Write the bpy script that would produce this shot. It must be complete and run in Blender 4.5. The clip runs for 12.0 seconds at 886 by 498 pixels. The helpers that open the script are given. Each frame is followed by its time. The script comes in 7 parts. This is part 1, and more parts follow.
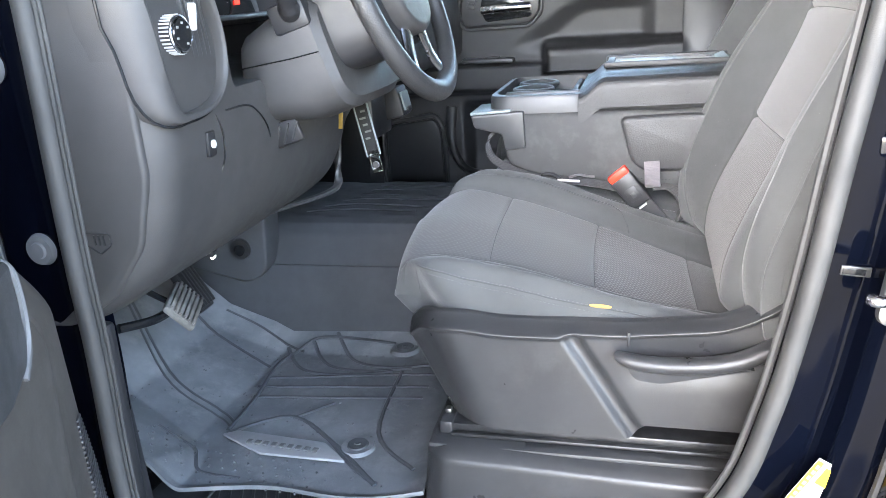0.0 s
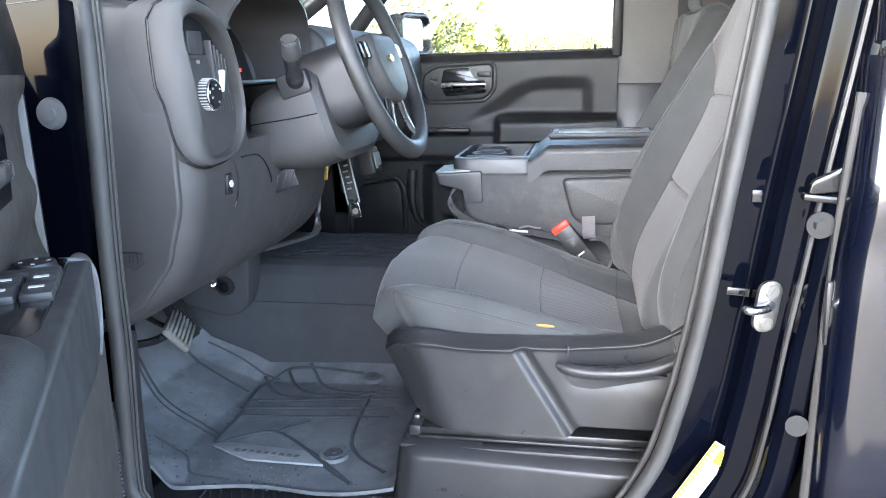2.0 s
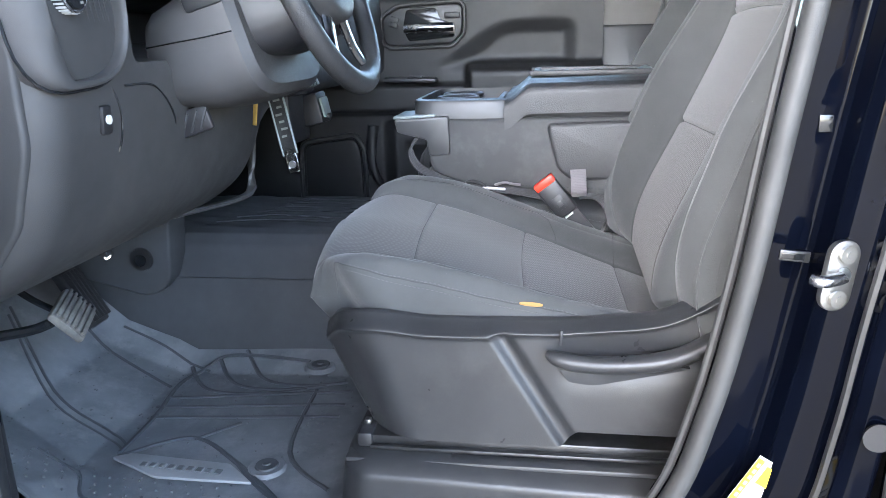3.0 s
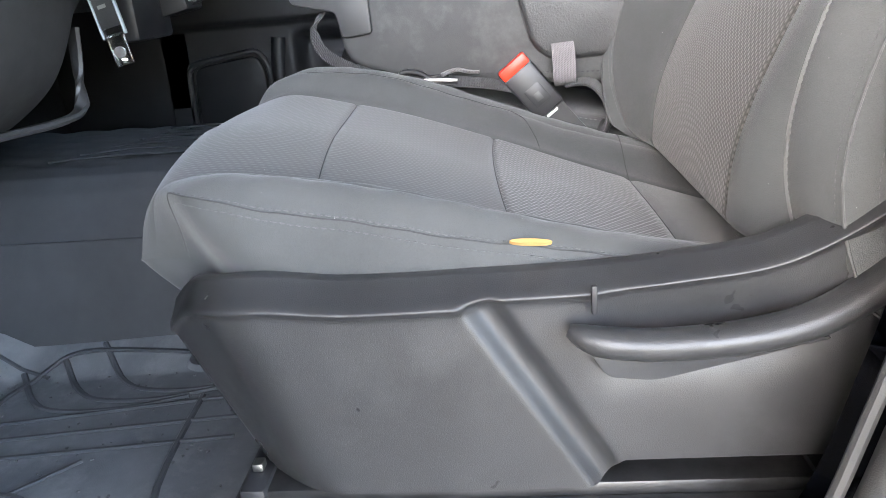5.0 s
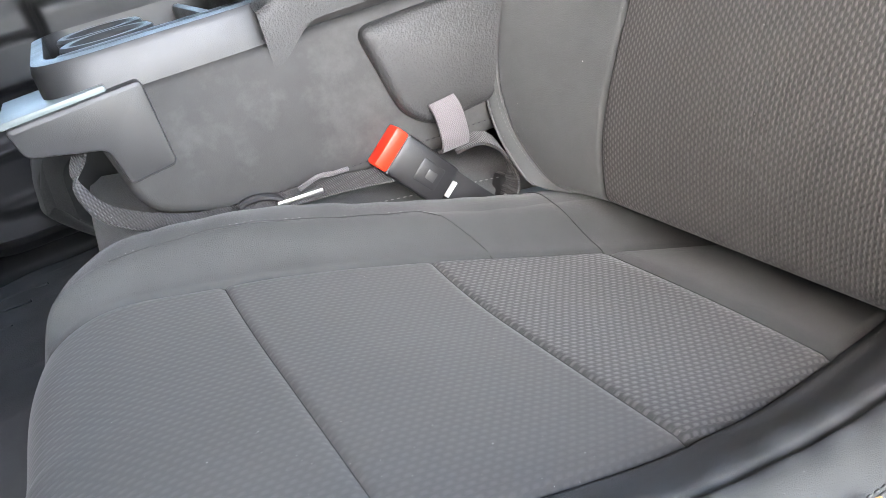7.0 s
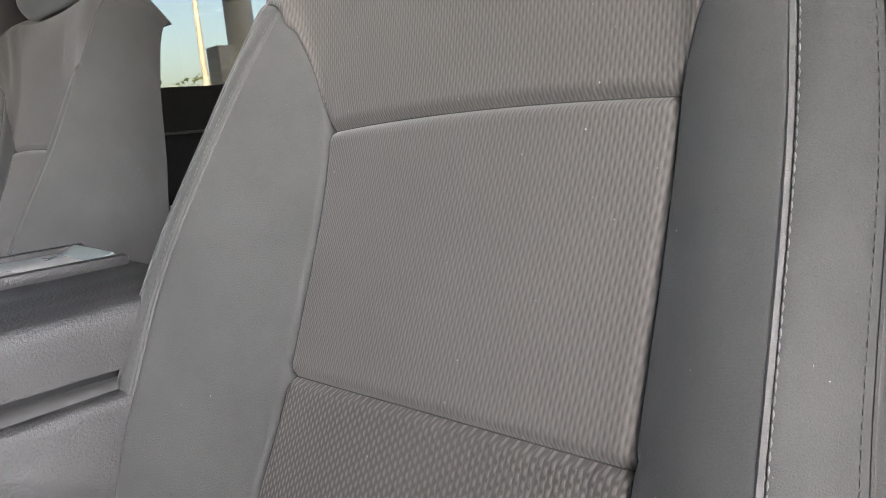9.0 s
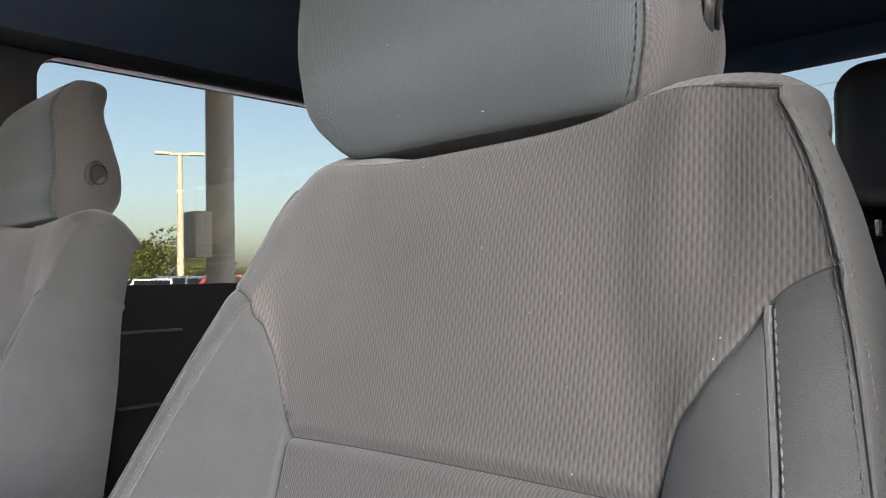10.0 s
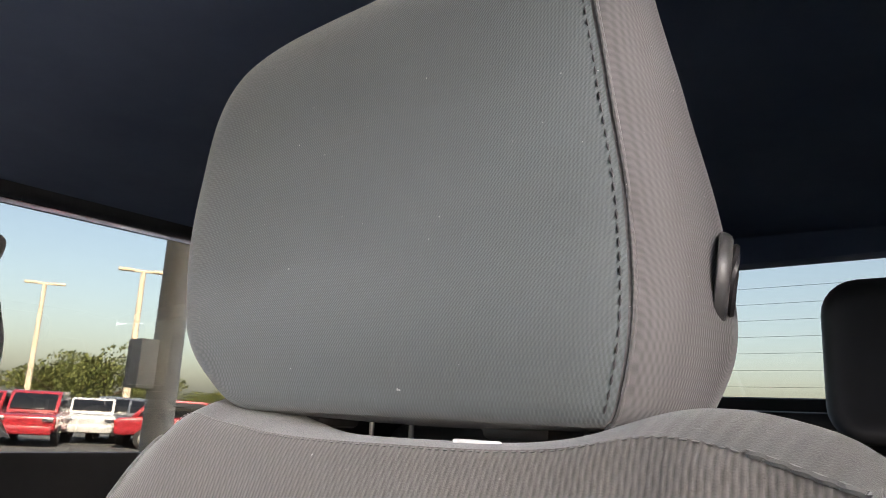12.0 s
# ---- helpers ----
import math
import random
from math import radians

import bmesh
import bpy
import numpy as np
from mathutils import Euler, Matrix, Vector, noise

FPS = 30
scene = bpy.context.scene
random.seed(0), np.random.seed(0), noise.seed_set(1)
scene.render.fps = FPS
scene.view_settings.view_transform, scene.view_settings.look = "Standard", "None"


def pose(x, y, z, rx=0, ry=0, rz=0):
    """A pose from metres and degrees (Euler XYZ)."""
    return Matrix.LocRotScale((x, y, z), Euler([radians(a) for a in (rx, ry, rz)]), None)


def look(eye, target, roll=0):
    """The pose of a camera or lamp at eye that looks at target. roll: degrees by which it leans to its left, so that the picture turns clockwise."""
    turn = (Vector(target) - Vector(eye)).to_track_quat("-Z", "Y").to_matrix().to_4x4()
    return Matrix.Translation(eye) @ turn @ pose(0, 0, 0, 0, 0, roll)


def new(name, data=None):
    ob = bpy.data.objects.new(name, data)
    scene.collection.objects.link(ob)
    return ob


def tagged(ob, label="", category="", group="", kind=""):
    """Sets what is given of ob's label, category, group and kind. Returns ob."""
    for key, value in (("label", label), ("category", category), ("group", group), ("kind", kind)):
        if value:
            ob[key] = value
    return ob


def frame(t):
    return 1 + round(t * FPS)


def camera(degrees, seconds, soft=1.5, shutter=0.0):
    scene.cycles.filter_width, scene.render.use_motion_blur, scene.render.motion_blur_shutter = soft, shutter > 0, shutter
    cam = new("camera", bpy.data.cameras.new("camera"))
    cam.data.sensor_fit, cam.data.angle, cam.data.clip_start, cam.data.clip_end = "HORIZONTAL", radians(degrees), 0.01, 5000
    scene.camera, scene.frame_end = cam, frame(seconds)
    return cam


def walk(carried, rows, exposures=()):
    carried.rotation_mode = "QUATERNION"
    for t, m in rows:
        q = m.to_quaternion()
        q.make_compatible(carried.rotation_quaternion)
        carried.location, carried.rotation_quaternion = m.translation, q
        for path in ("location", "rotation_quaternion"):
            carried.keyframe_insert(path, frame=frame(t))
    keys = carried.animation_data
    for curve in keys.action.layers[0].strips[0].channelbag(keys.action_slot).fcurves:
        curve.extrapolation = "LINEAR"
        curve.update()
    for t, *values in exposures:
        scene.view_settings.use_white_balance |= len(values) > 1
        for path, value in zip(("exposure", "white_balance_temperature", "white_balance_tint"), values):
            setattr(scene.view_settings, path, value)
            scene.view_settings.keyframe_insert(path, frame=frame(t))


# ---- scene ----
cam = camera(61.5, 12.0, soft=0.85)

PATH = [
    (0, (0.297, -0.992, 0.64), (-0.22, 0.826, -0.012), -4.3),
    (0.5, (0.308, -1.157, 0.648), (-0.132, 0.71, 0.081), -3.0),
    (1, (0.303, -1.218, 0.643), (-0.097, 0.672, 0.127), -2.2),
    (1.5, (0.304, -1.238, 0.642), (-0.076, 0.665, 0.157), -1.8),
    (2, (0.307, -1.239, 0.647), (-0.069, 0.666, 0.168), -1.6),
    (2.5, (0.294, -1.168, 0.657), (-0.053, 0.737, 0.157), -1.5),
    (3, (0.274, -0.946, 0.551), (-0.029, 0.952, 0.0), -1.7),
    (3.2, (0.263, -0.873, 0.482), (-0.017, 1.031, -0.064), -1.5),
    (4.8, (0.232, -0.521, 0.385), (0.061, 1.358, -0.277), -4.0),
    (5, (0.218, -0.514, 0.388), (0.061, 1.358, -0.3), -4.7),
    (5.5, (0.091, -0.444, 0.405), (0.079, 1.413, -0.338), -9.0),
    (6, (-0.011, -0.302, 0.443), (0.207, 1.514, -0.365), -12.1),
    (6.5, (-0.025, -0.2, 0.478), (0.407, 1.54, -0.409), -14.4),
    (6.7, (-0.013, -0.175, 0.486), (0.502, 1.536, -0.412), -14.9),
    (8.3, (0.186, -0.077, 0.52), (1.311, 1.422, -0.176), -11.6),
    (8.5, (0.204, -0.077, 0.536), (1.383, 1.411, -0.092), -10.7),
    (8.8, (0.207, -0.074, 0.556), (1.506, 1.379, 0.107), -6.1),
    (9, (0.215, -0.071, 0.579), (1.549, 1.375, 0.219), -5.2),
    (9.5, (0.227, -0.064, 0.637), (1.629, 1.355, 0.506), -2.9),
    (10, (0.239, -0.054, 0.689), (1.678, 1.334, 0.765), -1.1),
    (10.5, (0.248, -0.048, 0.737), (1.701, 1.308, 0.964), 0.3),
    (11, (0.286, -0.025, 0.775), (1.748, 1.303, 1.088), 1.4),
    (11.5, (0.339, 0.012, 0.787), (1.808, 1.322, 1.142), 2.1),
    (12, (0.357, 0.018, 0.787), (1.819, 1.309, 1.23), 3.0),
]
walk(cam, [(t, look(eye, target, roll)) for t, eye, target, roll in PATH],
     exposures=[(0, 5.28, 6550, 10), (0.4, 4.86, 6500, 10), (1.0, 4.62, 6400, 10), (2.0, 4.90, 6250, 10), (2.5, 4.68, 6150, 10), (3.2, 4.88, 6200, 10), (4.8, 4.96, 6700, 10), (6.7, 5.20, 6850, 10), (8.3, 4.82, 6850, 11), (9.5, 4.64, 6700, 12), (10.6, 4.86, 6500, 13), (11.2, 4.92, 6500, 14), (12, 4.80, 6850, 16)])


# ---- world and light ----
world = bpy.data.worlds.new("sky")
scene.world = world
world.use_nodes = True
wn = world.node_tree
sky = wn.nodes.new("ShaderNodeTexSky")
sky.sky_type = 'NISHITA'
sky.sun_disc = False
sky.sun_elevation = radians(46.3)
sky.sun_rotation = radians(211.6)
sky.air_density, sky.dust_density, sky.ozone_density = 1.0, 3.0, 1.0
wn.nodes["Background"].inputs["Strength"].default_value = 0.15
wn.links.new(sky.outputs[0], wn.nodes["Background"].inputs["Color"])

sun = new("sun", bpy.data.lights.new("sun", 'SUN'))
sun.data.energy, sun.data.angle, sun.data.color = 3.2, radians(0.6), (1.0, 0.93, 0.82)
sun.matrix_world = look((-4.0, -6.5, 8.0), (0, 0, 0))


# ---- materials ----
def nodes_of(name):
    m = bpy.data.materials.new(name)
    m.use_nodes = True
    n, l = m.node_tree.nodes, m.node_tree.links
    return m, n, l, n["Principled BSDF"]


def math_node(n, l, op, a, b=None):
    k = n.new("ShaderNodeMath")
    k.operation = op
    for i, v in enumerate((a, b)):
        if v is None:
            continue
        if isinstance(v, (int, float)):
            k.inputs[i].default_value = v
        else:
            l.new(v, k.inputs[i])
    return k.outputs[0]


def noise_node(n, l, scale, detail=4.0, rough=0.6, coord=None):
    t = n.new("ShaderNodeTexNoise")
    t.inputs["Scale"].default_value, t.inputs["Detail"].default_value, t.inputs["Roughness"].default_value = scale, detail, rough
    if coord is not None:
        l.new(coord, t.inputs["Vector"])
    return t.outputs["Fac"]


def ramp_node(n, l, fac, c0, c1, p0=0.3, p1=0.7):
    r = n.new("ShaderNodeValToRGB")
    r.color_ramp.elements[0].position, r.color_ramp.elements[1].position = p0, p1
    r.color_ramp.elements[0].color, r.color_ramp.elements[1].color = (*c0, 1), (*c1, 1)
    l.new(fac, r.inputs[0])
    return r.outputs[0]


def mix_node(n, l, fac, a, b):
    k = n.new("ShaderNodeMix")
    k.data_type = 'RGBA'
    l.new(fac, k.inputs[0])
    for i, v in ((6, a), (7, b)):
        if isinstance(v, tuple):
            k.inputs[i].default_value = (*v, 1)
        else:
            l.new(v, k.inputs[i])
    return k.outputs[2]


def bump_node(n, l, height, strength, distance, bsdf, base=None):
    b = n.new("ShaderNodeBump")
    b.inputs["Strength"].default_value, b.inputs["Distance"].default_value = strength, distance
    l.new(height, b.inputs["Height"])
    if base is not None:
        l.new(base, b.inputs["Normal"])
    l.new(b.outputs[0], bsdf.inputs["Normal"])
    return b.outputs[0]


def grained(name, c0, c1, rough=0.5, grain=900.0, bump=0.25, large=6.0, metal=0.0, dust=None, coat=0.0, dist=0.0006):
    """Moulded plastic, rubber or painted metal: fine grain, broad tone change, optional dust."""
    m, n, l, p = nodes_of(name)
    co = n.new("ShaderNodeTexCoord").outputs["Object"]
    big = noise_node(n, l, large, 5, 0.6, co)
    fine = noise_node(n, l, grain, 3, 0.6, co)
    col = ramp_node(n, l, big, c0, c1)
    if dust:
        mask = ramp_node(n, l, noise_node(n, l, 14, 8, 0.72, co), (0, 0, 0), (1, 1, 1), 0.5, 0.78)
        col = mix_node(n, l, mask, col, dust)
    l.new(col, p.inputs["Base Color"])
    l.new(ramp_node(n, l, noise_node(n, l, 22, 4, 0.6, co), (rough - 0.06,) * 3, (rough + 0.08,) * 3), p.inputs["Roughness"])
    p.inputs["Metallic"].default_value = metal
    p.inputs["Coat Weight"].default_value = coat
    p.inputs["Coat Roughness"].default_value = 0.04
    if bump:
        bump_node(n, l, fine, bump, dist, p)
    return m


def woven(name, c0, c1, u, v, pitch_u, pitch_v, depth=0.5, wrap=False, twill=False, dashed=False):
    """Seat cloth: ribs along one axis broken by short dashes along the other, with fine yarn on top."""
    m, n, l, p = nodes_of(name)
    sep = n.new("ShaderNodeSeparateXYZ")
    tc = n.new("ShaderNodeTexCoord").outputs["Object"]
    l.new(tc, sep.inputs[0])
    wob = math_node(n, l, 'MULTIPLY', noise_node(n, l, 60, 2, 0.5, tc), 0.35 * pitch_u)
    across, down = sep.outputs[u], sep.outputs[v]
    if wrap:
        down = math_node(n, l, 'SUBTRACT', down, sep.outputs[2])
    a = math_node(n, l, 'MULTIPLY', math_node(n, l, 'ADD', across, wob), 2 * math.pi / pitch_u)
    b = math_node(n, l, 'MULTIPLY', down, 2 * math.pi / pitch_v)
    if twill:
        b = math_node(n, l, 'ADD', b, a)
        rib = math_node(n, l, 'ADD', math_node(n, l, 'SINE', a), math_node(n, l, 'SINE', b))
    else:
        half = math_node(n, l, 'MULTIPLY', a, 0.5)
        dash = math_node(n, l, 'SINE', math_node(n, l, 'ADD', b, math_node(n, l, 'MULTIPLY', math_node(n, l, 'SIGN', math_node(n, l, 'SINE', half)), 1.57)))
        if dashed:
            ridge = math_node(n, l, 'MULTIPLY', math_node(n, l, 'ADD', math_node(n, l, 'SINE', a), 1.0), math_node(n, l, 'ADD', dash, 1.0))
            rib = math_node(n, l, 'SUBTRACT', ridge, 1.0)
        else:
            rib = math_node(n, l, 'ADD', math_node(n, l, 'SINE', a), math_node(n, l, 'MULTIPLY', dash, 0.55))
    unit = math_node(n, l, 'ADD', math_node(n, l, 'MULTIPLY', rib, 0.28), 0.5)
    yarn = noise_node(n, l, 1500, 2, 0.6, tc)
    big = noise_node(n, l, 7, 5, 0.6, tc)
    tone = math_node(n, l, 'ADD', math_node(n, l, 'MULTIPLY', unit, 0.60), math_node(n, l, 'ADD', math_node(n, l, 'MULTIPLY', big, 0.22), math_node(n, l, 'MULTIPLY', yarn, 0.18)))
    col = ramp_node(n, l, tone, c0, c1, 0.25, 0.75)
    lint = ramp_node(n, l, noise_node(n, l, 420, 1, 0.4, tc), (0, 0, 0), (1, 1, 1), 0.80, 0.84)
    col = mix_node(n, l, lint, col, (0.30, 0.30, 0.29))
    l.new(col, p.inputs["Base Color"])
    p.inputs["Roughness"].default_value = 0.92
    p.inputs["Specular IOR Level"].default_value = 0.25
    p.inputs["Sheen Weight"].default_value = 0.18
    p.inputs["Sheen Roughness"].default_value = 0.45
    h = math_node(n, l, 'ADD', unit, math_node(n, l, 'MULTIPLY', yarn, 0.5))
    bump_node(n, l, h, depth, 0.0018, p)
    return m


def felted(name, c0, c1):
    """Smooth stretch cloth of the bolsters: fine yarn, faint mottling, a little lint."""
    m, n, l, p = nodes_of(name)
    tc = n.new("ShaderNodeTexCoord").outputs["Object"]
    yarn = noise_node(n, l, 1100, 3, 0.7, tc)
    tone = math_node(n, l, 'ADD', math_node(n, l, 'MULTIPLY', yarn, 0.4), math_node(n, l, 'MULTIPLY', noise_node(n, l, 9, 6, 0.65, tc), 0.6))
    col = ramp_node(n, l, tone, c0, c1, 0.3, 0.7)
    lint = ramp_node(n, l, noise_node(n, l, 380, 1, 0.4, tc), (0, 0, 0), (1, 1, 1), 0.81, 0.85)
    l.new(mix_node(n, l, lint, col, (0.28, 0.28, 0.27)), p.inputs["Base Color"])
    p.inputs["Roughness"].default_value = 0.82
    p.inputs["Specular IOR Level"].default_value = 0.10
    p.inputs["Sheen Weight"].default_value = 0.18
    p.inputs["Sheen Roughness"].default_value = 0.4
    bump_node(n, l, yarn, 0.5, 0.0010, p)
    return m


def plain(name, colour, rough=0.5, metal=0.0, emit=0.0):
    m, n, l, p = nodes_of(name)
    p.inputs["Base Color"].default_value = (*colour, 1)
    p.inputs["Roughness"].default_value, p.inputs["Metallic"].default_value = rough, metal
    if emit:
        p.inputs["Emission Color"].default_value, p.inputs["Emission Strength"].default_value = (*colour, 1), emit
    return m


INSERT_BACK = woven("ribbed_cloth_back", (0.060, 0.057, 0.055), (0.112, 0.106, 0.101), 1, 2, 0.0027, 0.0085, 0.23)
INSERT_LOW = woven("dashed_cloth_back", (0.040, 0.038, 0.036), (0.104, 0.098, 0.093), 1, 2, 0.0038, 0.0062, 0.36, dashed=True)
INSERT_SEAT = woven("cloth_seat", (0.068, 0.068, 0.068), (0.084, 0.084, 0.083), 1, 0, 0.0046, 0.0085, 0.12, wrap=True, dashed=True)
INSERT_SEAT_REAR = woven("dashed_cloth_seat", (0.046, 0.046, 0.046), (0.104, 0.102, 0.100), 1, 0, 0.0046, 0.0085, 0.30, wrap=True, dashed=True)
BOLSTER = felted("bolster_cloth", (0.054, 0.056, 0.056), (0.084, 0.086, 0.085))
HEAD_SIDE = woven("headrest_side_cloth", (0.066, 0.064, 0.065), (0.090, 0.087, 0.088), 0, 2, 0.0020, 0.0042, 0.18, twill=True)
HEAD_CLOTH = woven("headrest_cloth", (0.056, 0.065, 0.067), (0.072, 0.083, 0.086), 1, 2, 0.0019, 0.0024, 0.20, twill=True)
CONSOLE_CLOTH = grained("console_side", (0.030, 0.030, 0.030), (0.042, 0.042, 0.041), 0.7, 900, 0.4, 8, dust=(0.070, 0.070, 0.068))
STITCH = plain("grey_thread", (0.19, 0.19, 0.188), 0.8)
SEAT_STITCH = plain("dark_grey_thread", (0.14, 0.14, 0.138), 0.8)
SEAM_CLOTH = felted("seam_cloth", (0.066, 0.068, 0.068), (0.10, 0.102, 0.10))
# worn welt cloth, lightened to carry the highlight along the welt
WELT = felted("worn_highlit_welt_cloth", (0.11, 0.11, 0.11), (0.17, 0.17, 0.168))
SEAM_LINE = plain("seam_shadow_thread", (0.035, 0.035, 0.036), 0.9)
DARK_STITCH = plain("dark_thread", (0.02, 0.02, 0.022), 0.8)
FOAM = grained("yellow_foam", (0.33, 0.19, 0.06), (0.42, 0.26, 0.09), 0.9, 700, 0.5)
TRIM = grained("charcoal_plastic", (0.032, 0.032, 0.033), (0.050, 0.050, 0.051), 0.37, 1300, 0.35)
SHIELD = grained("seat_shield_plastic", (0.024, 0.024, 0.025), (0.036, 0.036, 0.037), 0.33, 1300, 0.45, 9, dust=(0.044, 0.044, 0.044))
# passenger door plastic, darkened for the deep shade it lies in
DOOR_SHADED = grained("door_plastic_shaded", (0.017, 0.017, 0.018), (0.028, 0.028, 0.029), 0.46, 1100, 0.4)
# driver door plastic, lightened and warmed for light bounced off the sunlit ground
DOOR_WARM_BOUNCE = grained("door_plastic_warm_bounce", (0.046, 0.041, 0.036), (0.066, 0.059, 0.052), 0.46, 1000, 0.45)
TRIM_SOFT = grained("soft_dash_plastic", (0.034, 0.033, 0.033), (0.048, 0.046, 0.045), 0.56, 1000, 0.4)
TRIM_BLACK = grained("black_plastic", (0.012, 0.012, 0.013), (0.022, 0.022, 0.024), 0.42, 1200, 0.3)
PAD = grained("grained_vinyl", (0.024, 0.024, 0.025), (0.040, 0.040, 0.040), 0.42, 420, 0.8, dist=0.0012)
GLOSS_BLACK = grained("gloss_black", (0.008, 0.009, 0.010), (0.013, 0.014, 0.016), 0.14, 60, 0.0)
RUBBER = grained("mat_rubber", (0.088, 0.095, 0.103), (0.170, 0.178, 0.187), 0.58, 600, 0.5, 9, dust=(0.22, 0.225, 0.23))
RUBBER_TUNNEL = grained("tunnel_rubber", (0.031, 0.033, 0.036), (0.045, 0.048, 0.053), 0.75, 700, 0.45, 5)
SEAL = grained("weatherstrip_rubber", (0.030, 0.030, 0.030), (0.048, 0.047, 0.046), 0.58, 800, 0.5, 12)
CARPET = grained("black_carpet", (0.010, 0.010, 0.011), (0.022, 0.022, 0.023), 0.95, 900, 0.9, 10, dist=0.002)
LINER = grained("headliner_cloth", (0.090, 0.116, 0.180), (0.116, 0.146, 0.216), 0.95, 1200, 0.5, 4)
PILLAR_CLOTH = grained("pillar_trim_plastic", (0.16, 0.155, 0.15), (0.20, 0.195, 0.19), 0.6, 900, 0.3, 5)
PAINT = grained("midnight_blue_paint", (0.0006, 0.0012, 0.0045), (0.0010, 0.0020, 0.0075), 0.16, 900, 0.0, 8, coat=1.0)
JAMB_PAINT = grained("jamb_paint", (0.0010, 0.0014, 0.0031), (0.0014, 0.0021, 0.0050), 0.06, 300, 0.02, 14)
JAMB_PAINT.node_tree.nodes["Principled BSDF"].inputs["Specular IOR Level"].default_value = 0.10
STEEL = grained("zinc_steel", (0.30, 0.295, 0.28), (0.40, 0.395, 0.38), 0.40, 500, 0.2, 30, metal=1.0)
SILVER = grained("silver_plastic", (0.34, 0.34, 0.335), (0.42, 0.42, 0.41), 0.3, 700, 0.1, 12)
CHROME = grained("satin_chrome", (0.60, 0.61, 0.63), (0.66, 0.67, 0.69), 0.24, 900, 0.05, 10, metal=1.0)
DARK_STEEL = grained("dark_steel", (0.05, 0.05, 0.052), (0.09, 0.09, 0.092), 0.38, 500, 0.2, 30, metal=0.8)
BADGE_GREY = grained("badge_plate_rubber", (0.22, 0.225, 0.23), (0.30, 0.305, 0.31), 0.55, 700, 0.25, 14)
# the mat's own rubber made darker, with the shading of its relief coloured in
RUBBER_SHADED = grained("mat_rubber_shaded", (0.046, 0.050, 0.055), (0.066, 0.071, 0.077), 0.5, 600, 0.4, 9)
PLUG = grained("grey_rubber_plug", (0.085, 0.087, 0.092), (0.115, 0.117, 0.122), 0.6, 700, 0.2)
PEDAL = grained("worn_pedal_rubber", (0.07, 0.066, 0.060), (0.16, 0.15, 0.135), 0.75, 500, 0.7, 40, dust=(0.24, 0.225, 0.2))
WEB = woven("seat_belt_webbing", (0.030, 0.029, 0.030), (0.055, 0.053, 0.055), 0, 2, 0.0022, 0.0040, 0.6, twill=True)
WEB_LIGHT = woven("grey_strap_webbing", (0.13, 0.12, 0.125), (0.19, 0.175, 0.18), 0, 2, 0.0020, 0.0030, 0.6, twill=True)
RED = plain("red_release_button", (0.80, 0.035, 0.012), 0.4)
WHITE = plain("white_print", (0.52, 0.52, 0.50), 0.5)
YELLOW = plain("yellow_print", (0.62, 0.40, 0.02), 0.5)
PRINT = plain("grey_print", (0.22, 0.22, 0.21), 0.6)
GOLD = plain("gold_badge", (0.62, 0.42, 0.12), 0.3, 0.8)
RED_GLOW = plain("red_telltale", (0.9, 0.03, 0.02), 0.5, 0.0, 0.15)
LED = plain("white_led", (0.9, 0.92, 0.95), 0.4, 0.0, 0.3)
# grey-green plastic, also the colour for sky reflected on the console
TEAL_PLASTIC_SKY = grained("grey_green_plastic_and_sky_tint", (0.16, 0.19, 0.19), (0.22, 0.25, 0.25), 0.4, 700, 0.2)
ASPHALT = grained("worn_asphalt", (0.075, 0.074, 0.072), (0.110, 0.108, 0.105), 0.9, 60, 0.6, 0.6, dist=0.01)
DRY_GROUND = grained("dry_sandy_ground", (0.36, 0.25, 0.13), (0.46, 0.33, 0.18), 0.95, 8, 0.3, 0.1, dist=0.02)
LEAF = grained("shrub_leaves", (0.055, 0.075, 0.012), (0.120, 0.125, 0.026), 0.75, 30, 0.2, 2.5)
BARK = grained("bark", (0.07, 0.05, 0.035), (0.12, 0.09, 0.06), 0.9, 40, 0.8, 4, dist=0.01)
CONCRETE_POLE = grained("painted_steel_pole", (0.66, 0.58, 0.50), (0.74, 0.66, 0.58), 0.7, 80, 0.2, 1.5)
CREAM_POLE = grained("cream_pole", (0.70, 0.58, 0.42), (0.78, 0.66, 0.50), 0.6, 80, 0.1, 2)
CAR_RED = grained("red_car_paint", (0.36, 0.02, 0.03), (0.42, 0.03, 0.04), 0.22, 60, 0.0, 3, coat=1.0)
CAR_WHITE = grained("white_car_paint", (0.62, 0.62, 0.62), (0.70, 0.70, 0.70), 0.25, 60, 0.0, 3, coat=1.0)
CAR_GREY = grained("grey_car_paint", (0.10, 0.11, 0.13), (0.14, 0.15, 0.17), 0.25, 60, 0.0, 3, coat=1.0)
CANOPY = grained("canopy_paint", (0.26, 0.26, 0.26), (0.32, 0.32, 0.32), 0.6, 60, 0.1, 0.8)
TYRE = grained("tyre_rubber", (0.015, 0.015, 0.015), (0.03, 0.03, 0.03), 0.8, 90, 0.3)


def glass(name, tint, rough=0.0):
    m, n, l, p = nodes_of(name)
    p.inputs["Base Color"].default_value = (*tint, 1)
    p.inputs["Transmission Weight"].default_value, p.inputs["Roughness"].default_value, p.inputs["IOR"].default_value = 1.0, rough, 1.45
    return m


GLASS = glass("solar_glass", (0.74, 0.78, 0.75))
TINTED = glass("privacy_glass", (0.051, 0.051, 0.044))
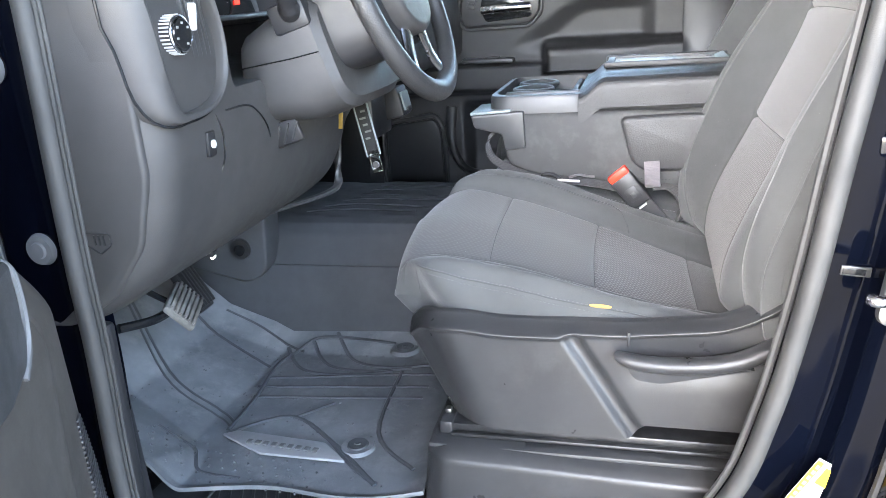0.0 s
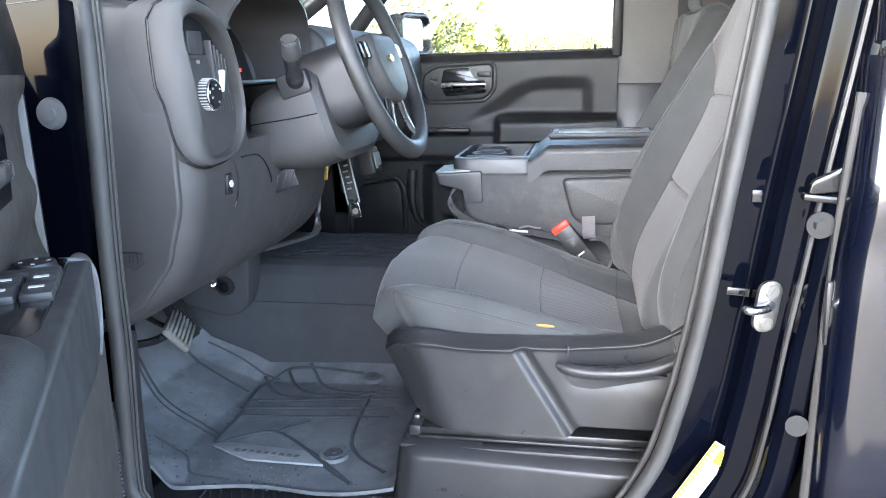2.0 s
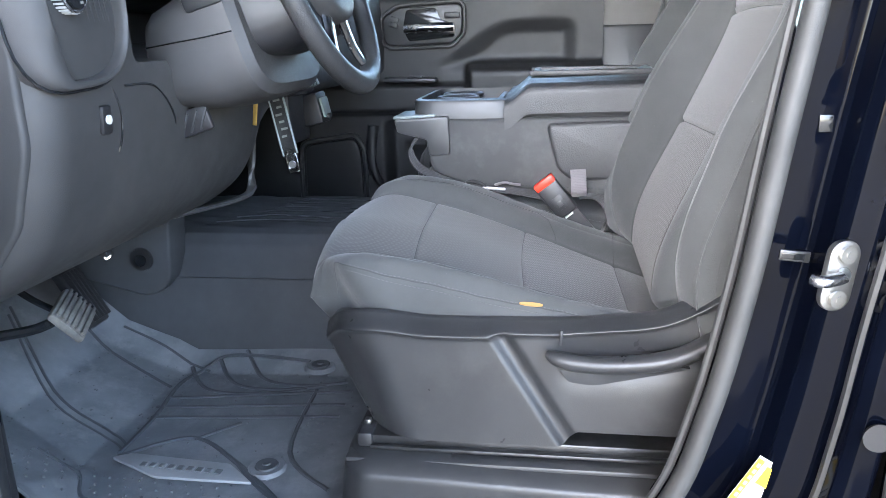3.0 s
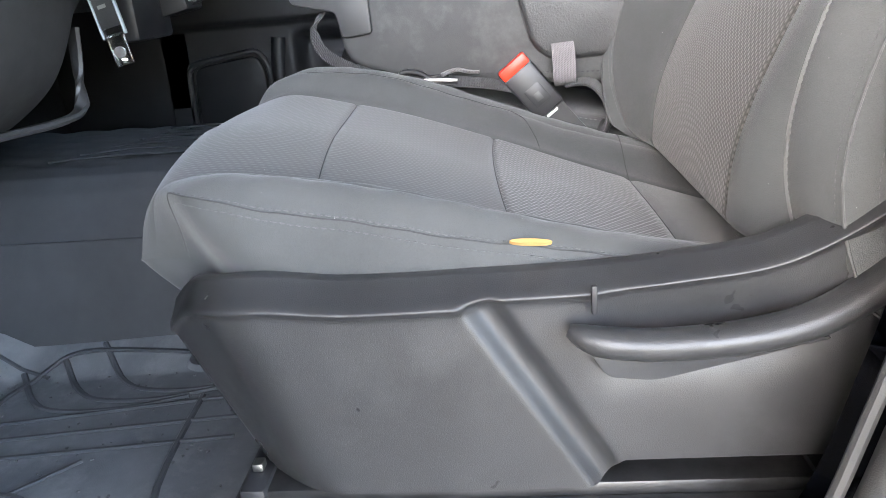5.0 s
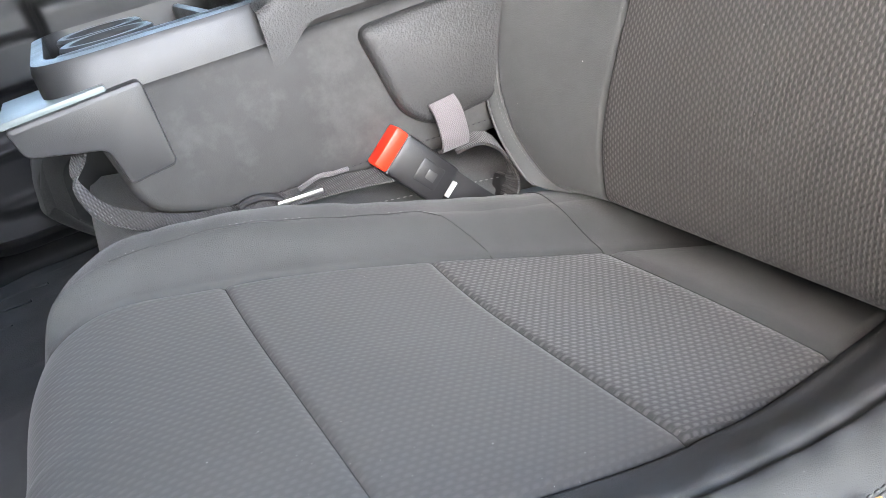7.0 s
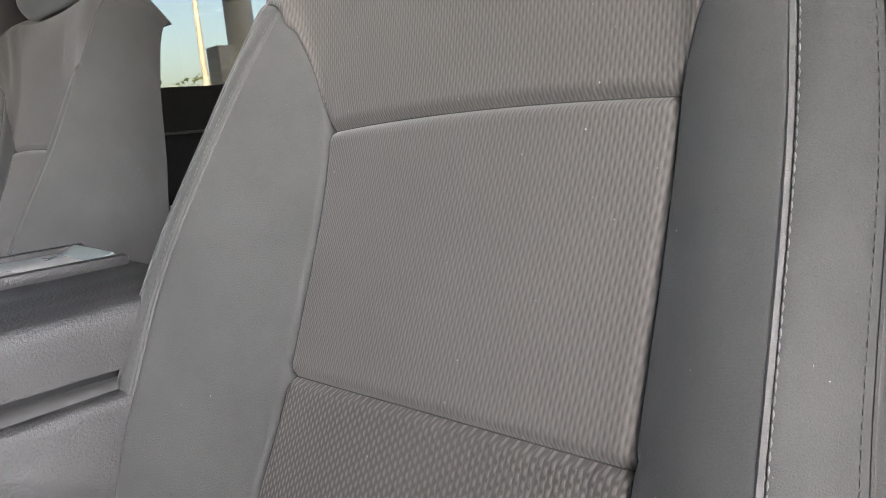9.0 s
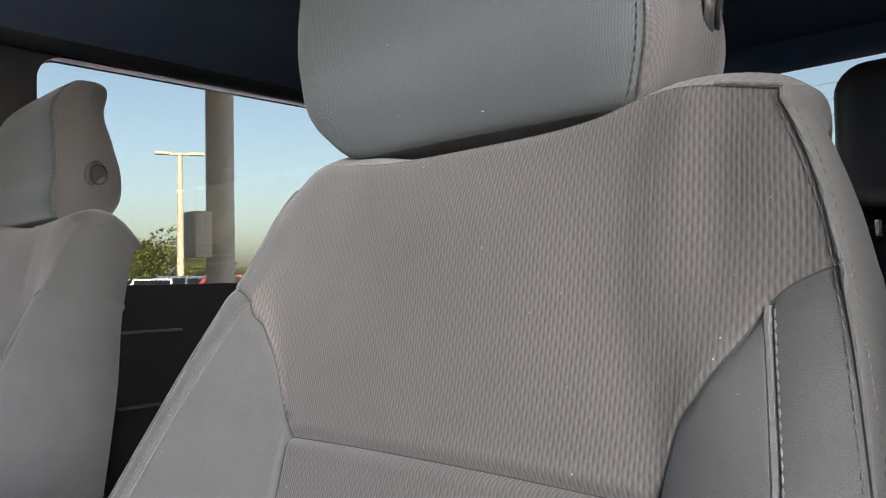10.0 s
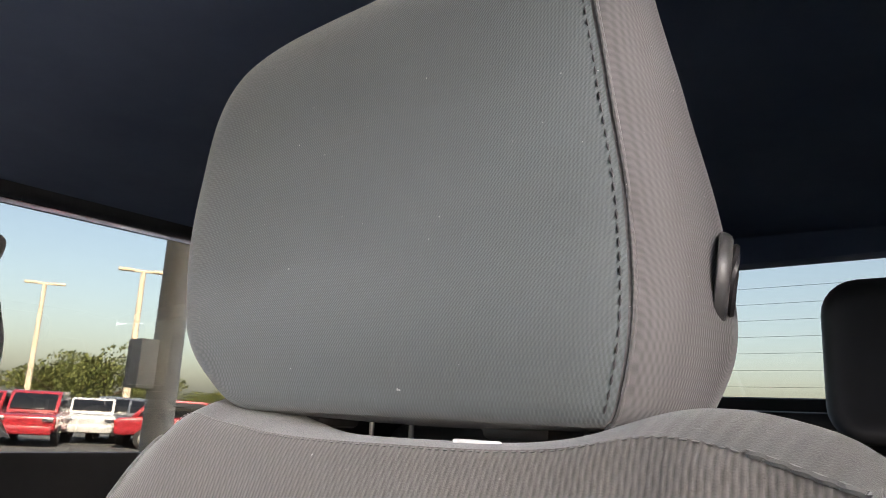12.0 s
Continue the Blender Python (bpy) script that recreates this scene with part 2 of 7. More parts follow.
CLEAR_PLASTIC = glass("clear_plastic_tag", (0.93, 0.95, 0.90), 0.08)
MIRROR = plain("mirror", (0.9, 0.9, 0.9), 0.02, 1.0)


# ---- builders ----
def thing(name, at, label, category, group="", kind=""):
    ob = new(name)
    ob.empty_display_size = 0.05
    ob.location = at
    ob["base"] = list(at)
    tagged(ob, label, category, group, kind)
    return ob


def base_of(ob):
    while ob is not None:
        if "base" in ob:
            return Vector(ob["base"])
        ob = ob.parent
    return Vector((0, 0, 0))


def finish(me, mat, smooth=True, angle=38):
    me.materials.append(mat)
    if smooth:
        me.shade_smooth()
        me.set_sharp_from_angle(angle=radians(angle))
    me.update()


def part(name, bm, mat, parent, label="", angle=38):
    """Links a bmesh in world metres as one mesh under a thing or part."""
    me = bpy.data.meshes.new(name)
    bm.normal_update()
    o = base_of(parent)
    bmesh.ops.translate(bm, verts=bm.verts, vec=-o)
    bm.to_mesh(me)
    bm.free()
    finish(me, mat, True, angle)
    ob = new(name, me)
    ob.parent = parent
    if label:
        tagged(ob, label)
    return ob


def solo(name, bm, mat, label, category, kind="", group="", angle=38):
    """One mesh that is a thing of its own."""
    me = bpy.data.meshes.new(name)
    bm.normal_update()
    bm.to_mesh(me)
    bm.free()
    finish(me, mat, True, angle)
    return tagged(new(name, me), label, category, group, kind)


def raw(name, verts, faces, mat, parent, label="", angle=180):
    """A mesh from computed vertices, under a parent (or alone)."""
    me = bpy.data.meshes.new(name)
    o = base_of(parent)
    me.from_pydata([(v[0] - o.x, v[1] - o.y, v[2] - o.z) for v in verts], [], faces)
    finish(me, mat, True, angle)
    ob = new(name, me)
    ob.parent = parent
    if label:
        tagged(ob, label)
    return ob


def box(bm, c, s, bevel=0.0, rot=None, seg=2):
    m = Matrix.LocRotScale(c, Euler([radians(a) for a in rot]) if rot else None, s)
    r = bmesh.ops.create_cube(bm, size=1.0, matrix=m)
    if bevel > 0:
        edges = list({e for v in r["verts"] for e in v.link_edges})
        bmesh.ops.bevel(bm, geom=edges, offset=min(bevel, 0.49 * min(s)), segments=seg, profile=0.5, affect='EDGES', clamp_overlap=True)
    return bm


def rbox(c, s, bevel=0.004, rot=None, seg=2):
    return box(bmesh.new(), c, s, bevel, rot, seg)


def smooth_path(pts, steps=8, closed=False):
    """A Catmull-Rom line through the points."""
    p = [Vector(q) for q in pts]
    n = len(p)
    out = []
    for i in range(n if closed else n - 1):
        a, b, c, d = (p[(i - 1) % n], p[i], p[(i + 1) % n], p[(i + 2) % n]) if closed else (p[max(i - 1, 0)], p[i], p[i + 1], p[min(i + 2, n - 1)])
        for k in range(steps):
            t = k / steps
            out.append(0.5 * ((2 * b) + (c - a) * t + (2 * a - 5 * b + 4 * c - d) * t * t + (3 * b - a - 3 * c + d) * t ** 3))
    if not closed:
        out.append(p[-1])
    return out


def tube(bm, pts, r, sides=8, closed=False, up=None, flat=1.0):
    """Sweeps a ring along a line; r a number or one per point; flat squeezes it across."""
    pts = [Vector(p) for p in pts]
    n = len(pts)
    rings = []
    ref = Vector(up) if up else Vector((0.13, 0.31, 0.94))
    for i, p in enumerate(pts):
        a, b = (pts[(i - 1) % n], pts[(i + 1) % n]) if closed else (pts[max(i - 1, 0)], pts[min(i + 1, n - 1)])
        d = (b - a).normalized()
        s = d.cross(ref)
        s = s.normalized() if s.length > 1e-5 else d.orthogonal().normalized()
        w = s.cross(d).normalized()
        rr = r[i] if isinstance(r, (list, tuple)) else r
        rings.append([bm.verts.new(p + (s * math.cos(k * 2 * math.pi / sides) + w * math.sin(k * 2 * math.pi / sides) * flat) * rr) for k in range(sides)])
    for i in range(n if closed else n - 1):
        A, B = rings[i], rings[(i + 1) % n]
        for k in range(sides):
            bm.faces.new((A[k], A[(k + 1) % sides], B[(k + 1) % sides], B[k]))
    if not closed:
        bm.faces.new(rings[0][::-1])
        bm.faces.new(rings[-1])
    return bm


def ribbon(bm, pts, width_dir, w, thick):
    """A strap: a flat band along a line."""
    pts = [Vector(p) for p in pts]
    rings = []
    for i, p in enumerate(pts):
        d = (pts[min(i + 1, len(pts) - 1)] - pts[max(i - 1, 0)]).normalized()
        s = Vector(width_dir[i] if isinstance(width_dir, list) else width_dir)
        s = (s - d * s.dot(d)).normalized()
        u = s.cross(d).normalized()
        rings.append([bm.verts.new(p + s * a * w / 2 + u * b * thick / 2) for a, b in ((-1, -1), (1, -1), (1, 1), (-1, 1))])
    for A, B in zip(rings, rings[1:]):
        for k in range(4):
            bm.faces.new((A[k], A[(k + 1) % 4], B[(k + 1) % 4], B[k]))
    bm.faces.new(rings[0][::-1])
    bm.faces.new(rings[-1])
    return bm


def disc(bm, c, axis, r, h, r2=None, sides=24, bevel=0.0):
    """A short cylinder or cone along an axis, centred on c."""
    q = Vector(axis).to_track_quat('Z', 'Y').to_matrix().to_4x4()
    r_ = bmesh.ops.create_cone(bm, cap_ends=True, segments=sides, radius1=r, radius2=r if r2 is None else r2, depth=h, matrix=Matrix.Translation(c) @ q)
    if bevel:
        edges = [e for e in {e for v in r_["verts"] for e in v.link_edges} if len(e.link_faces) == 2 and e.calc_face_angle(0) > 0.8]
        bmesh.ops.bevel(bm, geom=edges, offset=bevel, segments=2, profile=0.5, affect='EDGES')
    return bm


def prism(outline, plane, level, thick, bevel=0.0, seg=2):
    """A plate: outline in two axes, pushed along the third. plane: 'xz', 'yz' or 'xy'."""
    bm = bmesh.new()

    def at(a, b, c):
        return {'xz': (a, c, b), 'yz': (c, a, b), 'xy': (a, b, c)}[plane]
    lo = [bm.verts.new(at(a, b, level)) for a, b in outline]
    hi = [bm.verts.new(at(a, b, level + thick)) for a, b in outline]
    n = len(outline)
    bm.faces.new(lo)
    bm.faces.new(hi[::-1])
    for i in range(n):
        bm.faces.new((lo[i], hi[i], hi[(i + 1) % n], lo[(i + 1) % n]))
    bmesh.ops.recalc_face_normals(bm, faces=bm.faces)
    if bevel:
        rim = [e for e in bm.edges if len(e.link_faces) == 2 and len(e.link_faces[0].verts) != len(e.link_faces[1].verts)]
        bmesh.ops.bevel(bm, geom=rim if n != 4 else bm.edges[:], offset=bevel, segments=seg, profile=0.5, affect='EDGES', clamp_overlap=True)
    return bm


def round_rect(a0, b0, a1, b1, r, k=5):
    pts = []
    for cx, cy, s in ((a1 - r, b1 - r, 0), (a0 + r, b1 - r, 90), (a0 + r, b0 + r, 180), (a1 - r, b0 + r, 270)):
        for i in range(k + 1):
            t = radians(s + 90 * i / k)
            pts.append((cx + r * math.cos(t), cy + r * math.sin(t)))
    return pts


def rounded_poly(pts, r, k=4):
    """A polygon with its corners cut round."""
    out = []
    n = len(pts)
    for i in range(n):
        p, a, b = Vector(pts[i]), Vector(pts[i - 1]), Vector(pts[(i + 1) % n])
        rr = min(r, 0.45 * (a - p).length, 0.45 * (b - p).length)
        s, e = p + (a - p).normalized() * rr, p + (b - p).normalized() * rr
        for j in range(k + 1):
            t = j / k
            out.append(tuple((1 - t) ** 2 * s + 2 * t * (1 - t) * p + t * t * e))
    return out


def sheet(name, V, mat, parent, label="", i0=0, i1=None, j0=0, j1=None, flip=False, angle=180):
    """A grid V[i][j] of places, or a stretch of it, as a smooth mesh."""
    V = np.asarray(V)[i0:None if i1 is None else i1 + 1, j0:None if j1 is None else j1 + 1]
    ni, nj = V.shape[:2]
    idx = np.arange(ni * nj).reshape(ni, nj)
    q = np.stack([idx[:-1, :-1], idx[1:, :-1], idx[1:, 1:], idx[:-1, 1:]], -1).reshape(-1, 4)
    if flip:
        q = q[:, ::-1]
    me = bpy.data.meshes.new(name)
    o = base_of(parent)
    me.from_pydata((V.reshape(-1, 3) - np.array(o)).tolist(), [], q.tolist())
    finish(me, mat, True, angle)
    ob = new(name, me)
    ob.parent = parent
    if label:
        tagged(ob, label)
    return ob


def slab(name, V, back, mat, parent, label="", flip=False, angle=45):
    """A grid with thickness: the face V, a copy of it moved by back, and the rim between."""
    V = np.asarray(V, float)
    ni, nj = V.shape[:2]
    W = V + np.asarray(back, float)
    idx = np.arange(ni * nj).reshape(ni, nj)
    q = np.stack([idx[:-1, :-1], idx[1:, :-1], idx[1:, 1:], idx[:-1, 1:]], -1).reshape(-1, 4)
    rim = [*idx[0, :], *idx[1:, -1], *idx[-1, -2::-1], *idx[-2:0:-1, 0]]
    n = ni * nj
    r = [(rim[k], rim[(k + 1) % len(rim)], rim[(k + 1) % len(rim)] + n, rim[k] + n) for k in range(len(rim))]
    faces = q.tolist() + (q[:, ::-1] + n).tolist() + r
    if flip:
        faces = [f[::-1] for f in faces]
    return raw(name, np.concatenate([V.reshape(-1, 3), W.reshape(-1, 3)]).tolist(), faces, mat, parent, label, angle)


def ss(a, b, x):
    """Smooth step."""
    t = np.clip((np.asarray(x, float) - a) / (b - a), 0, 1)
    return t * t * (3 - 2 * t)


def lerp(x, xs, ys):
    return np.interp(x, xs, ys)


def spline(x, xs, ys):
    """Smooth curve through knots (monotone-ish Hermite)."""
    x, xs, ys = np.asarray(x, float), np.asarray(xs, float), np.asarray(ys, float)
    d = np.gradient(ys, xs)
    k = np.clip(np.searchsorted(xs, x) - 1, 0, len(xs) - 2)
    h = xs[k + 1] - xs[k]
    t = np.clip((x - xs[k]) / h, 0, 1)
    return (2 * t ** 3 - 3 * t ** 2 + 1) * ys[k] + (t ** 3 - 2 * t ** 2 + t) * h * d[k] + (-2 * t ** 3 + 3 * t ** 2) * ys[k + 1] + (t ** 3 - t ** 2) * h * d[k + 1]


def stitches(name, pts, parent, mat, length=0.0042, gap=0.0022, r=0.0008):
    """A row of short raised threads along a line, as one mesh."""
    pts = [Vector(p) for p in pts]
    cum = [0.0]
    for a, b in zip(pts, pts[1:]):
        cum.append(cum[-1] + (b - a).length)
    xs = np.array(cum)
    P = np.array([tuple(p) for p in pts])
    s = np.arange(0, cum[-1] - length, length + gap)
    A = np.stack([np.interp(s, xs, P[:, k]) for k in range(3)], -1)
    B = np.stack([np.interp(s + length, xs, P[:, k]) for k in range(3)], -1)
    verts, faces = [], []
    for a, b in zip(A, B):
        a, b = Vector(a), Vector(b)
        d = (b - a).normalized()
        u = d.orthogonal().normalized()
        w = d.cross(u)
        o = len(verts)
        m = (a + b) / 2
        for c, rr in ((a, 0.3), (m, 1.0), (b, 0.3)):
            for k in range(5):
                t = k * 2 * math.pi / 5
                verts.append(c + (u * math.cos(t) + w * math.sin(t)) * r * rr)
        for q in (0, 5):
            for k in range(5):
                faces.append((o + q + k, o + q + (k + 1) % 5, o + q + 5 + (k + 1) % 5, o + q + 5 + k))
    return raw(name, verts, faces, mat, parent)


# ---- seats ----
def groove(d, width, depth):
    return depth * np.exp(-(np.asarray(d) / width) ** 2)


def seam(name, line, root):
    bm = bmesh.new()
    tube(bm, np.asarray(line).tolist(), 0.00055, 5)
    return part(name, bm, SEAM_LINE, root, "dark sewn seam")


def seat_cushion(root, yc, flip):
    """The cushion: a cloth nose and centre in three inserts, a ridged bolster each side and skirts below. flip: -1 mirrors it."""
    uk = [0.14, 0.22, 0.32, 0.45, 0.70, 0.92, 1.0]
    seg = [(0.14, 0.45, 60), (0.45, 0.70, 50), (0.70, 0.92, 44), (0.92, 1.0, 12)]
    u = np.concatenate([np.linspace(a, b, n, endpoint=False) for a, b, n in seg] + [[1.0]])
    marks = np.cumsum([0] + [s[2] for s in seg])
    vs = [(-1.0, -0.8, 26), (-0.8, -0.6, 26), (-0.6, 0.6, 90), (0.6, 0.8, 26), (0.8, 1.0, 26)]
    v = np.concatenate([np.linspace(a, b, n, endpoint=False) for a, b, n in vs] + [[1.0]])
    vm = np.cumsum([0] + [s[2] for s in vs])
    U, W = np.meshgrid(u, v, indexing='ij')
    aw, near = np.abs(W), W < 0

    def two(a, b):
        return np.where(near, spline(U, uk, a), spline(U, uk, b))
    # half widths out to the insert seam, the bolster ridge and the outer edge
    ins = two([0.195, 0.190, 0.168, 0.1607, 0.160, 0.1292, 0.100], [0.150, 0.155, 0.160, 0.149, 0.134, 0.103, 0.073])
    rdg = two([0.201, 0.204, 0.206, 0.218, 0.2157, 0.193, 0.171], [0.182, 0.187, 0.193, 0.195, 0.192, 0.185, 0.176])
    edg = two([0.207, 0.232, 0.254, 0.2534, 0.2504, 0.244, 0.242], [0.230, 0.238, 0.246, 0.2525, 0.255, 0.255, 0.254])
    # their heights above the centre line
    zi = two([-0.008, -0.012, -0.012, -0.008, 0.003, 0.004, 0.003], [-0.006, -0.001, 0.014, 0.013, 0.0165, 0.007, -0.007])
    zr = two([-0.004, -0.001, 0.003, 0.0136, 0.028, 0.030, 0.0295], [0.010, 0.025, 0.035, 0.042, 0.042, 0.033, 0.024])
    ze = two([-0.004, 0.004, 0.000, -0.005, 0.014, 0.035, 0.054], [-0.007, 0.009, 0.023, 0.033, 0.032, 0.022, 0.012])
    a, b, c = np.clip(aw / 0.6, 0, 1), np.clip((aw - 0.6) / 0.2, 0, 1), np.clip((aw - 0.8) / 0.2, 0, 1)
    y = a * ins + b * (rdg - ins) + c * (edg - rdg)
    dz = zi * a * a + (zr - zi) * ss(0, 1, b) + (ze - zr) * c ** 1.6
    dz = dz + 0.010 * (1 - a * a) * ss(0.14, 0.3, U) + 0.006 * np.sin(math.pi * c) * ss(0.2, 0.35, U)
    nk = [0, 0.6, 0.8, 1.0]
    nose = np.where(near, spline(aw, nk, [-0.015, 0.012, 0.030, 0.060]), spline(aw, nk, [-0.012, -0.002, 0.017, 0.040]))
    x = spline(U, uk, [-0.106, -0.092, -0.043, 0.054, 0.221, 0.380, 0.510]) + nose * (1 - ss(0.14, 0.46, U))
    s = np.clip(W / 0.6, -1, 1)
    q = 1 - s * s
    bow = lerp(U, [0.14, 0.45, 0.70, 0.92, 1], [0, 1, 0, 0, 0]) * (-0.006 * s - 0.003 * q) + lerp(U, [0.14, 0.45, 0.7, 0.92, 1], [0, 0, 1, 0, 0]) * (-0.006 * s - 0.006 * q) - lerp(U, [0.14, 0.7, 0.92, 1], [0, 0, 1, 0.5]) * (0.004 * s + 0.0024 * q)
    x = x + bow * (1 - 0.8 * ss(0.6, 0.9, aw))
    z = spline(U, uk, [0.1845, 0.2336, 0.2468, 0.2335, 0.180, 0.1344, 0.107]) + dz
    # sewn seams, with the cloth puffed up beside them
    z = z - groove((aw - 0.6) * 0.22, 0.0030, 0.0045) * ss(0.16, 0.24, U) - groove((aw - 0.8) * 0.2, 0.0022, 0.0030) * ss(0.24, 0.34, U) * near
    for m in (0.45, 0.70, 0.92):
        z = z - groove((U - m) * 0.62, 0.0020, 0.0030) * (1 - ss(0.58, 0.62, aw))
    # creases of use along the worn outer bolster
    z = z + (0.0007 * np.sin(x * 41 + W * 22) + 0.0004 * np.sin(x * 141 - W * 31)) * ss(0.62, 0.75, aw) * ss(0.2, 0.4, U)
    y = y + (0.0008 * np.sin(x * 46 + z * 90)) * ss(0.85, 1.0, aw) * near
    V = np.stack([x, yc + flip * np.sign(W) * y, z], -1)
    up = flip < 0
    for k, nm in ((0, "outer_bolster"), (1, "outer_bolster_wall"), (3, "inner_bolster_wall"), (4, "inner_bolster")):
        sheet(nm, V, BOLSTER, root, "", marks[0], marks[4], vm[k], vm[k + 1], flip=up)
    for k, nm, mt in ((0, "front_insert", INSERT_SEAT), (1, "middle_insert", INSERT_SEAT), (2, "rear_insert", INSERT_SEAT_REAR), (3, "rear_flap", BOLSTER)):
        sheet(nm, V, mt, root, "", marks[k], marks[k + 1], vm[2], vm[3], flip=up)
    # skirts hang from the outer edges and the nose and tuck in below
    rim = np.concatenate([V[::-1, 0], V[0, 1:-1], V[:, -1]])
    # outward normals of the rim in plan
    tang = np.gradient(rim, axis=0)
    norm = np.stack([-tang[:, 1] * flip, tang[:, 0] * flip, np.zeros(len(rim))], -1)
    norm = norm / np.maximum(np.linalg.norm(norm, axis=1), 1e-9)[:, None]
    if norm[len(rim) // 2, 0] > 0:
        norm = -norm
    for _ in range(2500):
        norm[1:-1] = (norm[:-2] + 2 * norm[1:-1] + norm[2:]) / 4
    front = ss(0.03, -0.07, rim[:, :1])
    drop = []
    for k in range(15):
        t = k / 14
        d = rim - norm * ((0.014 + 0.076 * front) * t ** 1.2 - 0.006 * (1 - front) * math.sin(math.pi * min(1, 1.3 * t)))
        d = d + np.array([0, 0, -1]) * (0.105 * t) + np.array([0, 0, 0.002]) * np.sin(rim[:, :1] * 70) * math.sin(math.pi * t)
        d[:, 2] = np.maximum(d[:, 2], np.minimum(rim[:, 2], 0.105))
        for _ in range(int(400 * t)):
            d[1:-1] = (d[:-2] + 2 * d[1:-1] + d[2:]) / 4
        drop.append(d)
    S = np.stack(drop)
    n = len(u)
    for nm, j0, j1 in (("outer_skirt", 0, n - 1), ("front_skirt", n - 1, n + len(v) - 2), ("inner_skirt", n + len(v) - 2, len(rim) - 1)):
        sheet(nm, S, BOLSTER, root, "", 0, None, j0, j1, flip=up)
    lift = np.array([0, 0, 0.0005])
    for line in (V[marks[0] + 2:, 1], V[30:, vm[1] - 1], V[30:, -2], S[1, 6:n - 1][::-1]):
        stitches("stitching", (line + lift).tolist(), root, SEAM_CLOTH, 0.0046, 0.0018, 0.0007)
    for j in (vm[2], vm[3]):
        seam("seam", V[14:marks[3] + 1, j] + lift * 0.6, root)
    seam("seam", V[2:, 0] + lift * 0.4, root)
    for k in (1, 2, 3):
        seam("seam", V[marks[k], vm[2]:vm[3] + 1] + lift * 0.6, root)
    # stitched tuck along the crest of the inner bolster, turning down to the insert, and a seam behind it
    arc = [V[k, vm[4]] for k in range(40, marks[2] + 4, 3)]
    arc += [V[marks[2] + 4 + round(16 * math.sin(k * math.pi / 16)), vm[4] - round(26 * (1 - math.cos(k * math.pi / 16)))] for k in range(1, 9)]
    seam("seam", np.array(arc) + lift * 0.6, root)
    stitches("stitching", (np.array(arc) + lift + np.array([0, 0.003 * flip, 0])).tolist(), root, STITCH, 0.0040, 0.0020, 0.0006)
    seam("seam", V[marks[3], vm[3]:-1] + lift * 0.6, root)
    return V


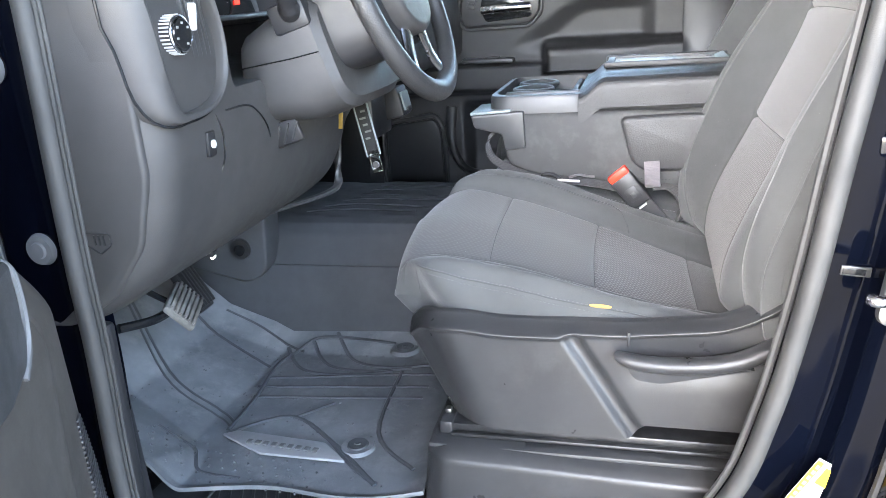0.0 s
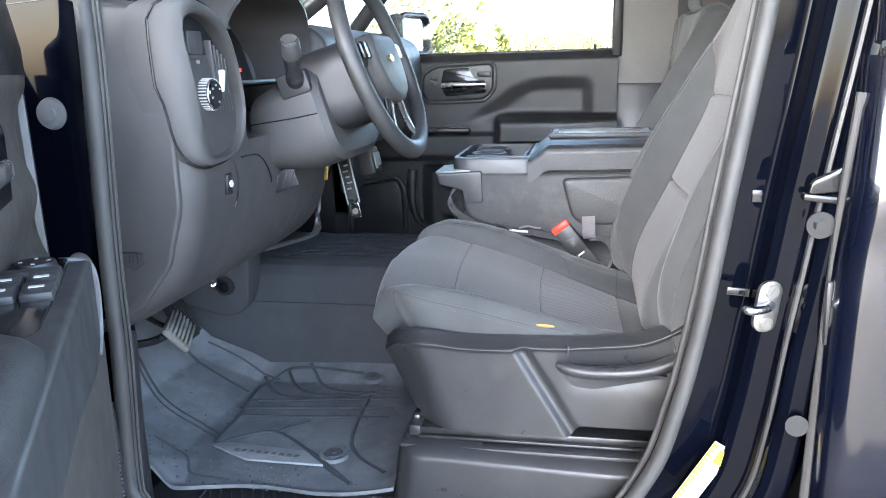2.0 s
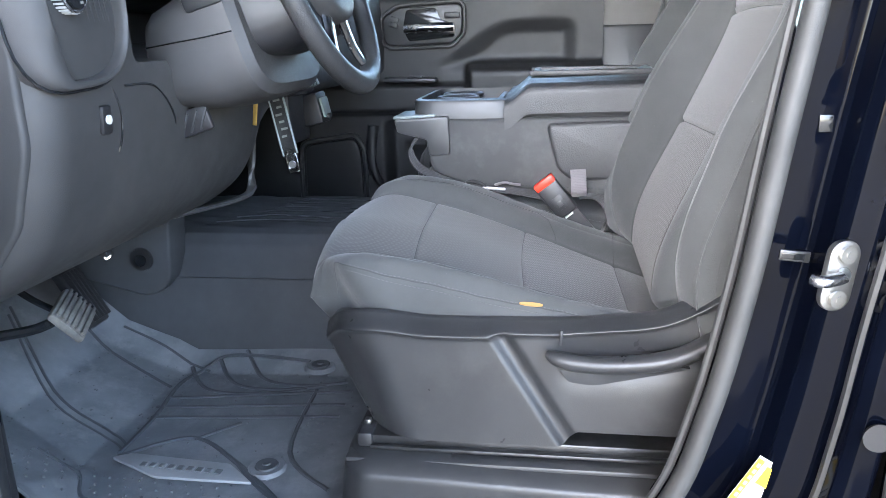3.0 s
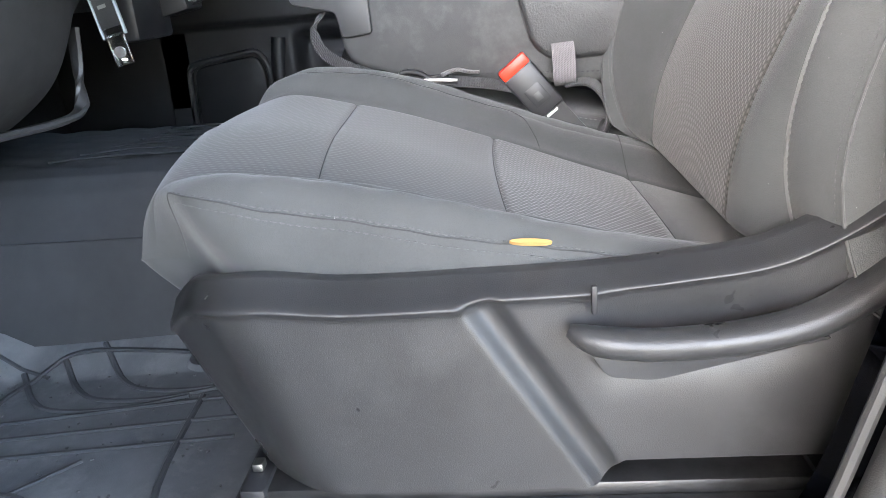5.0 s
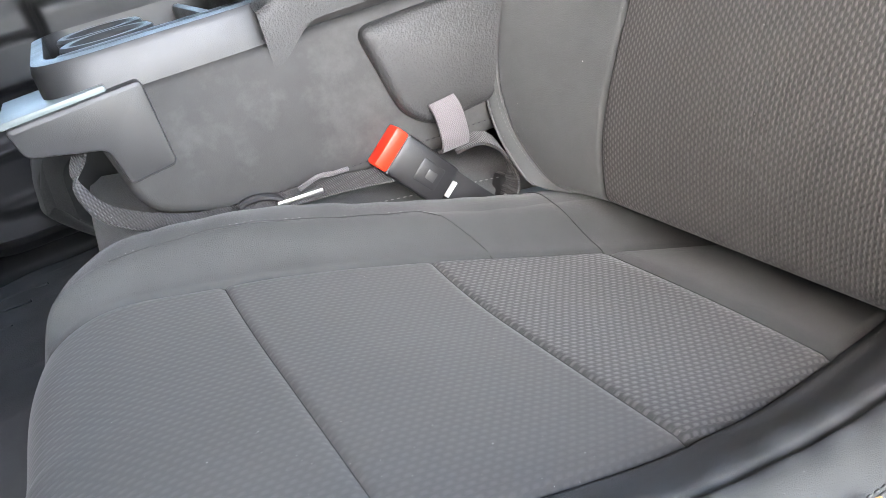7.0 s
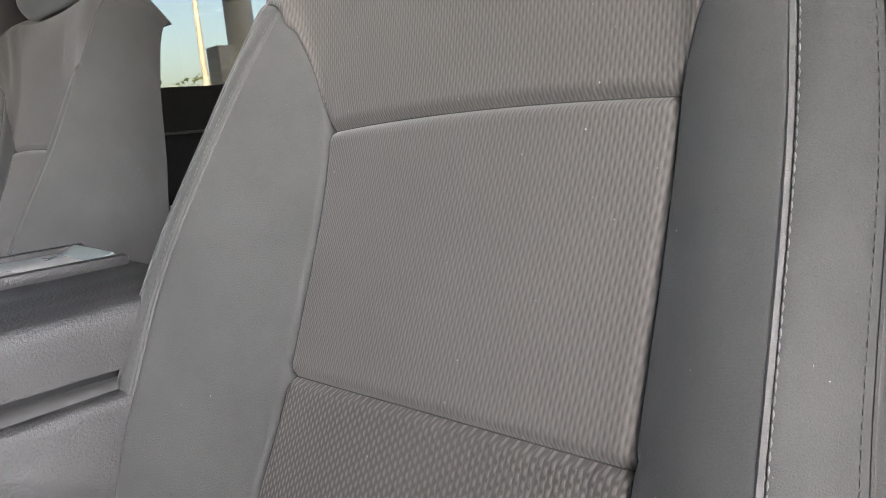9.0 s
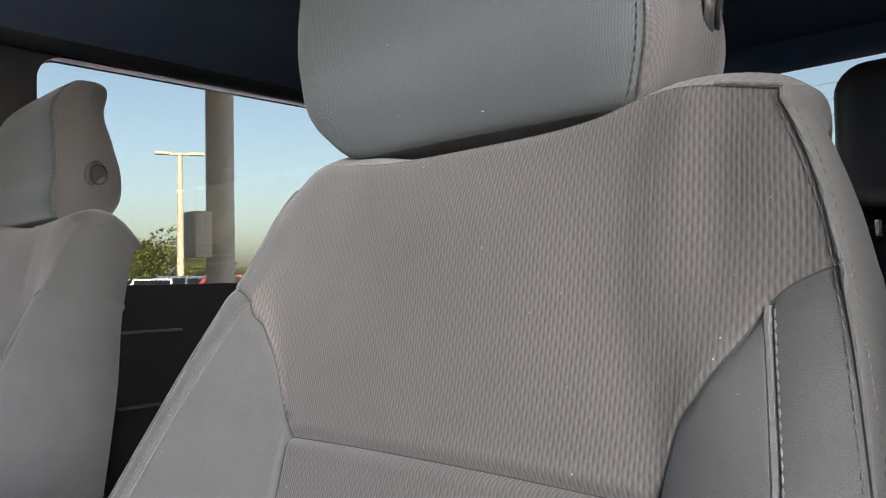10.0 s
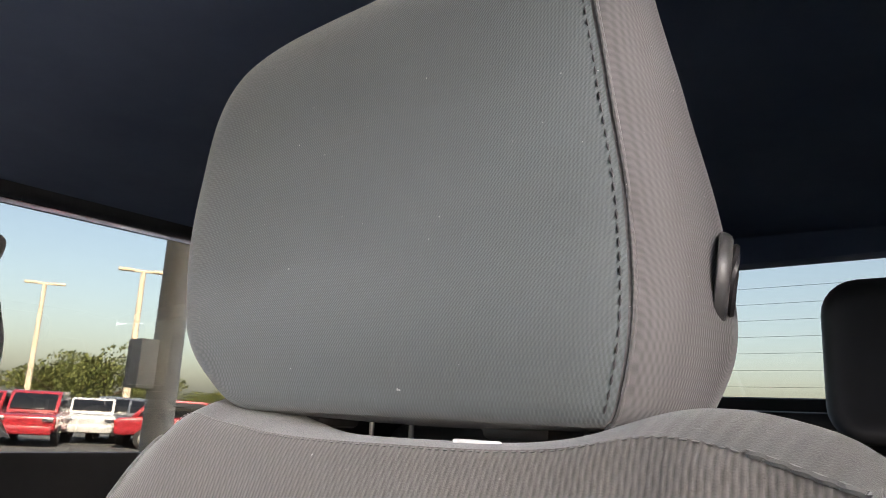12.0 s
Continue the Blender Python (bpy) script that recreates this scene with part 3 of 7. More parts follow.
def seat_back(root, yc, flip):
    """The backrest: ribbed centre in two panels under a wide shoulder panel, bolsters with a worn welt coloured paler
    for its highlight, a side band round the rim and a hard rear shell.
    """
    hk = [0, 0.15, 0.41, 0.676, 0.85, 1.0]
    seg = [(0, 0.41, 60), (0.41, 0.676, 50), (0.676, 1.0, 70)]
    h = np.concatenate([np.linspace(a, b, n, endpoint=False) for a, b, n in seg] + [[1.0]])
    hm = np.cumsum([0] + [s[2] for s in seg])
    vs = [(-1.25, -1.0, 30), (-1.0, -0.58, 60), (-0.58, 0.58, 90), (0.58, 1.0, 60), (1.0, 1.25, 30)]
    v = np.concatenate([np.linspace(a, b, n, endpoint=False) for a, b, n in vs] + [[1.25]])
    vm = np.cumsum([0] + [s[2] for s in vs])
    S, W = np.meshgrid(h, v, indexing='ij')
    aw, near = np.abs(W), W < 0
    # the seam under the shoulder panel sweeps up over the bolsters
    vk = [0.58, 0.64, 0.75, 0.90, 1.0, 1.25]
    past = np.maximum(aw, 0.58)
    hb = np.where(near, spline(past, vk, [0.676, 0.720, 0.751, 0.785, 0.809, 0.836]), spline(past, vk, [0.676, 0.733, 0.7733, 0.786, 0.800, 0.820]))
    hb = np.where(aw <= 0.58, 0.676, hb)
    H = np.where(S <= 0.676, S / 0.676 * hb, hb + (S - 0.676) / 0.324 * (1 - hb))
    t = np.clip(W / 0.58, -1, 1)
    fade = 1 - ss(0.58, 0.9, aw)
    H = H + fade * (lerp(S, [0, 0.41, 0.676, 1], [0, 1, 0, 0]) * (0.0026 - 0.0073 * t + 0.0015 * (1 - t * t)) + lerp(S, [0, 0.41, 0.676, 1], [0, 0, 1, 0]) * (-0.0083 - 0.0038 * t + 0.0027 * (1 - t * t)))

    def two(a, b):
        return np.where(near, spline(H, hk, a), spline(H, hk, b))
    ins = two([0.160, 0.167, 0.158, 0.146, 0.142, 0.170], [0.140, 0.138, 0.132, 0.158, 0.185, 0.188])
    welt = two([0.240, 0.226, 0.222, 0.204, 0.193, 0.189], [0.165, 0.233, 0.248, 0.237, 0.200, 0.190])
    out = two([0.322, 0.287, 0.2545, 0.2387, 0.2239, 0.195], [0.178, 0.245, 0.266, 0.257, 0.230, 0.213])
    welt = np.maximum(welt, ins + 0.012)
    out = np.maximum(out, welt + 0.012)
    fw = two([-0.066, -0.023, 0.012, 0.009, 0.006, 0.012], [-0.001, 0.039, 0.063, 0.0465, 0.010, -0.018])
    fo = two([-0.077, -0.041, -0.019, -0.0055, 0.0115, 0.023], [0.030, 0.050, 0.066, 0.047, 0.013, -0.012])
    a, b, c = np.clip(aw / 0.58, 0, 1), np.clip((aw - 0.58) / 0.42, 0, 1), np.clip((aw - 1.0) / 0.25, 0, 1)
    y = a * ins + b * (welt - ins) + c * (out - welt)
    f = np.where(c > 0, fw + (fo - fw) * c ** 1.3, fw * b ** 1.4)
    k = ss(0.70, 0.84, S)
    y, f = y + (out * aw / 1.25 - y) * k, f + (fo * (aw / 1.25) ** 2.5 - f) * k
    f = f + 0.008 * (1 - a ** 2) * ss(0.1, 0.3, H) * (1 - ss(0.85, 1, H))
    f = f + (0.006 * np.sin(math.pi * b) + 0.003 * np.sin(math.pi * c)) * ss(0.0, 0.15, H) * (1 - ss(0.74, 0.86, H))
    # sewn seams pull the cloth in; soft folds at the worn outer shoulder
    dent = groove((aw - 0.58) * 0.25, 0.0026, 0.0052) * (S <= 0.69) + groove((aw - 1.0) * 0.2, 0.0022, 0.0030) * (1 - ss(0.66, 0.69, S))
    for m, d in ((0.41, 0.0070), (0.676, 0.0070)):
        dent = dent + groove((S - m) * 0.7, 0.0034, d) * (1 - (0.7 if m > 0.5 else 1.0) * ss(0.57, 0.62, aw))
    fold = ss(0.72, 0.80, S) * (1 - ss(0.93, 1.0, S)) * near * np.exp(-((aw - 0.95) / 0.28) ** 2)
    dent = dent + 0.0018 * fold * np.sin(W * 17 + S * 22)
    dent = dent + 0.0005 * np.sin(W * 150) * ss(0.955, 0.985, S) * ss(0.6, 0.9, aw) * near
    f = f - dent
    x = spline(H, hk, [0.409, 0.412, 0.4833, 0.5624, 0.5882, 0.6087]) - 0.94 * f
    x = x + 0.075 * ss(0.085, 0.0, H) ** 1.4
    z = 0.125 + 0.675 * H + 0.34 * f
    ys = np.sign(W) * y
    q = np.clip((H - 0.80) / 0.20, 0, 1)
    top = spline(ys, [-0.26, -0.23, -0.19, -0.14, -0.09, 0, 0.09, 0.14, 0.19, 0.23, 0.26], [0.735, 0.7620, 0.7755, 0.785, 0.7778, 0.7743, 0.7749, 0.7788, 0.780, 0.752, 0.721])
    foot = 0.125 + 0.675 * 0.80 + 0.34 * f
    z = np.where(H > 0.8, foot + (top - foot) * np.sin(q * 1.4) / math.sin(1.4), z)
    V = np.stack([x, yc + flip * ys, z], -1)
    taut = (ss(hm[2], hm[2] + 10, np.arange(len(h))) * (1 - ss(len(h) - 6, len(h) - 2, np.arange(len(h)))))[:, None, None] * 0.5
    for _ in range(40):
        E = np.concatenate([V[:, :1], V, V[:, -1:]], 1)
        V = V + taut * ((E[:, 2:] + E[:, :-2]) / 2 - V) * np.array([1, 0, 0.6])
    up = flip < 0
    for k, nm in ((0, "outer_bolster"), (1, "outer_bolster_wall"), (3, "inner_bolster"), (4, "inner_bolster_edge")):
        sheet(nm, V, BOLSTER, root, "", 0, hm[2], vm[k], vm[k + 1], flip=up)
    for a0, a1, nm, mt in ((0, 1, "lower_insert", INSERT_LOW), (1, 2, "middle_insert", INSERT_BACK)):
        sheet(nm, V, mt, root, "", hm[a0], hm[a1], vm[2], vm[3], flip=up)
    sheet("shoulder_panel", V, INSERT_BACK, root, "", hm[2], hm[3], 0, vm[5], flip=up)
    # the band round the rim, swelling a little outwards and running back to the shell
    rim = np.concatenate([V[:-1, 0], V[-1], V[-2::-1, -1]])
    tang = np.gradient(rim, axis=0)
    out2 = np.stack([np.zeros(len(rim)), -tang[:, 2] * flip, tang[:, 1] * flip], -1)
    out2 = out2 / np.maximum(np.linalg.norm(out2, axis=1), 1e-9)[:, None]
    for _ in range(30):
        out2[1:-1] = (out2[:-2] + 2 * out2[1:-1] + out2[2:]) / 4
    m0, m1 = len(h) - 1, len(h) + len(v) - 2
    along_top = np.zeros(len(rim))
    along_top[m0:m1 + 1] = 1
    for _ in range(140):
        along_top[1:-1] = (along_top[:-2] + 2 * along_top[1:-1] + along_top[2:]) / 4
    dip = np.exp(-((rim[:, 1] - yc) / 0.115) ** 4) * along_top
    B = []
    for k in range(21):
        t = k / 20
        swell = (0.004 + 0.014 * along_top * (1 - 0.85 * dip)) * math.sin(math.pi * t * 0.85) - 0.020 * t ** 3
        B.append(rim + out2 * swell[:, None] + np.array([1, 0, -0.18 * t]) * (0.235 - 0.145 * ss(0.30, 0.80, rim[:, 2:])) * np.array([1, 1, 1]) * t)
    B = np.stack(B)
    for nm, j0, j1, mt in (("outer_side_panel", 0, m0, BOLSTER), ("top_gusset", m0, m1, BOLSTER), ("inner_side_panel", m1, len(rim) - 1, BOLSTER)):
        sheet(nm, B, mt, root, "", 0, None, j0, j1, flip=up)
    edge = B[-1]
    left, right = edge[:m0 + 1], edge[m1:][::-1]
    shell = np.stack([left + (right - left) * t + np.array([0.020 * math.sin(math.pi * t), 0, 0]) for t in np.linspace(0, 1, 9)], 1)
    sheet("rear_shell", shell, TRIM, root, "", flip=up)
    crest = edge[m0:m1 + 1]
    f = np.linspace(0, 1, len(crest))[:, None]
    low = shell[-1, 0] + (shell[-1, -1] - shell[-1, 0]) * f + np.array([0.020, 0, 0]) * np.sin(math.pi * f)
    sheet("shell_top", np.stack([crest, (crest + low) / 2, low]), TRIM, root, "", flip=up)
    # welts, coloured paler than the bolsters for their highlight, stitching and seam lines
    push = np.array([-0.0005, 0, 0.0002])
    for line, r in ((V[6:hm[2] + 1, vm[1]], 0.0023), (V[6:hm[2] + 1, vm[4]], 0.0013), (rim[6:m0 + 26], 0.0013), (rim[m1 - 10:-8], 0.0012)):
        bm = bmesh.new()
        tube(bm, (line + push * (2.5 if r > 0.0015 else 1)).tolist(), r, 6)
        part("welt", bm, WELT if r > 0.0015 else SEAM_CLOTH, root, "worn raised welt, paler for its highlight")
    stitches("stitching", (V[6:hm[2], vm[1] - 3] + push).tolist(), root, WELT, 0.0040, 0.0014, 0.0008)
    stitches("stitching", (V[6:hm[2], vm[4] + 4] + push).tolist(), root, SEAM_CLOTH, 0.0034, 0.0016, 0.0005)
    stitches("stitching", (V[6:-4, 3] + push).tolist(), root, SEAM_CLOTH, 0.0036, 0.0018, 0.0005)
    stitches("stitching", (B[2, 8:m0] + push).tolist(), root, SEAM_CLOTH, 0.0036, 0.0018, 0.0005)
    stitches("stitching", (V[-3, 4:-4] + push + np.array([0, 0, 0.0004])).tolist(), root, SEAT_STITCH, 0.0030, 0.0016, 0.0005)
    for j in (vm[2], vm[3]):
        seam("seam", V[4:hm[2] + 1, j] + push * 0.8, root)
    for k in (1, 2):
        seam("seam", V[hm[k], vm[2]:vm[3] + 1] + push * 0.8, root)
    for j0, j1 in ((0, vm[2] + 1), (vm[3], vm[5] + 1)):
        seam("seam", V[hm[2], j0:j1] + push * 0.8, root)


def headrest(root, yc, flip, tall=1.0):
    """A padded block, flat-faced and rounded at the corners, with a stitched seam down the front edge, a release button and two posts."""
    tk = [0, 0.12, 0.3, 0.55, 0.8, 1.0]
    t = np.concatenate([np.linspace(0, 0.06, 10)[:-1], np.linspace(0.06, 0.80, 60)[:-1], 1 - 0.2 * np.linspace(1, 0, 24) ** 1.6])
    n = 160
    ang = np.linspace(0, 2 * math.pi, n, endpoint=False) + math.pi / n
    T, A = np.meshgrid(t, ang, indexing='ij')
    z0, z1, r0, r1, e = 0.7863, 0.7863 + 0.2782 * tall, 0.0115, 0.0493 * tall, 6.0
    z = z0 + (z1 - z0) * T
    lo, hi = np.clip((z - z0) / r0, 0, 1), np.clip((z1 - z) / r1, 0, 1)
    tuck = r0 * (1 - np.sqrt(1 - (1 - lo) ** 2)) + r1 * (1 - np.sqrt(np.clip(1 - (1 - hi) ** 2, 0, 1)))
    front = spline(T, tk, [0.617, 0.6085, 0.6145, 0.618, 0.6225, 0.650])
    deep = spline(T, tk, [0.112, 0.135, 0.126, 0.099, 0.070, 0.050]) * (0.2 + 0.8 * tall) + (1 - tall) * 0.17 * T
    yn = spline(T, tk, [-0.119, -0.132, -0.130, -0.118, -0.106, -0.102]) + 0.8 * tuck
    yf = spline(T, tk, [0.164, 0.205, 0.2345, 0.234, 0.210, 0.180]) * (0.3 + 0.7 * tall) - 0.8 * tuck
    d, w, cy = deep / 2 - 0.6 * np.minimum(tuck, 0.03), (yf - yn) / 2, (yf + yn) / 2
    c, s = np.cos(A), np.sin(A)
    rad = (np.abs(c) ** e + np.abs(s) ** e) ** (-1 / e)
    x = front + deep / 2 - c * rad * d
    y = cy + s * rad * w * (1 - 0.10 * ss(0.0, 1.0, -c * rad))
    # the seam pulls in between front and side
    js = int(n * 7 / 8) - 1
    corner = groove((A - ang[js]) * 0.1, 0.0022, 0.0016) * ss(0.0, 0.04, T)
    x, y = x + 0.7 * corner, y + 0.7 * corner
    V = np.stack([x, yc + flip * y, z], -1)
    up = flip < 0
    ring = np.concatenate([V, V[:, :1]], 1)
    k8 = n // 8
    faces = np.concatenate([V[:, js:], V[:, :k8 + 1]], 1)
    sheet("front_cloth", faces, HEAD_CLOTH, root, "", flip=up)
    sheet("outer_side_band", ring, HEAD_SIDE, root, "", 0, None, n * 5 // 8, js, flip=up)
    sheet("inner_side_band", ring, HEAD_SIDE, root, "", 0, None, k8, n * 3 // 8, flip=up)
    sheet("rear_cloth", ring, BOLSTER, root, "", 0, None, n * 3 // 8, n * 5 // 8, flip=up)
    for row, nm in ((0, "underside"), (-1, "top_band")):
        centre = V[row].mean(0)
        G = np.stack([ring[row] + (centre - ring[row]) * q + np.array([0, 0, (0.004 if row else -0.004) * math.sin(q * 1.57)]) for q in (0, 0.15, 0.4, 0.7, 1.0)])
        sheet(nm, G, HEAD_SIDE if row else BOLSTER, root, "", flip=up if row else not up)
    edge = V[:, js]
    def beside(k, dist):
        step = V[:, js + k] - edge
        return edge + step / np.linalg.norm(step, axis=1)[:, None] * dist + np.array([-0.0009, -0.0008 * flip, 0])
    bm = bmesh.new()
    tube(bm, beside(-1, 0.0022).tolist(), 0.0011, 6)
    part("piping", bm, HEAD_SIDE, root)
    stitches("stitching", beside(1, 0.0034)[3:].tolist(), root, DARK_STITCH, 0.0042, 0.0020, 0.0007)
    # the button sits on the outer side band
    row = int(np.argmin(abs(z[:, 0] - 0.851)))
    side = ring[row, n * 5 // 8:js]
    p = Vector(side[int(np.argmin(abs(side[:, 0] - 0.676)))])
    bm = bmesh.new()
    disc(bm, p + Vector((-0.001, 0.0005 * flip, 0)), (0.40, -flip, -0.12), 0.0215, 0.006, 0.0195, sides=40, bevel=0.002)
    button = part("release_button", bm, TRIM, root, "round grey plastic release button")
    ax = Vector((0.40, -flip, -0.12)).normalized()
    a1 = ax.orthogonal().normalized()
    a2 = ax.cross(a1)
    bm = bmesh.new()
    tube(bm, [p + ax * 0.0035 + (a1 * math.cos(k * math.pi / 16) + a2 * math.sin(k * math.pi / 16)) * 0.0145 for k in range(32)], 0.0017, 6, True)
    part("button_ring", bm, TRIM_BLACK, button)
    for k in (-0.07, 0.09):
        bm = bmesh.new()
        disc(bm, (0.672, yc + flip * (0.03 + k), 0.772), (0.2, 0, 1), 0.007, 0.08, sides=16)
        part("post", bm, DARK_STEEL, root)
        part("post_guide", rbox((0.668, yc + flip * (0.03 + k), 0.783), (0.034, 0.040, 0.010), 0.004), TRIM_BLACK, root)


def bucket_seat(yc, flip, label):
    root = thing("bucket_seat", (0.2, yc, -0.14), label, "car seat", "front seats")
    V = seat_cushion(root, yc, flip)
    seat_back(root, yc, flip)
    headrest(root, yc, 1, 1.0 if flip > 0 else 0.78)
    for s in (-1, 1):
        part("floor_rail", rbox((0.26, yc + s * 0.2, -0.055), (0.44, 0.045, 0.13), 0.006), TRIM_BLACK, root)
    part("seat_pan", rbox((0.20, yc, 0.055), (0.40, 0.42, 0.07), 0.02), TRIM_BLACK, root)
    part("care_tag", rbox((0.624, yc - 0.040, 0.7770), (0.003, 0.026, 0.0030), 0.0008), WHITE, root, "small white sewn tag")
    return root, V


YC = 0.268
seat, cushion = bucket_seat(YC, 1, "dark grey cloth bucket seat with worn, torn outer bolster")
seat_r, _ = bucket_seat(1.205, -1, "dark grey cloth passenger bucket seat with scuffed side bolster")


def side_shield(root):
    """Moulded plastic valance on the seat's outer side, with a slanted double crease and a pull lever."""
    rows = np.concatenate([np.linspace(0, 0.86, 46)[:-1], np.linspace(0.86, 1, 40)])
    u, w = np.meshgrid(np.linspace(0, 1, 220), rows, indexing='ij')
    x_top = -0.062 + u * 0.696
    top = spline(x_top, [-0.07, -0.04, 0.0, 0.10, 0.20, 0.34, 0.42, 0.48, 0.56, 0.64], [0.138, 0.168, 0.181, 0.177, 0.178, 0.184, 0.198, 0.232, 0.300, 0.345])
    x_bot = 0.012 + u * 0.545
    bot = 0.003 + 0.022 * ss(0.284, 0.306, x_bot)
    x, z = x_bot + (x_top - x_bot) * w, bot + (top - bot) * w
    y = -0.026 + 0 * x
    y = y + 0.060 * (1 - ss(-0.085, 0.035, x - 0.06 * (1 - w))) ** 1.5      # wraps round the front
    d = x - 0.199 - (0.167 - z) * 0.60                                     # distance from the slanted crease
    lip = 0.918 + 0.022 * ss(-0.012, 0.012, d)
    y = y + 0.034 * ss(lip - 0.012, 1.03, w)                                # top shoulder turns in over a rounded lip
    y = y - 0.0045 * np.exp(-((w - lip) / 0.030) ** 2)
    y = y + 0.011 * (ss(-0.021, -0.004, d) - 0.66 * ss(0.001, 0.018, d)) * (1 - ss(lip - 0.02, lip + 0.02, w))
    y = y + 0.010 * np.exp(-((z - 0.132) / 0.030) ** 2) * ss(0.27, 0.30, x) * (1 - ss(0.40, 0.47, x))
    y = y + 0.020 * ss(0.46, 0.60, x)
    V = np.stack([x, y, z], -1)
    slab("side_shield", V, (0, 0.012, 0), SHIELD, root, "charcoal moulded plastic side shield", flip=False, angle=60)
    # pull lever with finger recess
    pts = smooth_path([(0.262, -0.036, 0.146), (0.285, -0.042, 0.139), (0.33, -0.044, 0.136), (0.39, -0.043, 0.140), (0.44, -0.038, 0.152), (0.49, -0.026, 0.180), (0.53, -0.012, 0.215)], 6)
    bm = bmesh.new()
    n = len(pts)
    tube(bm, pts, [0.006 + 0.009 * math.sin(min(1.0, i / 7) * 1.57) + 0.004 * (i / n) for i in range(n)], 14, flat=0.72)
    lever = part("recline_lever", bm, SHIELD, root, "charcoal plastic recline lever")
    bm = prism(rounded_poly([(0.272, 0.134), (0.290, 0.103), (0.325, 0.099), (0.45, 0.128), (0.40, 0.134)], 0.008), 'xz', -0.030, 0.010, 0.002)
    part("finger_tab", bm, TRIM, lever)
    part("trim_clip", rbox((0.281, -0.0295, 0.166), (0.004, 0.005, 0.022), 0.001), TRIM_BLACK, root)
    # moulded mark on the shield's rear shoulder
    part("moulded_mark", rbox((0.470, 0.006, 0.2275), (0.055, 0.010, 0.0020), 0.0006, (0, -28, 0)), TRIM_BLACK, root)


side_shield(seat)
bm = bmesh.new()
disc(bm, (0, 0, 0), (0, 0, 1), 0.5, 1, sides=16)
bmesh.ops.transform(bm, matrix=Matrix.LocRotScale((0.240, YC - 0.2535, 0.1955), Euler((radians(35), radians(4), 0)), (0.032, 0.0046, 0.0035)), verts=bm.verts)
part("exposed_foam", bm, FOAM, seat, "yellow foam showing through a torn seam")

# seat track on the floor, seen below the shield
part("seat_track", rbox((0.235, 0.000, -0.004), (0.455, 0.040, 0.014), 0.003), DARK_STEEL, seat, "dark steel sliding seat track")
part("track_channel", rbox((0.235, -0.024, -0.012), (0.445, 0.010, 0.006), 0.002), DARK_STEEL, seat)
for xx in (0.005, 0.462):
    part("track_cap", rbox((xx, -0.004, -0.003), (0.022, 0.044, 0.022), 0.004), TRIM_BLACK, seat)
part("track_bolt", rbox((0.004, 0.004, 0.012), (0.010, 0.012, 0.008), 0.002), STEEL, seat)


def riser_cover():
    x, w = np.meshgrid(np.linspace(-0.02, 0.58, 70), np.linspace(0, 1, 24), indexing='ij')
    z = -0.155 + w * (0.138 - 0.010 * ss(0.0, 0.4, x))
    xx = x + (1 - w) * -0.018 * (1 - ss(-0.02, 0.1, x))
    y = -0.070 + 0.030 * ss(0.86, 1.0, w) ** 2 + 0.050 * (1 - ss(-0.05, 0.02, x)) 
    y = y + 0.014 * ss(0.0, 0.05, (x - 0.27) - 0.22 * (w - 0.15)) * (1 - ss(0.75, 0.9, w))
    root = thing("seat_riser_cover", (0.25, -0.05, -0.155), "charcoal plastic cover under the driver seat", "seat trim")
    slab("cover_panel", np.stack([xx, y, z], -1), (0, 0.10, 0), SHIELD, root, "", angle=60)
    part("cover_ledge", rbox((0.27, -0.030, -0.0235), (0.58, 0.030, 0.008), 0.003), TRIM, root)
    bm = bmesh.new()
    disc(bm, (0.335, -0.073, -0.118), (0, 1, 0), 0.008, 0.004, 0.007, 18)
    part("cover_screw", bm, TRIM_BLACK, root)


riser_cover()


# ---- floor, tunnel, mats ----
solo("floor", rbox((0.45, 0.68, -0.175), (2.95, 1.70, 0.04), 0.004), CARPET, "black carpeted cab floor", "floor", "structure")
plate_ = thing("sill_plate", (-0.25, -0.06, -0.155), "dark grey plastic sill plate with a ribbed tread", "sill plate")
part("plate_body", prism(rounded_poly([(-0.122, -0.160), (-0.122, -0.146), (-0.112, -0.142), (-0.030, -0.147), (0.002, -0.150), (0.002, -0.160)], 0.004), 'yz', -0.52, 0.50, 0.0), TRIM, plate_)
bm = bmesh.new()
tube(bm, [(a, b, -0.1435) for a, b in round_rect(-0.41, -0.112, -0.055, -0.034, 0.018, 5)], 0.0028, 6, True)
part("tread_border", bm, TRIM, plate_)
for k in range(16):
    part("tread_rib", rbox((-0.395 + k * 0.022, -0.073, -0.1438), (0.0045, 0.062, 0.005), 0.0012, (0, 0, 24)), TRIM, plate_)
solo("sill", prism(rounded_poly([(-0.30, -0.20), (-0.115, -0.20), (-0.115, -0.150), (-0.17, -0.142), (-0.235, -0.150), (-0.30, -0.18)], 0.012), 'yz', -1.0, 3.0, 0.0), TRIM_BLACK, "black plastic door sill below the opening", "door sill", "structure")


def mat_height(x, y):
    z = -0.118 + 0 * x
    z = z + 0.34 * np.clip(-0.50 - x, 0, 1) + 0.5 * np.clip(-0.66 - x, 0, 1)
    z = z + 0.45 * np.clip(y - 0.40, 0, 0.2) + 0.004 * np.sin(9 * x) * np.cos(7 * y)
    z = z + 0.42 * np.clip(0.02 - y - 0.35 * (x + 0.46), 0, 0.14) * ss(0.44, 0.50, -x)
    return z


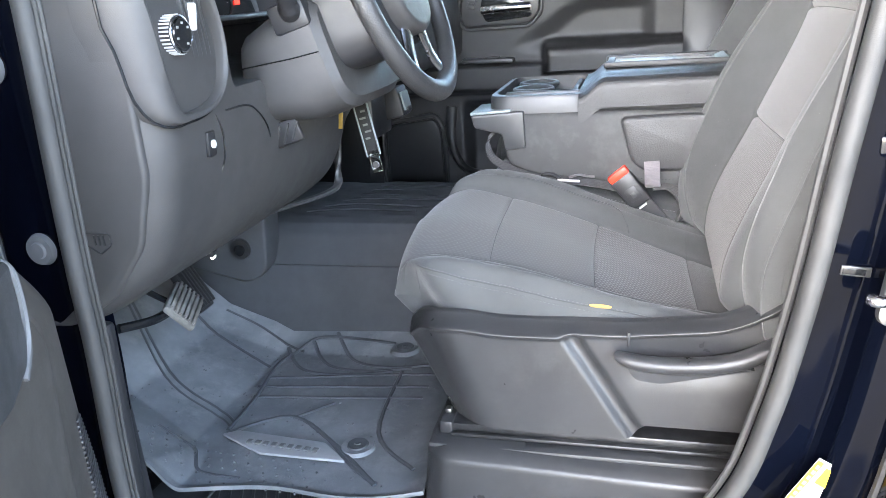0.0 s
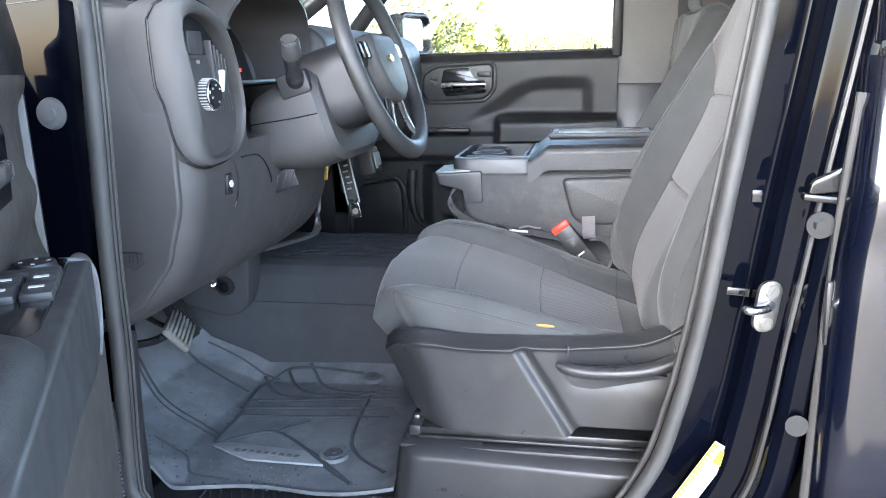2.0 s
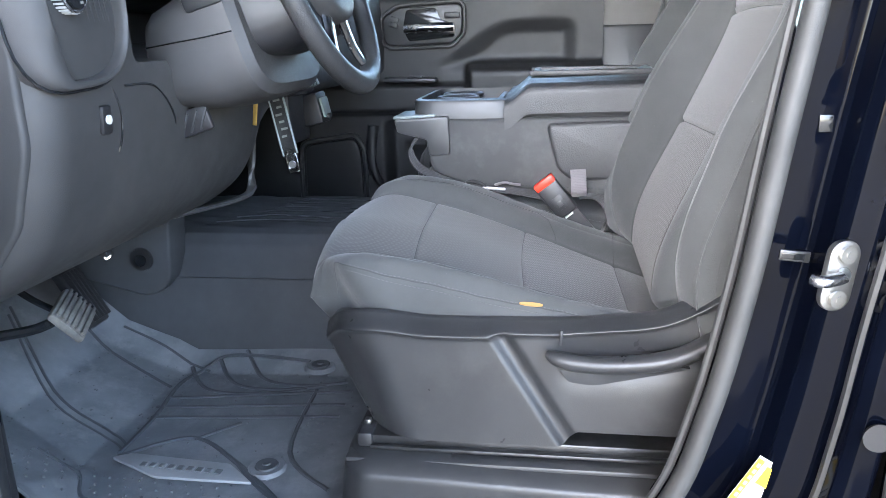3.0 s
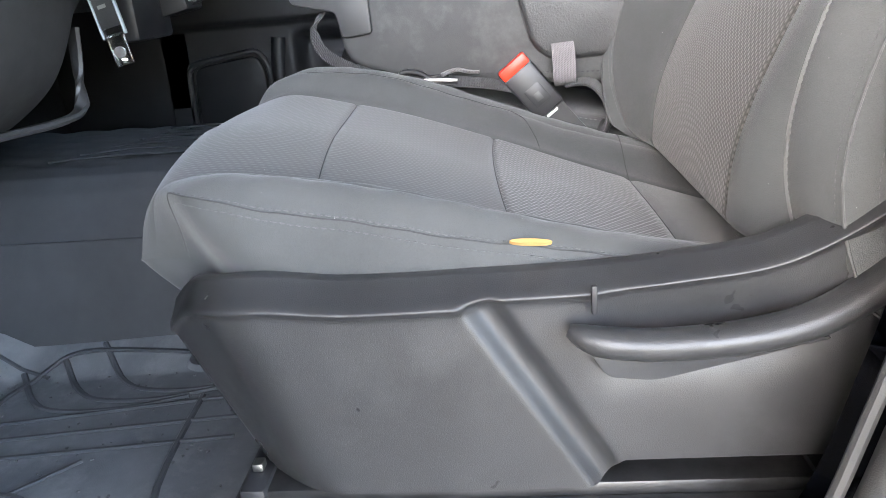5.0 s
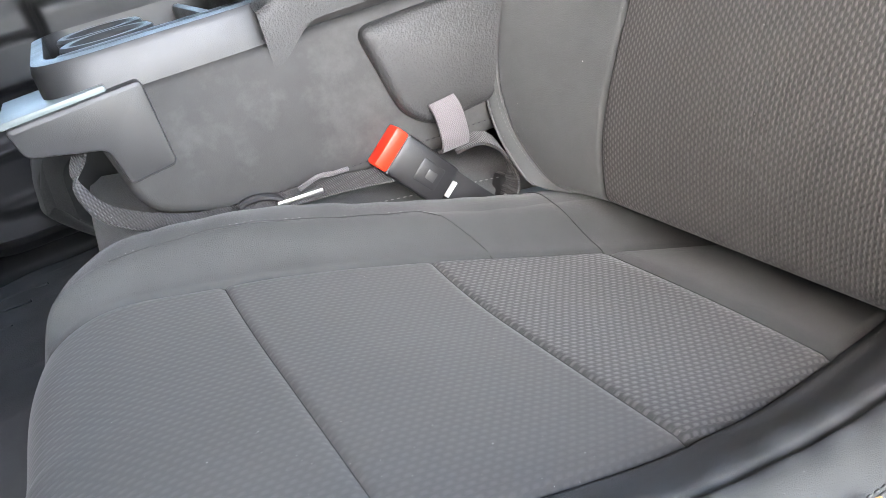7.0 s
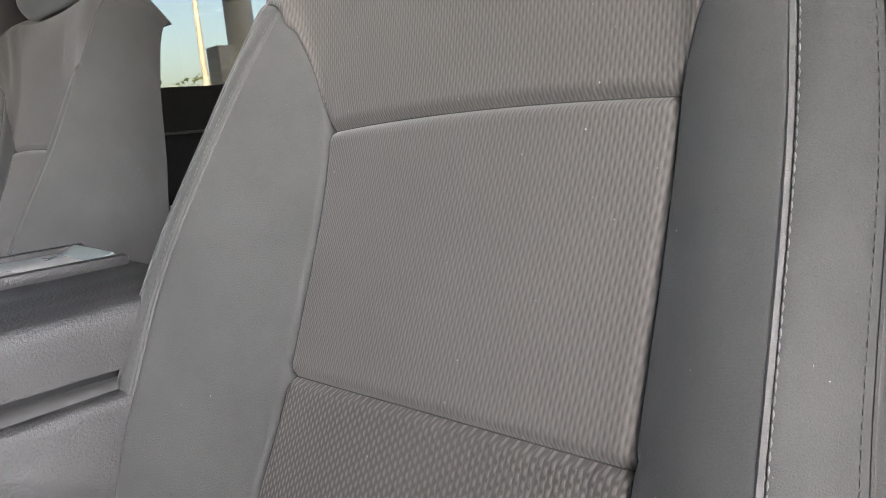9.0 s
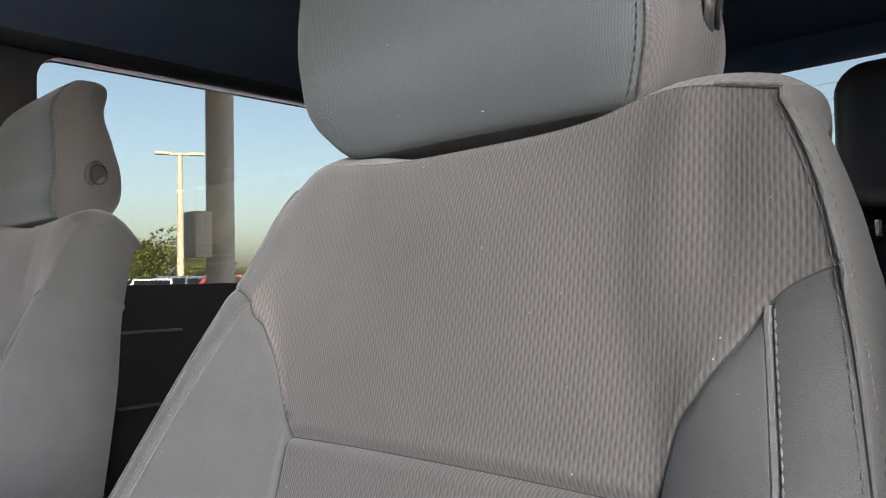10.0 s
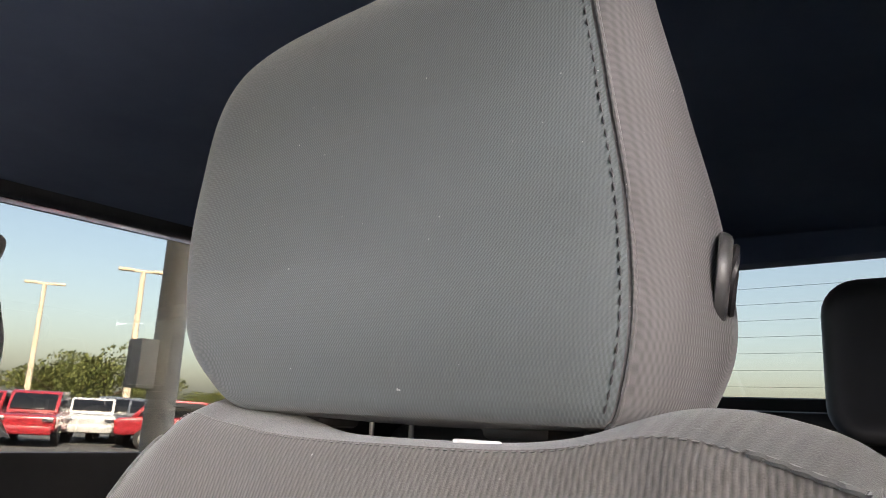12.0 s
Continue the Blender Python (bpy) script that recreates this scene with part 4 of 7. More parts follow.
def floor_mat():
    root = thing("floor_mat", (-0.4, 0.15, -0.13), "dusty black rubber all-weather floor mat with raised ribs", "floor mat")
    nx_, ny_ = 120, 90
    u, w = np.meshgrid(np.linspace(0, 1, nx_), np.linspace(0, 1, ny_), indexing='ij')
    x = -0.88 + u * 0.825
    lo = spline(x, [-0.88, -0.62, -0.54, -0.46, -0.30, -0.12, -0.05], [-0.05, -0.115, -0.122, -0.112, -0.075, -0.072, -0.045])
    hi = spline(x, [-0.88, -0.6, -0.3, -0.12, -0.05], [0.47, 0.47, 0.47, 0.47, 0.40])
    y = lo + (hi - lo) * w
    x = x + 0.020 * ss(0.85, 1, u) * (w - 0.5) * -2
    z = mat_height(x, y)
    lip = np.maximum(1 - ss(0, 0.035, w), ss(0.965, 1.0, u))
    z = z + 0.009 * lip
    slab("mat_body", np.stack([x, y, z], -1), (0, 0, -0.008), RUBBER, root, "", flip=True, angle=70)

    def rib(pts, r=0.0042, flat=0.55):
        line = smooth_path([(a, b, 0) for a, b in pts], 6)
        bm = bmesh.new()
        tube(bm, [(p.x, p.y, float(mat_height(np.array(p.x), np.array(p.y))) + 0.0014) for p in line], r, 6, flat=flat, up=(0, 0, 1))
        part("rib", bm, RUBBER_SHADED, root)
    rib([(-0.455, 0.075), (-0.462, 0.20), (-0.485, 0.346), (-0.455, 0.42), (-0.40, 0.447), (-0.235, 0.432)], 0.0055)
    rib([(-0.452, 0.064), (-0.358, 0.14), (-0.251, 0.08), (-0.123, -0.033)], 0.005)
    for b0, b1, a0 in ((0.282, 0.334, -0.477), (0.242, 0.284, -0.480), (0.202, 0.240, -0.468)):
        rib([(a0, b0), (a0 + 0.18, (b0 + b1) / 2), (-0.118, b1)], 0.004)
    for k in range(3):
        d = k * 0.045
        rib([(-0.492 + d * 1.2, 0.414 + d * 0.5), (-0.415 + d * 1.2, 0.325 + d * 0.5), (-0.31 + d, 0.310 + d * 0.45), (-0.21 + d * 0.8, 0.335 + d * 0.4)], 0.0045)
    rib([(-0.191, 0.335), (-0.168, 0.116), (-0.07, 0.016)], 0.0045)
    rib([(-0.80, 0.30), (-0.62, 0.173), (-0.502, 0.134), (-0.455, 0.10)], 0.003)
    rib([(-0.79, 0.28), (-0.62, 0.155), (-0.50, 0.116), (-0.455, 0.085)], 0.0025)
    rib([(-0.73, 0.40), (-0.60, 0.36), (-0.498, 0.330)], 0.004)
    rib([(-0.66, 0.45), (-0.56, 0.44), (-0.45, 0.405)], 0.004)
    rib([(-0.56, 0.02), (-0.48, 0.0), (-0.44, -0.05), (-0.36, -0.055)], 0.003)
    rib([(-0.35, 0.135), (-0.29, 0.20)], 0.004)
    rib([(-0.25, 0.08), (-0.19, 0.02), (-0.14, -0.02)], 0.004)
    for px, py in ((-0.190, 0.068), (-0.209, 0.420)):
        bm = bmesh.new()
        z0 = float(mat_height(np.array(px), np.array(py)))
        disc(bm, (px, py, z0 + 0.002), (0, 0, 1), 0.034, 0.008, 0.029, 32)
        button = part("fastener", bm, RUBBER, root)
        bm = bmesh.new()
        disc(bm, (px, py, z0 + 0.0065), (0, 0, 1), 0.021, 0.004, 0.018, 28)
        disc(bm, (px, py, z0 + 0.009), (0, 0, 1), 0.007, 0.004, 0.006, 16)
        part("fastener_cap", bm, RUBBER_SHADED, button)
    zb = -0.1105
    badge = part("badge_plate", prism(rounded_poly([(-0.452, 0.050), (-0.425, 0.066), (-0.245, 0.052), (-0.188, 0.004), (-0.352, 0.004)], 0.006), 'xy', zb, 0.005, 0.0015), BADGE_GREY, root, "light grey moulded badge plate")
    for k in range(9):
        a = -0.385 + k * 0.0165
        part("badge_bar", rbox((a, 0.034 - 0.10 * (k * 0.0165) * 0.6, zb + 0.0058), (0.0105, 0.011, 0.0022), 0.0005, (0, 0, -4)), PLUG, badge)
    # pimples near the outer edge
    rng = random.Random(4)
    bm = bmesh.new()
    for i in range(13):
        for j in range(6):
            px, py = -0.56 + i * 0.026 + (j % 2) * 0.013, -0.075 + j * 0.020
            if py > 0.02 and px > -0.46:
                continue
            z0 = float(mat_height(np.array(px), np.array(py)))
            disc(bm, (px, py, z0 + 0.001), (0, 0, 1), 0.0026, 0.003, 0.0014, 6)
    ob = part("pimples", bm, RUBBER_SHADED, root)
    tagged(ob, kind="stuff")
    bm = bmesh.new()
    for k in range(240):
        px, py = rng.uniform(-0.66, -0.1), rng.uniform(-0.06, 0.42)
        s = rng.uniform(0.0006, 0.0018)
        box(bm, (px, py, float(mat_height(np.array(px), np.array(py))) + 0.001), (s * 2, s * 1.4, s), 0, (0, 0, rng.uniform(0, 180)))
    ob = part("grit", bm, PLUG, root, "scattered pale grit and dust")
    tagged(ob, kind="stuff")


floor_mat()


def tunnel():
    root = thing("tunnel_cover", (-0.3, 0.7, -0.15), "dark rubber mat moulded over the floor tunnel", "tunnel mat")
    prof_y = np.array([0.440, 0.462, 0.480, 0.497, 0.505, 0.5065, 0.5125, 0.520, 0.545, 0.566, 0.590, 0.66, 0.80, 0.92, 0.96, 1.00])
    prof_z = np.array([-0.115, -0.095, -0.050, 0.030, 0.052, 0.0555, 0.0545, 0.070, 0.120, 0.142, 0.150, 0.156, 0.158, 0.15, 0.11, -0.12])
    k = np.linspace(0, len(prof_y) - 1, 100)
    py, pz = np.interp(k, range(len(prof_y)), prof_y), np.interp(k, range(len(prof_y)), prof_z)
    xs = np.linspace(-0.95, 0.05, 80)
    X, _ = np.meshgrid(xs, py, indexing='ij')
    Y, Z = np.meshgrid(xs, py, indexing='ij')[1], np.meshgrid(xs, pz, indexing='ij')[1]
    up = ss(0.10, 0.135, Z)
    wr = 0.0022 * np.sin(Y * 120 + X * 26) + 0.0016 * np.sin(Y * 75 - X * 55)
    Z = Z + up * wr * ss(0.58, 0.62, Y)
    Z = Z + 0.09 * np.clip(-0.62 - X, 0, 1) * ss(0, 0.1, Z)
    # the upper step ends at the front in a rounded cheek
    slab("tunnel_mat", np.stack([X, Y, Z], -1), (0, 0, -0.02), RUBBER_TUNNEL, root, "", flip=True, angle=70)
    for k in range(6):
        bm = bmesh.new()
        y0 = 0.62 + 0.045 * k
        tube(bm, smooth_path([(-0.50 + 0.03 * k, y0, 0.155), (-0.38, y0 + 0.012, 0.158), (-0.22 + 0.02 * k, y0 - 0.01 * (k % 2), 0.157)], 6), 0.004, 6, flat=0.5)
        part("wrinkle", bm, RUBBER_TUNNEL, root)
    # trim cheek in front, with an accessory socket
    cheek = thing("tunnel_side_trim", (-0.62, 0.49, 0.0), "dark plastic footwell trim with a round accessory socket", "footwell trim")
    bm = prism(rounded_poly([(-0.93, 0.28), (-0.43, 0.28), (-0.535, 0.20), (-0.548, 0.06), (-0.570, 0.035), (-0.61, 0.022), (-0.70, 0.045), (-0.93, 0.11)], 0.03), 'xz', 0.470, 0.075, 0.012, 3)
    part("trim_panel", bm, RUBBER_TUNNEL, cheek)
    bm = bmesh.new()
    disc(bm, (-0.607, 0.468, 0.108), (0, 1, 0), 0.024, 0.012, 0.026, 24)
    socket = part("socket_ring", bm, TRIM_BLACK, cheek)
    bm = bmesh.new()
    disc(bm, (-0.604, 0.460, 0.108), (0, 1, 0), 0.013, 0.010, 0.010, 20)
    part("socket_core", bm, GLOSS_BLACK, socket)


tunnel()
solo("firewall", rbox((-1.0, 0.68, 0.25), (0.06, 1.72, 0.9), 0.01), CARPET, "black insulated firewall behind the pedals", "firewall", "structure")
solo("kick_panel", rbox((-0.72, -0.155, 0.05), (0.52, 0.03, 0.46), 0.012), TRIM_BLACK, "black plastic kick panel in the footwell", "kick panel", "structure")
solo("kick_panel", rbox((-0.78, 1.515, 0.12), (0.40, 0.03, 0.56), 0.012), TRIM_BLACK, "black plastic kick panel in the passenger footwell", "kick panel", "structure")

# ---- pedals ----
pedal = thing("brake_pedal", (-0.57, 0.17, 0.09), "worn ribbed rubber brake pedal on a black steel arm", "pedal")
R = Matrix.Translation((-0.565, 0.165, 0.098)) @ Euler((radians(8), radians(-38), radians(16))).to_matrix().to_4x4()
bm = bmesh.new()
box(bm, (0, 0, 0), (0.016, 0.108, 0.070), 0.006)
bmesh.ops.transform(bm, matrix=R, verts=bm.verts)
pad = part("pedal_pad", bm, PEDAL, pedal)
for k in range(6):
    bm = bmesh.new()
    box(bm, (0.010, 0, -0.0255 + k * 0.0102), (0.008, 0.101, 0.0058), 0.002)
    bmesh.ops.transform(bm, matrix=R, verts=bm.verts)
    part("tread", bm, PEDAL, pad)
bm = bmesh.new()
tube(bm, smooth_path([(-0.585, 0.165, 0.10), (-0.66, 0.155, 0.15), (-0.74, 0.15, 0.26), (-0.76, 0.15, 0.40)], 6), 0.010, 8, flat=0.6)
part("pedal_arm", bm, GLOSS_BLACK, pedal)
bm = bmesh.new()
tube(bm, smooth_path([(-0.60, 0.02, 0.115), (-0.575, 0.08, 0.105), (-0.575, 0.14, 0.10)], 6), 0.009, 8)
part("pedal_bar", bm, GLOSS_BLACK, pedal)
gas = thing("accelerator_pedal", (-0.66, 0.36, -0.04), "black ribbed accelerator pedal", "pedal")
part("pedal_plate", rbox((-0.665, 0.33, 0.07), (0.02, 0.055, 0.13), 0.006, (0, -30, 0)), TRIM_BLACK, gas)
for k in range(5):
    part("tread", rbox((-0.655, 0.312 + k * 0.010, 0.074), (0.02, 0.004, 0.11), 0.001, (0, -30, 0)), TRIM_BLACK, gas)


# ---- dashboard ----
def dash():
    root = thing("dashboard", (-0.6, 0.68, 0.45), "charcoal moulded plastic dashboard with soft upper pad", "dashboard")
    # profile in x and z, from the windscreen over the pad, down the face and under to the firewall
    kx = np.array([-0.98, -0.70, -0.46, -0.375, -0.322, -0.300, -0.292, -0.292, -0.300, -0.318, -0.352, -0.405, -0.460, -0.52, -0.70, -0.95])
    kz = np.array([0.690, 0.742, 0.760, 0.752, 0.720, 0.660, 0.580, 0.480, 0.420, 0.355, 0.297, 0.254, 0.228, 0.234, 0.30, 0.34])
    ku = np.linspace(0, 1, len(kx))
    u = np.linspace(0, 1, 130)
    cx, cz = spline(u, ku, kx), spline(u, ku, kz)
    ys = np.concatenate([[-0.192], np.linspace(-0.190, -0.06, 34), np.linspace(-0.055, 0.55, 110), np.linspace(0.57, 1.45, 40), [1.53]])
    X = np.tile(cx[:, None], (1, len(ys)))
    Z = np.tile(cz[:, None], (1, len(ys)))
    Y = np.tile(ys[None, :], (len(u), 1))
    # the outer end curls forward
    d = np.clip((-0.138 - Y) / 0.054, 0, 1)
    pull = 0.050 * (1 - np.sqrt(np.clip(1 - d ** 2.2, 0, 1)))
    face = ss(-0.55, -0.40, X)
    X = X - pull * face
    # recess for the instruments behind the wheel
    hollow = np.exp(-((Y - YC) / 0.238) ** 24) * ss(0.525, 0.550, Z) * ss(-0.60, -0.36, X)
    X = X - 0.200 * hollow
    # the middle and the passenger side stand further forward at the bottom
    mid = ss(0.44, 0.52, Y)
    low = 1 - ss(0.28, 0.46, Z)
    X = X - 0.07 * mid * low * face
    Z = Z + 0.150 * ss(0.50, 0.56, Y) * (1 - ss(0.24, 0.46, Z))
    slab("dash_body", np.stack([X, Y, Z], -1), (-0.02, 0, 0), TRIM_SOFT, root, "", flip=True, angle=60)
    # outer end plate, with joint lines to the pad and the pod
    pts = rounded_poly([(-0.452, 0.752), (-0.338, 0.742), (-0.322, 0.70), (-0.314, 0.56), (-0.316, 0.44), (-0.345, 0.345), (-0.40, 0.275), (-0.462, 0.236), (-0.470, 0.45)], 0.015)
    part("end_cap", prism(pts, 'xz', -0.1945, 0.016, 0.007, 3), TRIM_SOFT, root)
    # under-dash lip in the middle
    bm = bmesh.new()
    tube(bm, smooth_path([(-0.50, 0.30, 0.228), (-0.42, 0.40, 0.236), (-0.375, 0.475, 0.240), (-0.362, 0.510, 0.252), (-0.365, 0.528, 0.290), (-0.36, 0.535, 0.36)], 8), 0.010, 8, flat=0.6)
    part("lower_lip", bm, TRIM, root)
    # headlamp and vent pod
    # outline in y and z on the face
    out = [(p.x, p.y) for p in smooth_path([(a, b, 0) for a, b in [(-0.195, 0.745), (-0.130, 0.752), (-0.070, 0.728), (-0.036, 0.680), (-0.014, 0.606), (-0.024, 0.545), (-0.060, 0.512), (-0.120, 0.502), (-0.182, 0.512), (-0.195, 0.60)]], 5, True)]
    inn = [(p.x, p.y) for p in smooth_path([(a, b, 0) for a, b in [(-0.172, 0.722), (-0.126, 0.731), (-0.078, 0.712), (-0.045, 0.674), (-0.021, 0.606), (-0.030, 0.551), (-0.062, 0.522), (-0.116, 0.513), (-0.146, 0.528), (-0.162, 0.63)]], 5, True)]
    bm = bmesh.new()
    n = len(out)
    rings = []
    for q, lift in ((0.0, -0.040), (0.0, 0.000), (0.20, 0.008), (0.45, 0.009), (0.80, 0.007), (0.96, 0.003), (1.0, -0.004), (1.0, -0.026)):
        ring = []
        for (a, b), (c, e) in zip(out, inn):
            yy, zz = a + (c - a) * q, b + (e - b) * q
            dd = min(1.0, max(0.0, (-0.145 - yy) / 0.051))
            xx = -0.284 - 0.048 * (1 - math.sqrt(max(0.0, 1 - dd ** 2.2))) + lift
            ring.append(bm.verts.new((xx, yy, zz)))
        rings.append(ring)
    for A, B in zip(rings, rings[1:]):
        for k in range(n):
            bm.faces.new((A[k], A[(k + 1) % n], B[(k + 1) % n], B[k]))
    bmesh.ops.recalc_face_normals(bm, faces=bm.faces)
    pod = part("switch_pod", bm, TRIM_SOFT, root, "charcoal pod round the lamp switch and vent")
    bm = bmesh.new()
    tube(bm, [(-0.2835 - 0.048 * (1 - math.sqrt(max(0.0, 1 - min(1.0, max(0.0, (-0.145 - a) / 0.051)) ** 2.2))), a + (-0.0015 if a < -0.19 else 0.0), b - (0.001 if b < 0.53 else 0.0)) for a, b in out], 0.0020, 6, True)
    part("panel_joint", bm, GLOSS_BLACK, root)
    back = prism(inn, 'yz', -0.309, 0.006)
    part("pod_panel", back, GLOSS_BLACK, pod)
    for k in range(5):
        part("vent_slat", rbox((-0.299, -0.079 + k * 0.0105, 0.622), (0.014, 0.0045, 0.150 - 0.014 * k), 0.0015, (6, 0, 0)), TRIM, pod)
    part("vent_tab", rbox((-0.291, -0.066, 0.632), (0.012, 0.010, 0.036), 0.003, (0, 8, 0)), WHITE, pod, "pale vent direction tab")
    part("lamp_display", rbox((-0.304, -0.120, 0.692), (0.008, 0.044, 0.036), 0.003), TRIM, pod)
    key = part("lamp_button", rbox((-0.306, -0.119, 0.661), (0.010, 0.046, 0.017), 0.002), TRIM_BLACK, pod)
    part("lamp_mark", rbox((-0.3005, -0.119, 0.661), (0.001, 0.010, 0.008), 0), PRINT, key)
    for s in (-0.131, -0.106):
        key = part("lamp_button", rbox((-0.306, s, 0.643), (0.010, 0.025, 0.016), 0.002), TRIM_BLACK, pod)
        part("lamp_mark", rbox((-0.3005, s, 0.643), (0.001, 0.009, 0.006), 0), PRINT, key)
    bm = bmesh.new()
    disc(bm, (-0.297, -0.116, 0.612), (1, 0, 0), 0.026, 0.036, 0.024, 40)
    knob = part("lamp_knob", bm, TRIM_BLACK, pod, "black ridged lamp knob with a silver rim")
    bm = bmesh.new()
    tube(bm, [(-0.2790, -0.116 + 0.0225 * math.cos(a * math.pi / 18), 0.612 + 0.0225 * math.sin(a * math.pi / 18)) for a in range(36)], 0.0016, 6, True)
    part("knob_rim", bm, CHROME, knob)
    bm = bmesh.new()
    for a in range(30):
        t = a * math.pi / 15
        box(bm, (-0.2880, -0.116 + 0.0245 * math.cos(t), 0.612 + 0.0245 * math.sin(t)), (0.015, 0.0024, 0.0024), 0)
    part("knob_grip", bm, SILVER, knob, "silver ridged grip ring")
    bm = bmesh.new()
    disc(bm, (-0.2775, -0.116, 0.612), (1, 0, 0), 0.020, 0.004, 0.019, 32)
    part("knob_face", bm, GLOSS_BLACK, knob)
    for a in (35, 90, 140, 200, 300):
        part("knob_mark", rbox((-0.2752, -0.116 + 0.014 * math.cos(radians(a)), 0.612 + 0.014 * math.sin(radians(a))), (0.001, 0.004, 0.003), 0), PRINT, knob)
    # rocker switch under the pod, and the bonnet release mark
    sw = part("rocker_switch", rbox((-0.294, -0.072, 0.461), (0.012, 0.020, 0.036), 0.003, (0, 4, 0)), TRIM_BLACK, root)
    bm = bmesh.new()
    disc(bm, (-0.287, -0.072, 0.461), (1, 0, 0), 0.006, 0.002, sides=16)
    part("switch_mark", bm, WHITE, sw)
    bm = bmesh.new()
    tube(bm, [(x_, -0.196, z_) for x_, z_ in rounded_poly([(-0.428, 0.368), (-0.388, 0.368), (-0.388, 0.352), (-0.408, 0.338), (-0.428, 0.352)], 0.004)], 0.0012, 5, True)
    for x_ in (-0.413, -0.406, -0.399):
        box(bm, (x_, -0.196, 0.358), (0.0018, 0.002, 0.014), 0)
    part("release_mark", bm, TRIM_BLACK, root)
    # joint lines of the knee panel
    bm = bmesh.new()
    tube(bm, smooth_path([(-0.291, -0.02, 0.500), (-0.291, 0.06, 0.492), (-0.300, 0.115, 0.43), (-0.355, 0.118, 0.345), (-0.44, 0.12, 0.262)], 8), 0.0016, 5)
    part("panel_joint", bm, GLOSS_BLACK, root)
    bm = bmesh.new()
    tube(bm, smooth_path([(-0.293, -0.05, 0.505), (-0.292, -0.035, 0.46), (-0.31, -0.04, 0.40), (-0.40, -0.05, 0.29)], 8), 0.0014, 5)
    part("panel_joint", bm, GLOSS_BLACK, root)
    # bonnet release lever and the slotted recess beside it
    part("release_lever", rbox((-0.320, 0.108, 0.388), (0.010, 0.020, 0.046), 0.003, (0, 22, 0)), TRIM, root, "grey plastic release lever")
    rec = part("slotted_recess", rbox((-0.292, 0.150, 0.432), (0.070, 0.012, 0.040), 0.004, (0, -18, 0)), TRIM_BLACK, root)
    for k in range(4):
        part("recess_slat", rbox((-0.315 + k * 0.016, 0.143, 0.424 + k * 0.005), (0.003, 0.006, 0.036), 0.001, (0, 20, 0)), TRIM, rec)
    # defroster grille on the pad
    for k in range(6):
        part("defroster_slot", rbox((-0.43 + k * 0.010, -0.135 + k * 0.003, 0.7585), (0.004, 0.040, 0.006), 0.001, (0, 0, 18)), GLOSS_BLACK, root)
    # small lamp under the panel
    led = part("footwell_lamp", rbox((-0.437, 0.100, 0.232), (0.014, 0.018, 0.012), 0.003), TRIM_BLACK, root)
    bm = bmesh.new()
    disc(bm, (-0.434, 0.095, 0.2275), (0.3, -0.8, -0.3), 0.0055, 0.006, 0.003, 16)
    part("lamp_lens", bm, LED, led)
    bm = bmesh.new()
    tube(bm, smooth_path([(-0.445, 0.092, 0.232), (-0.42, 0.105, 0.250), (-0.40, 0.118, 0.275)], 5), 0.004, 6, flat=0.5)
    part("wire", bm, GLOSS_BLACK, led)
    return root


dash()


def cluster():
    root = thing("instrument_cluster", (-0.44, YC, 0.62), "dark instrument cluster with red telltales under a hood", "instrument cluster")
    part("cluster_face", rbox((-0.507, YC, 0.690), (0.012, 0.42, 0.170), 0.01, (0, -16, 0)), GLOSS_BLACK, root)
    for s in (-0.075, 0.075):
        bm = bmesh.new()
        tube(bm, [(-0.495 + 0.28 * 0.052 * math.sin(a * math.pi / 20) * -1, YC + s + 0.055 * math.cos(a * math.pi / 20), 0.672 + 0.052 * math.sin(a * math.pi / 20)) for a in range(40)], 0.0025, 6, True)
        g = part("gauge_ring", bm, TRIM, root)
        for k in range(11):
            a = radians(215 - k * 25)
            part("gauge_mark", rbox((-0.497 - 0.28 * 0.044 * math.sin(a), YC + s + 0.045 * math.cos(a), 0.672 + 0.043 * math.sin(a)), (0.002, 0.002, 0.009), 0, (math.degrees(a) - 90, 0, 0)), WHITE, g)
    for yy, zz, a, b in ((0.409, 0.649, 0.018, 0.009), (0.368, 0.723, 0.006, 0.016)):
        part("telltale", rbox((-0.486 - (zz - 0.649) * 0.28, yy, zz), (0.003, a, b), 0.001), RED_GLOW, root, "lit red telltale")
    # hood over the dials, arched across
    t = np.linspace(0, math.pi, 40)
    s = np.linspace(0, 1, 12)
    S, T = np.meshgrid(s, t, indexing='ij')
    X = -0.53 + S * 0.185 + 0.03 * np.sin(T)
    Y = YC - np.cos(T) * (0.212 + 0.010 * S)
    Z = 0.625 + np.sin(T) ** 0.6 * (0.165 + 0.020 * S)
    slab("hood", np.stack([X, Y, Z], -1), (0, 0, 0.010), TRIM_SOFT, root)
    part("lower_shelf", rbox((-0.43, YC - 0.01, 0.618), (0.15, 0.40, 0.010), 0.004, (0, -5, 0)), TRIM_BLACK, root)


cluster()


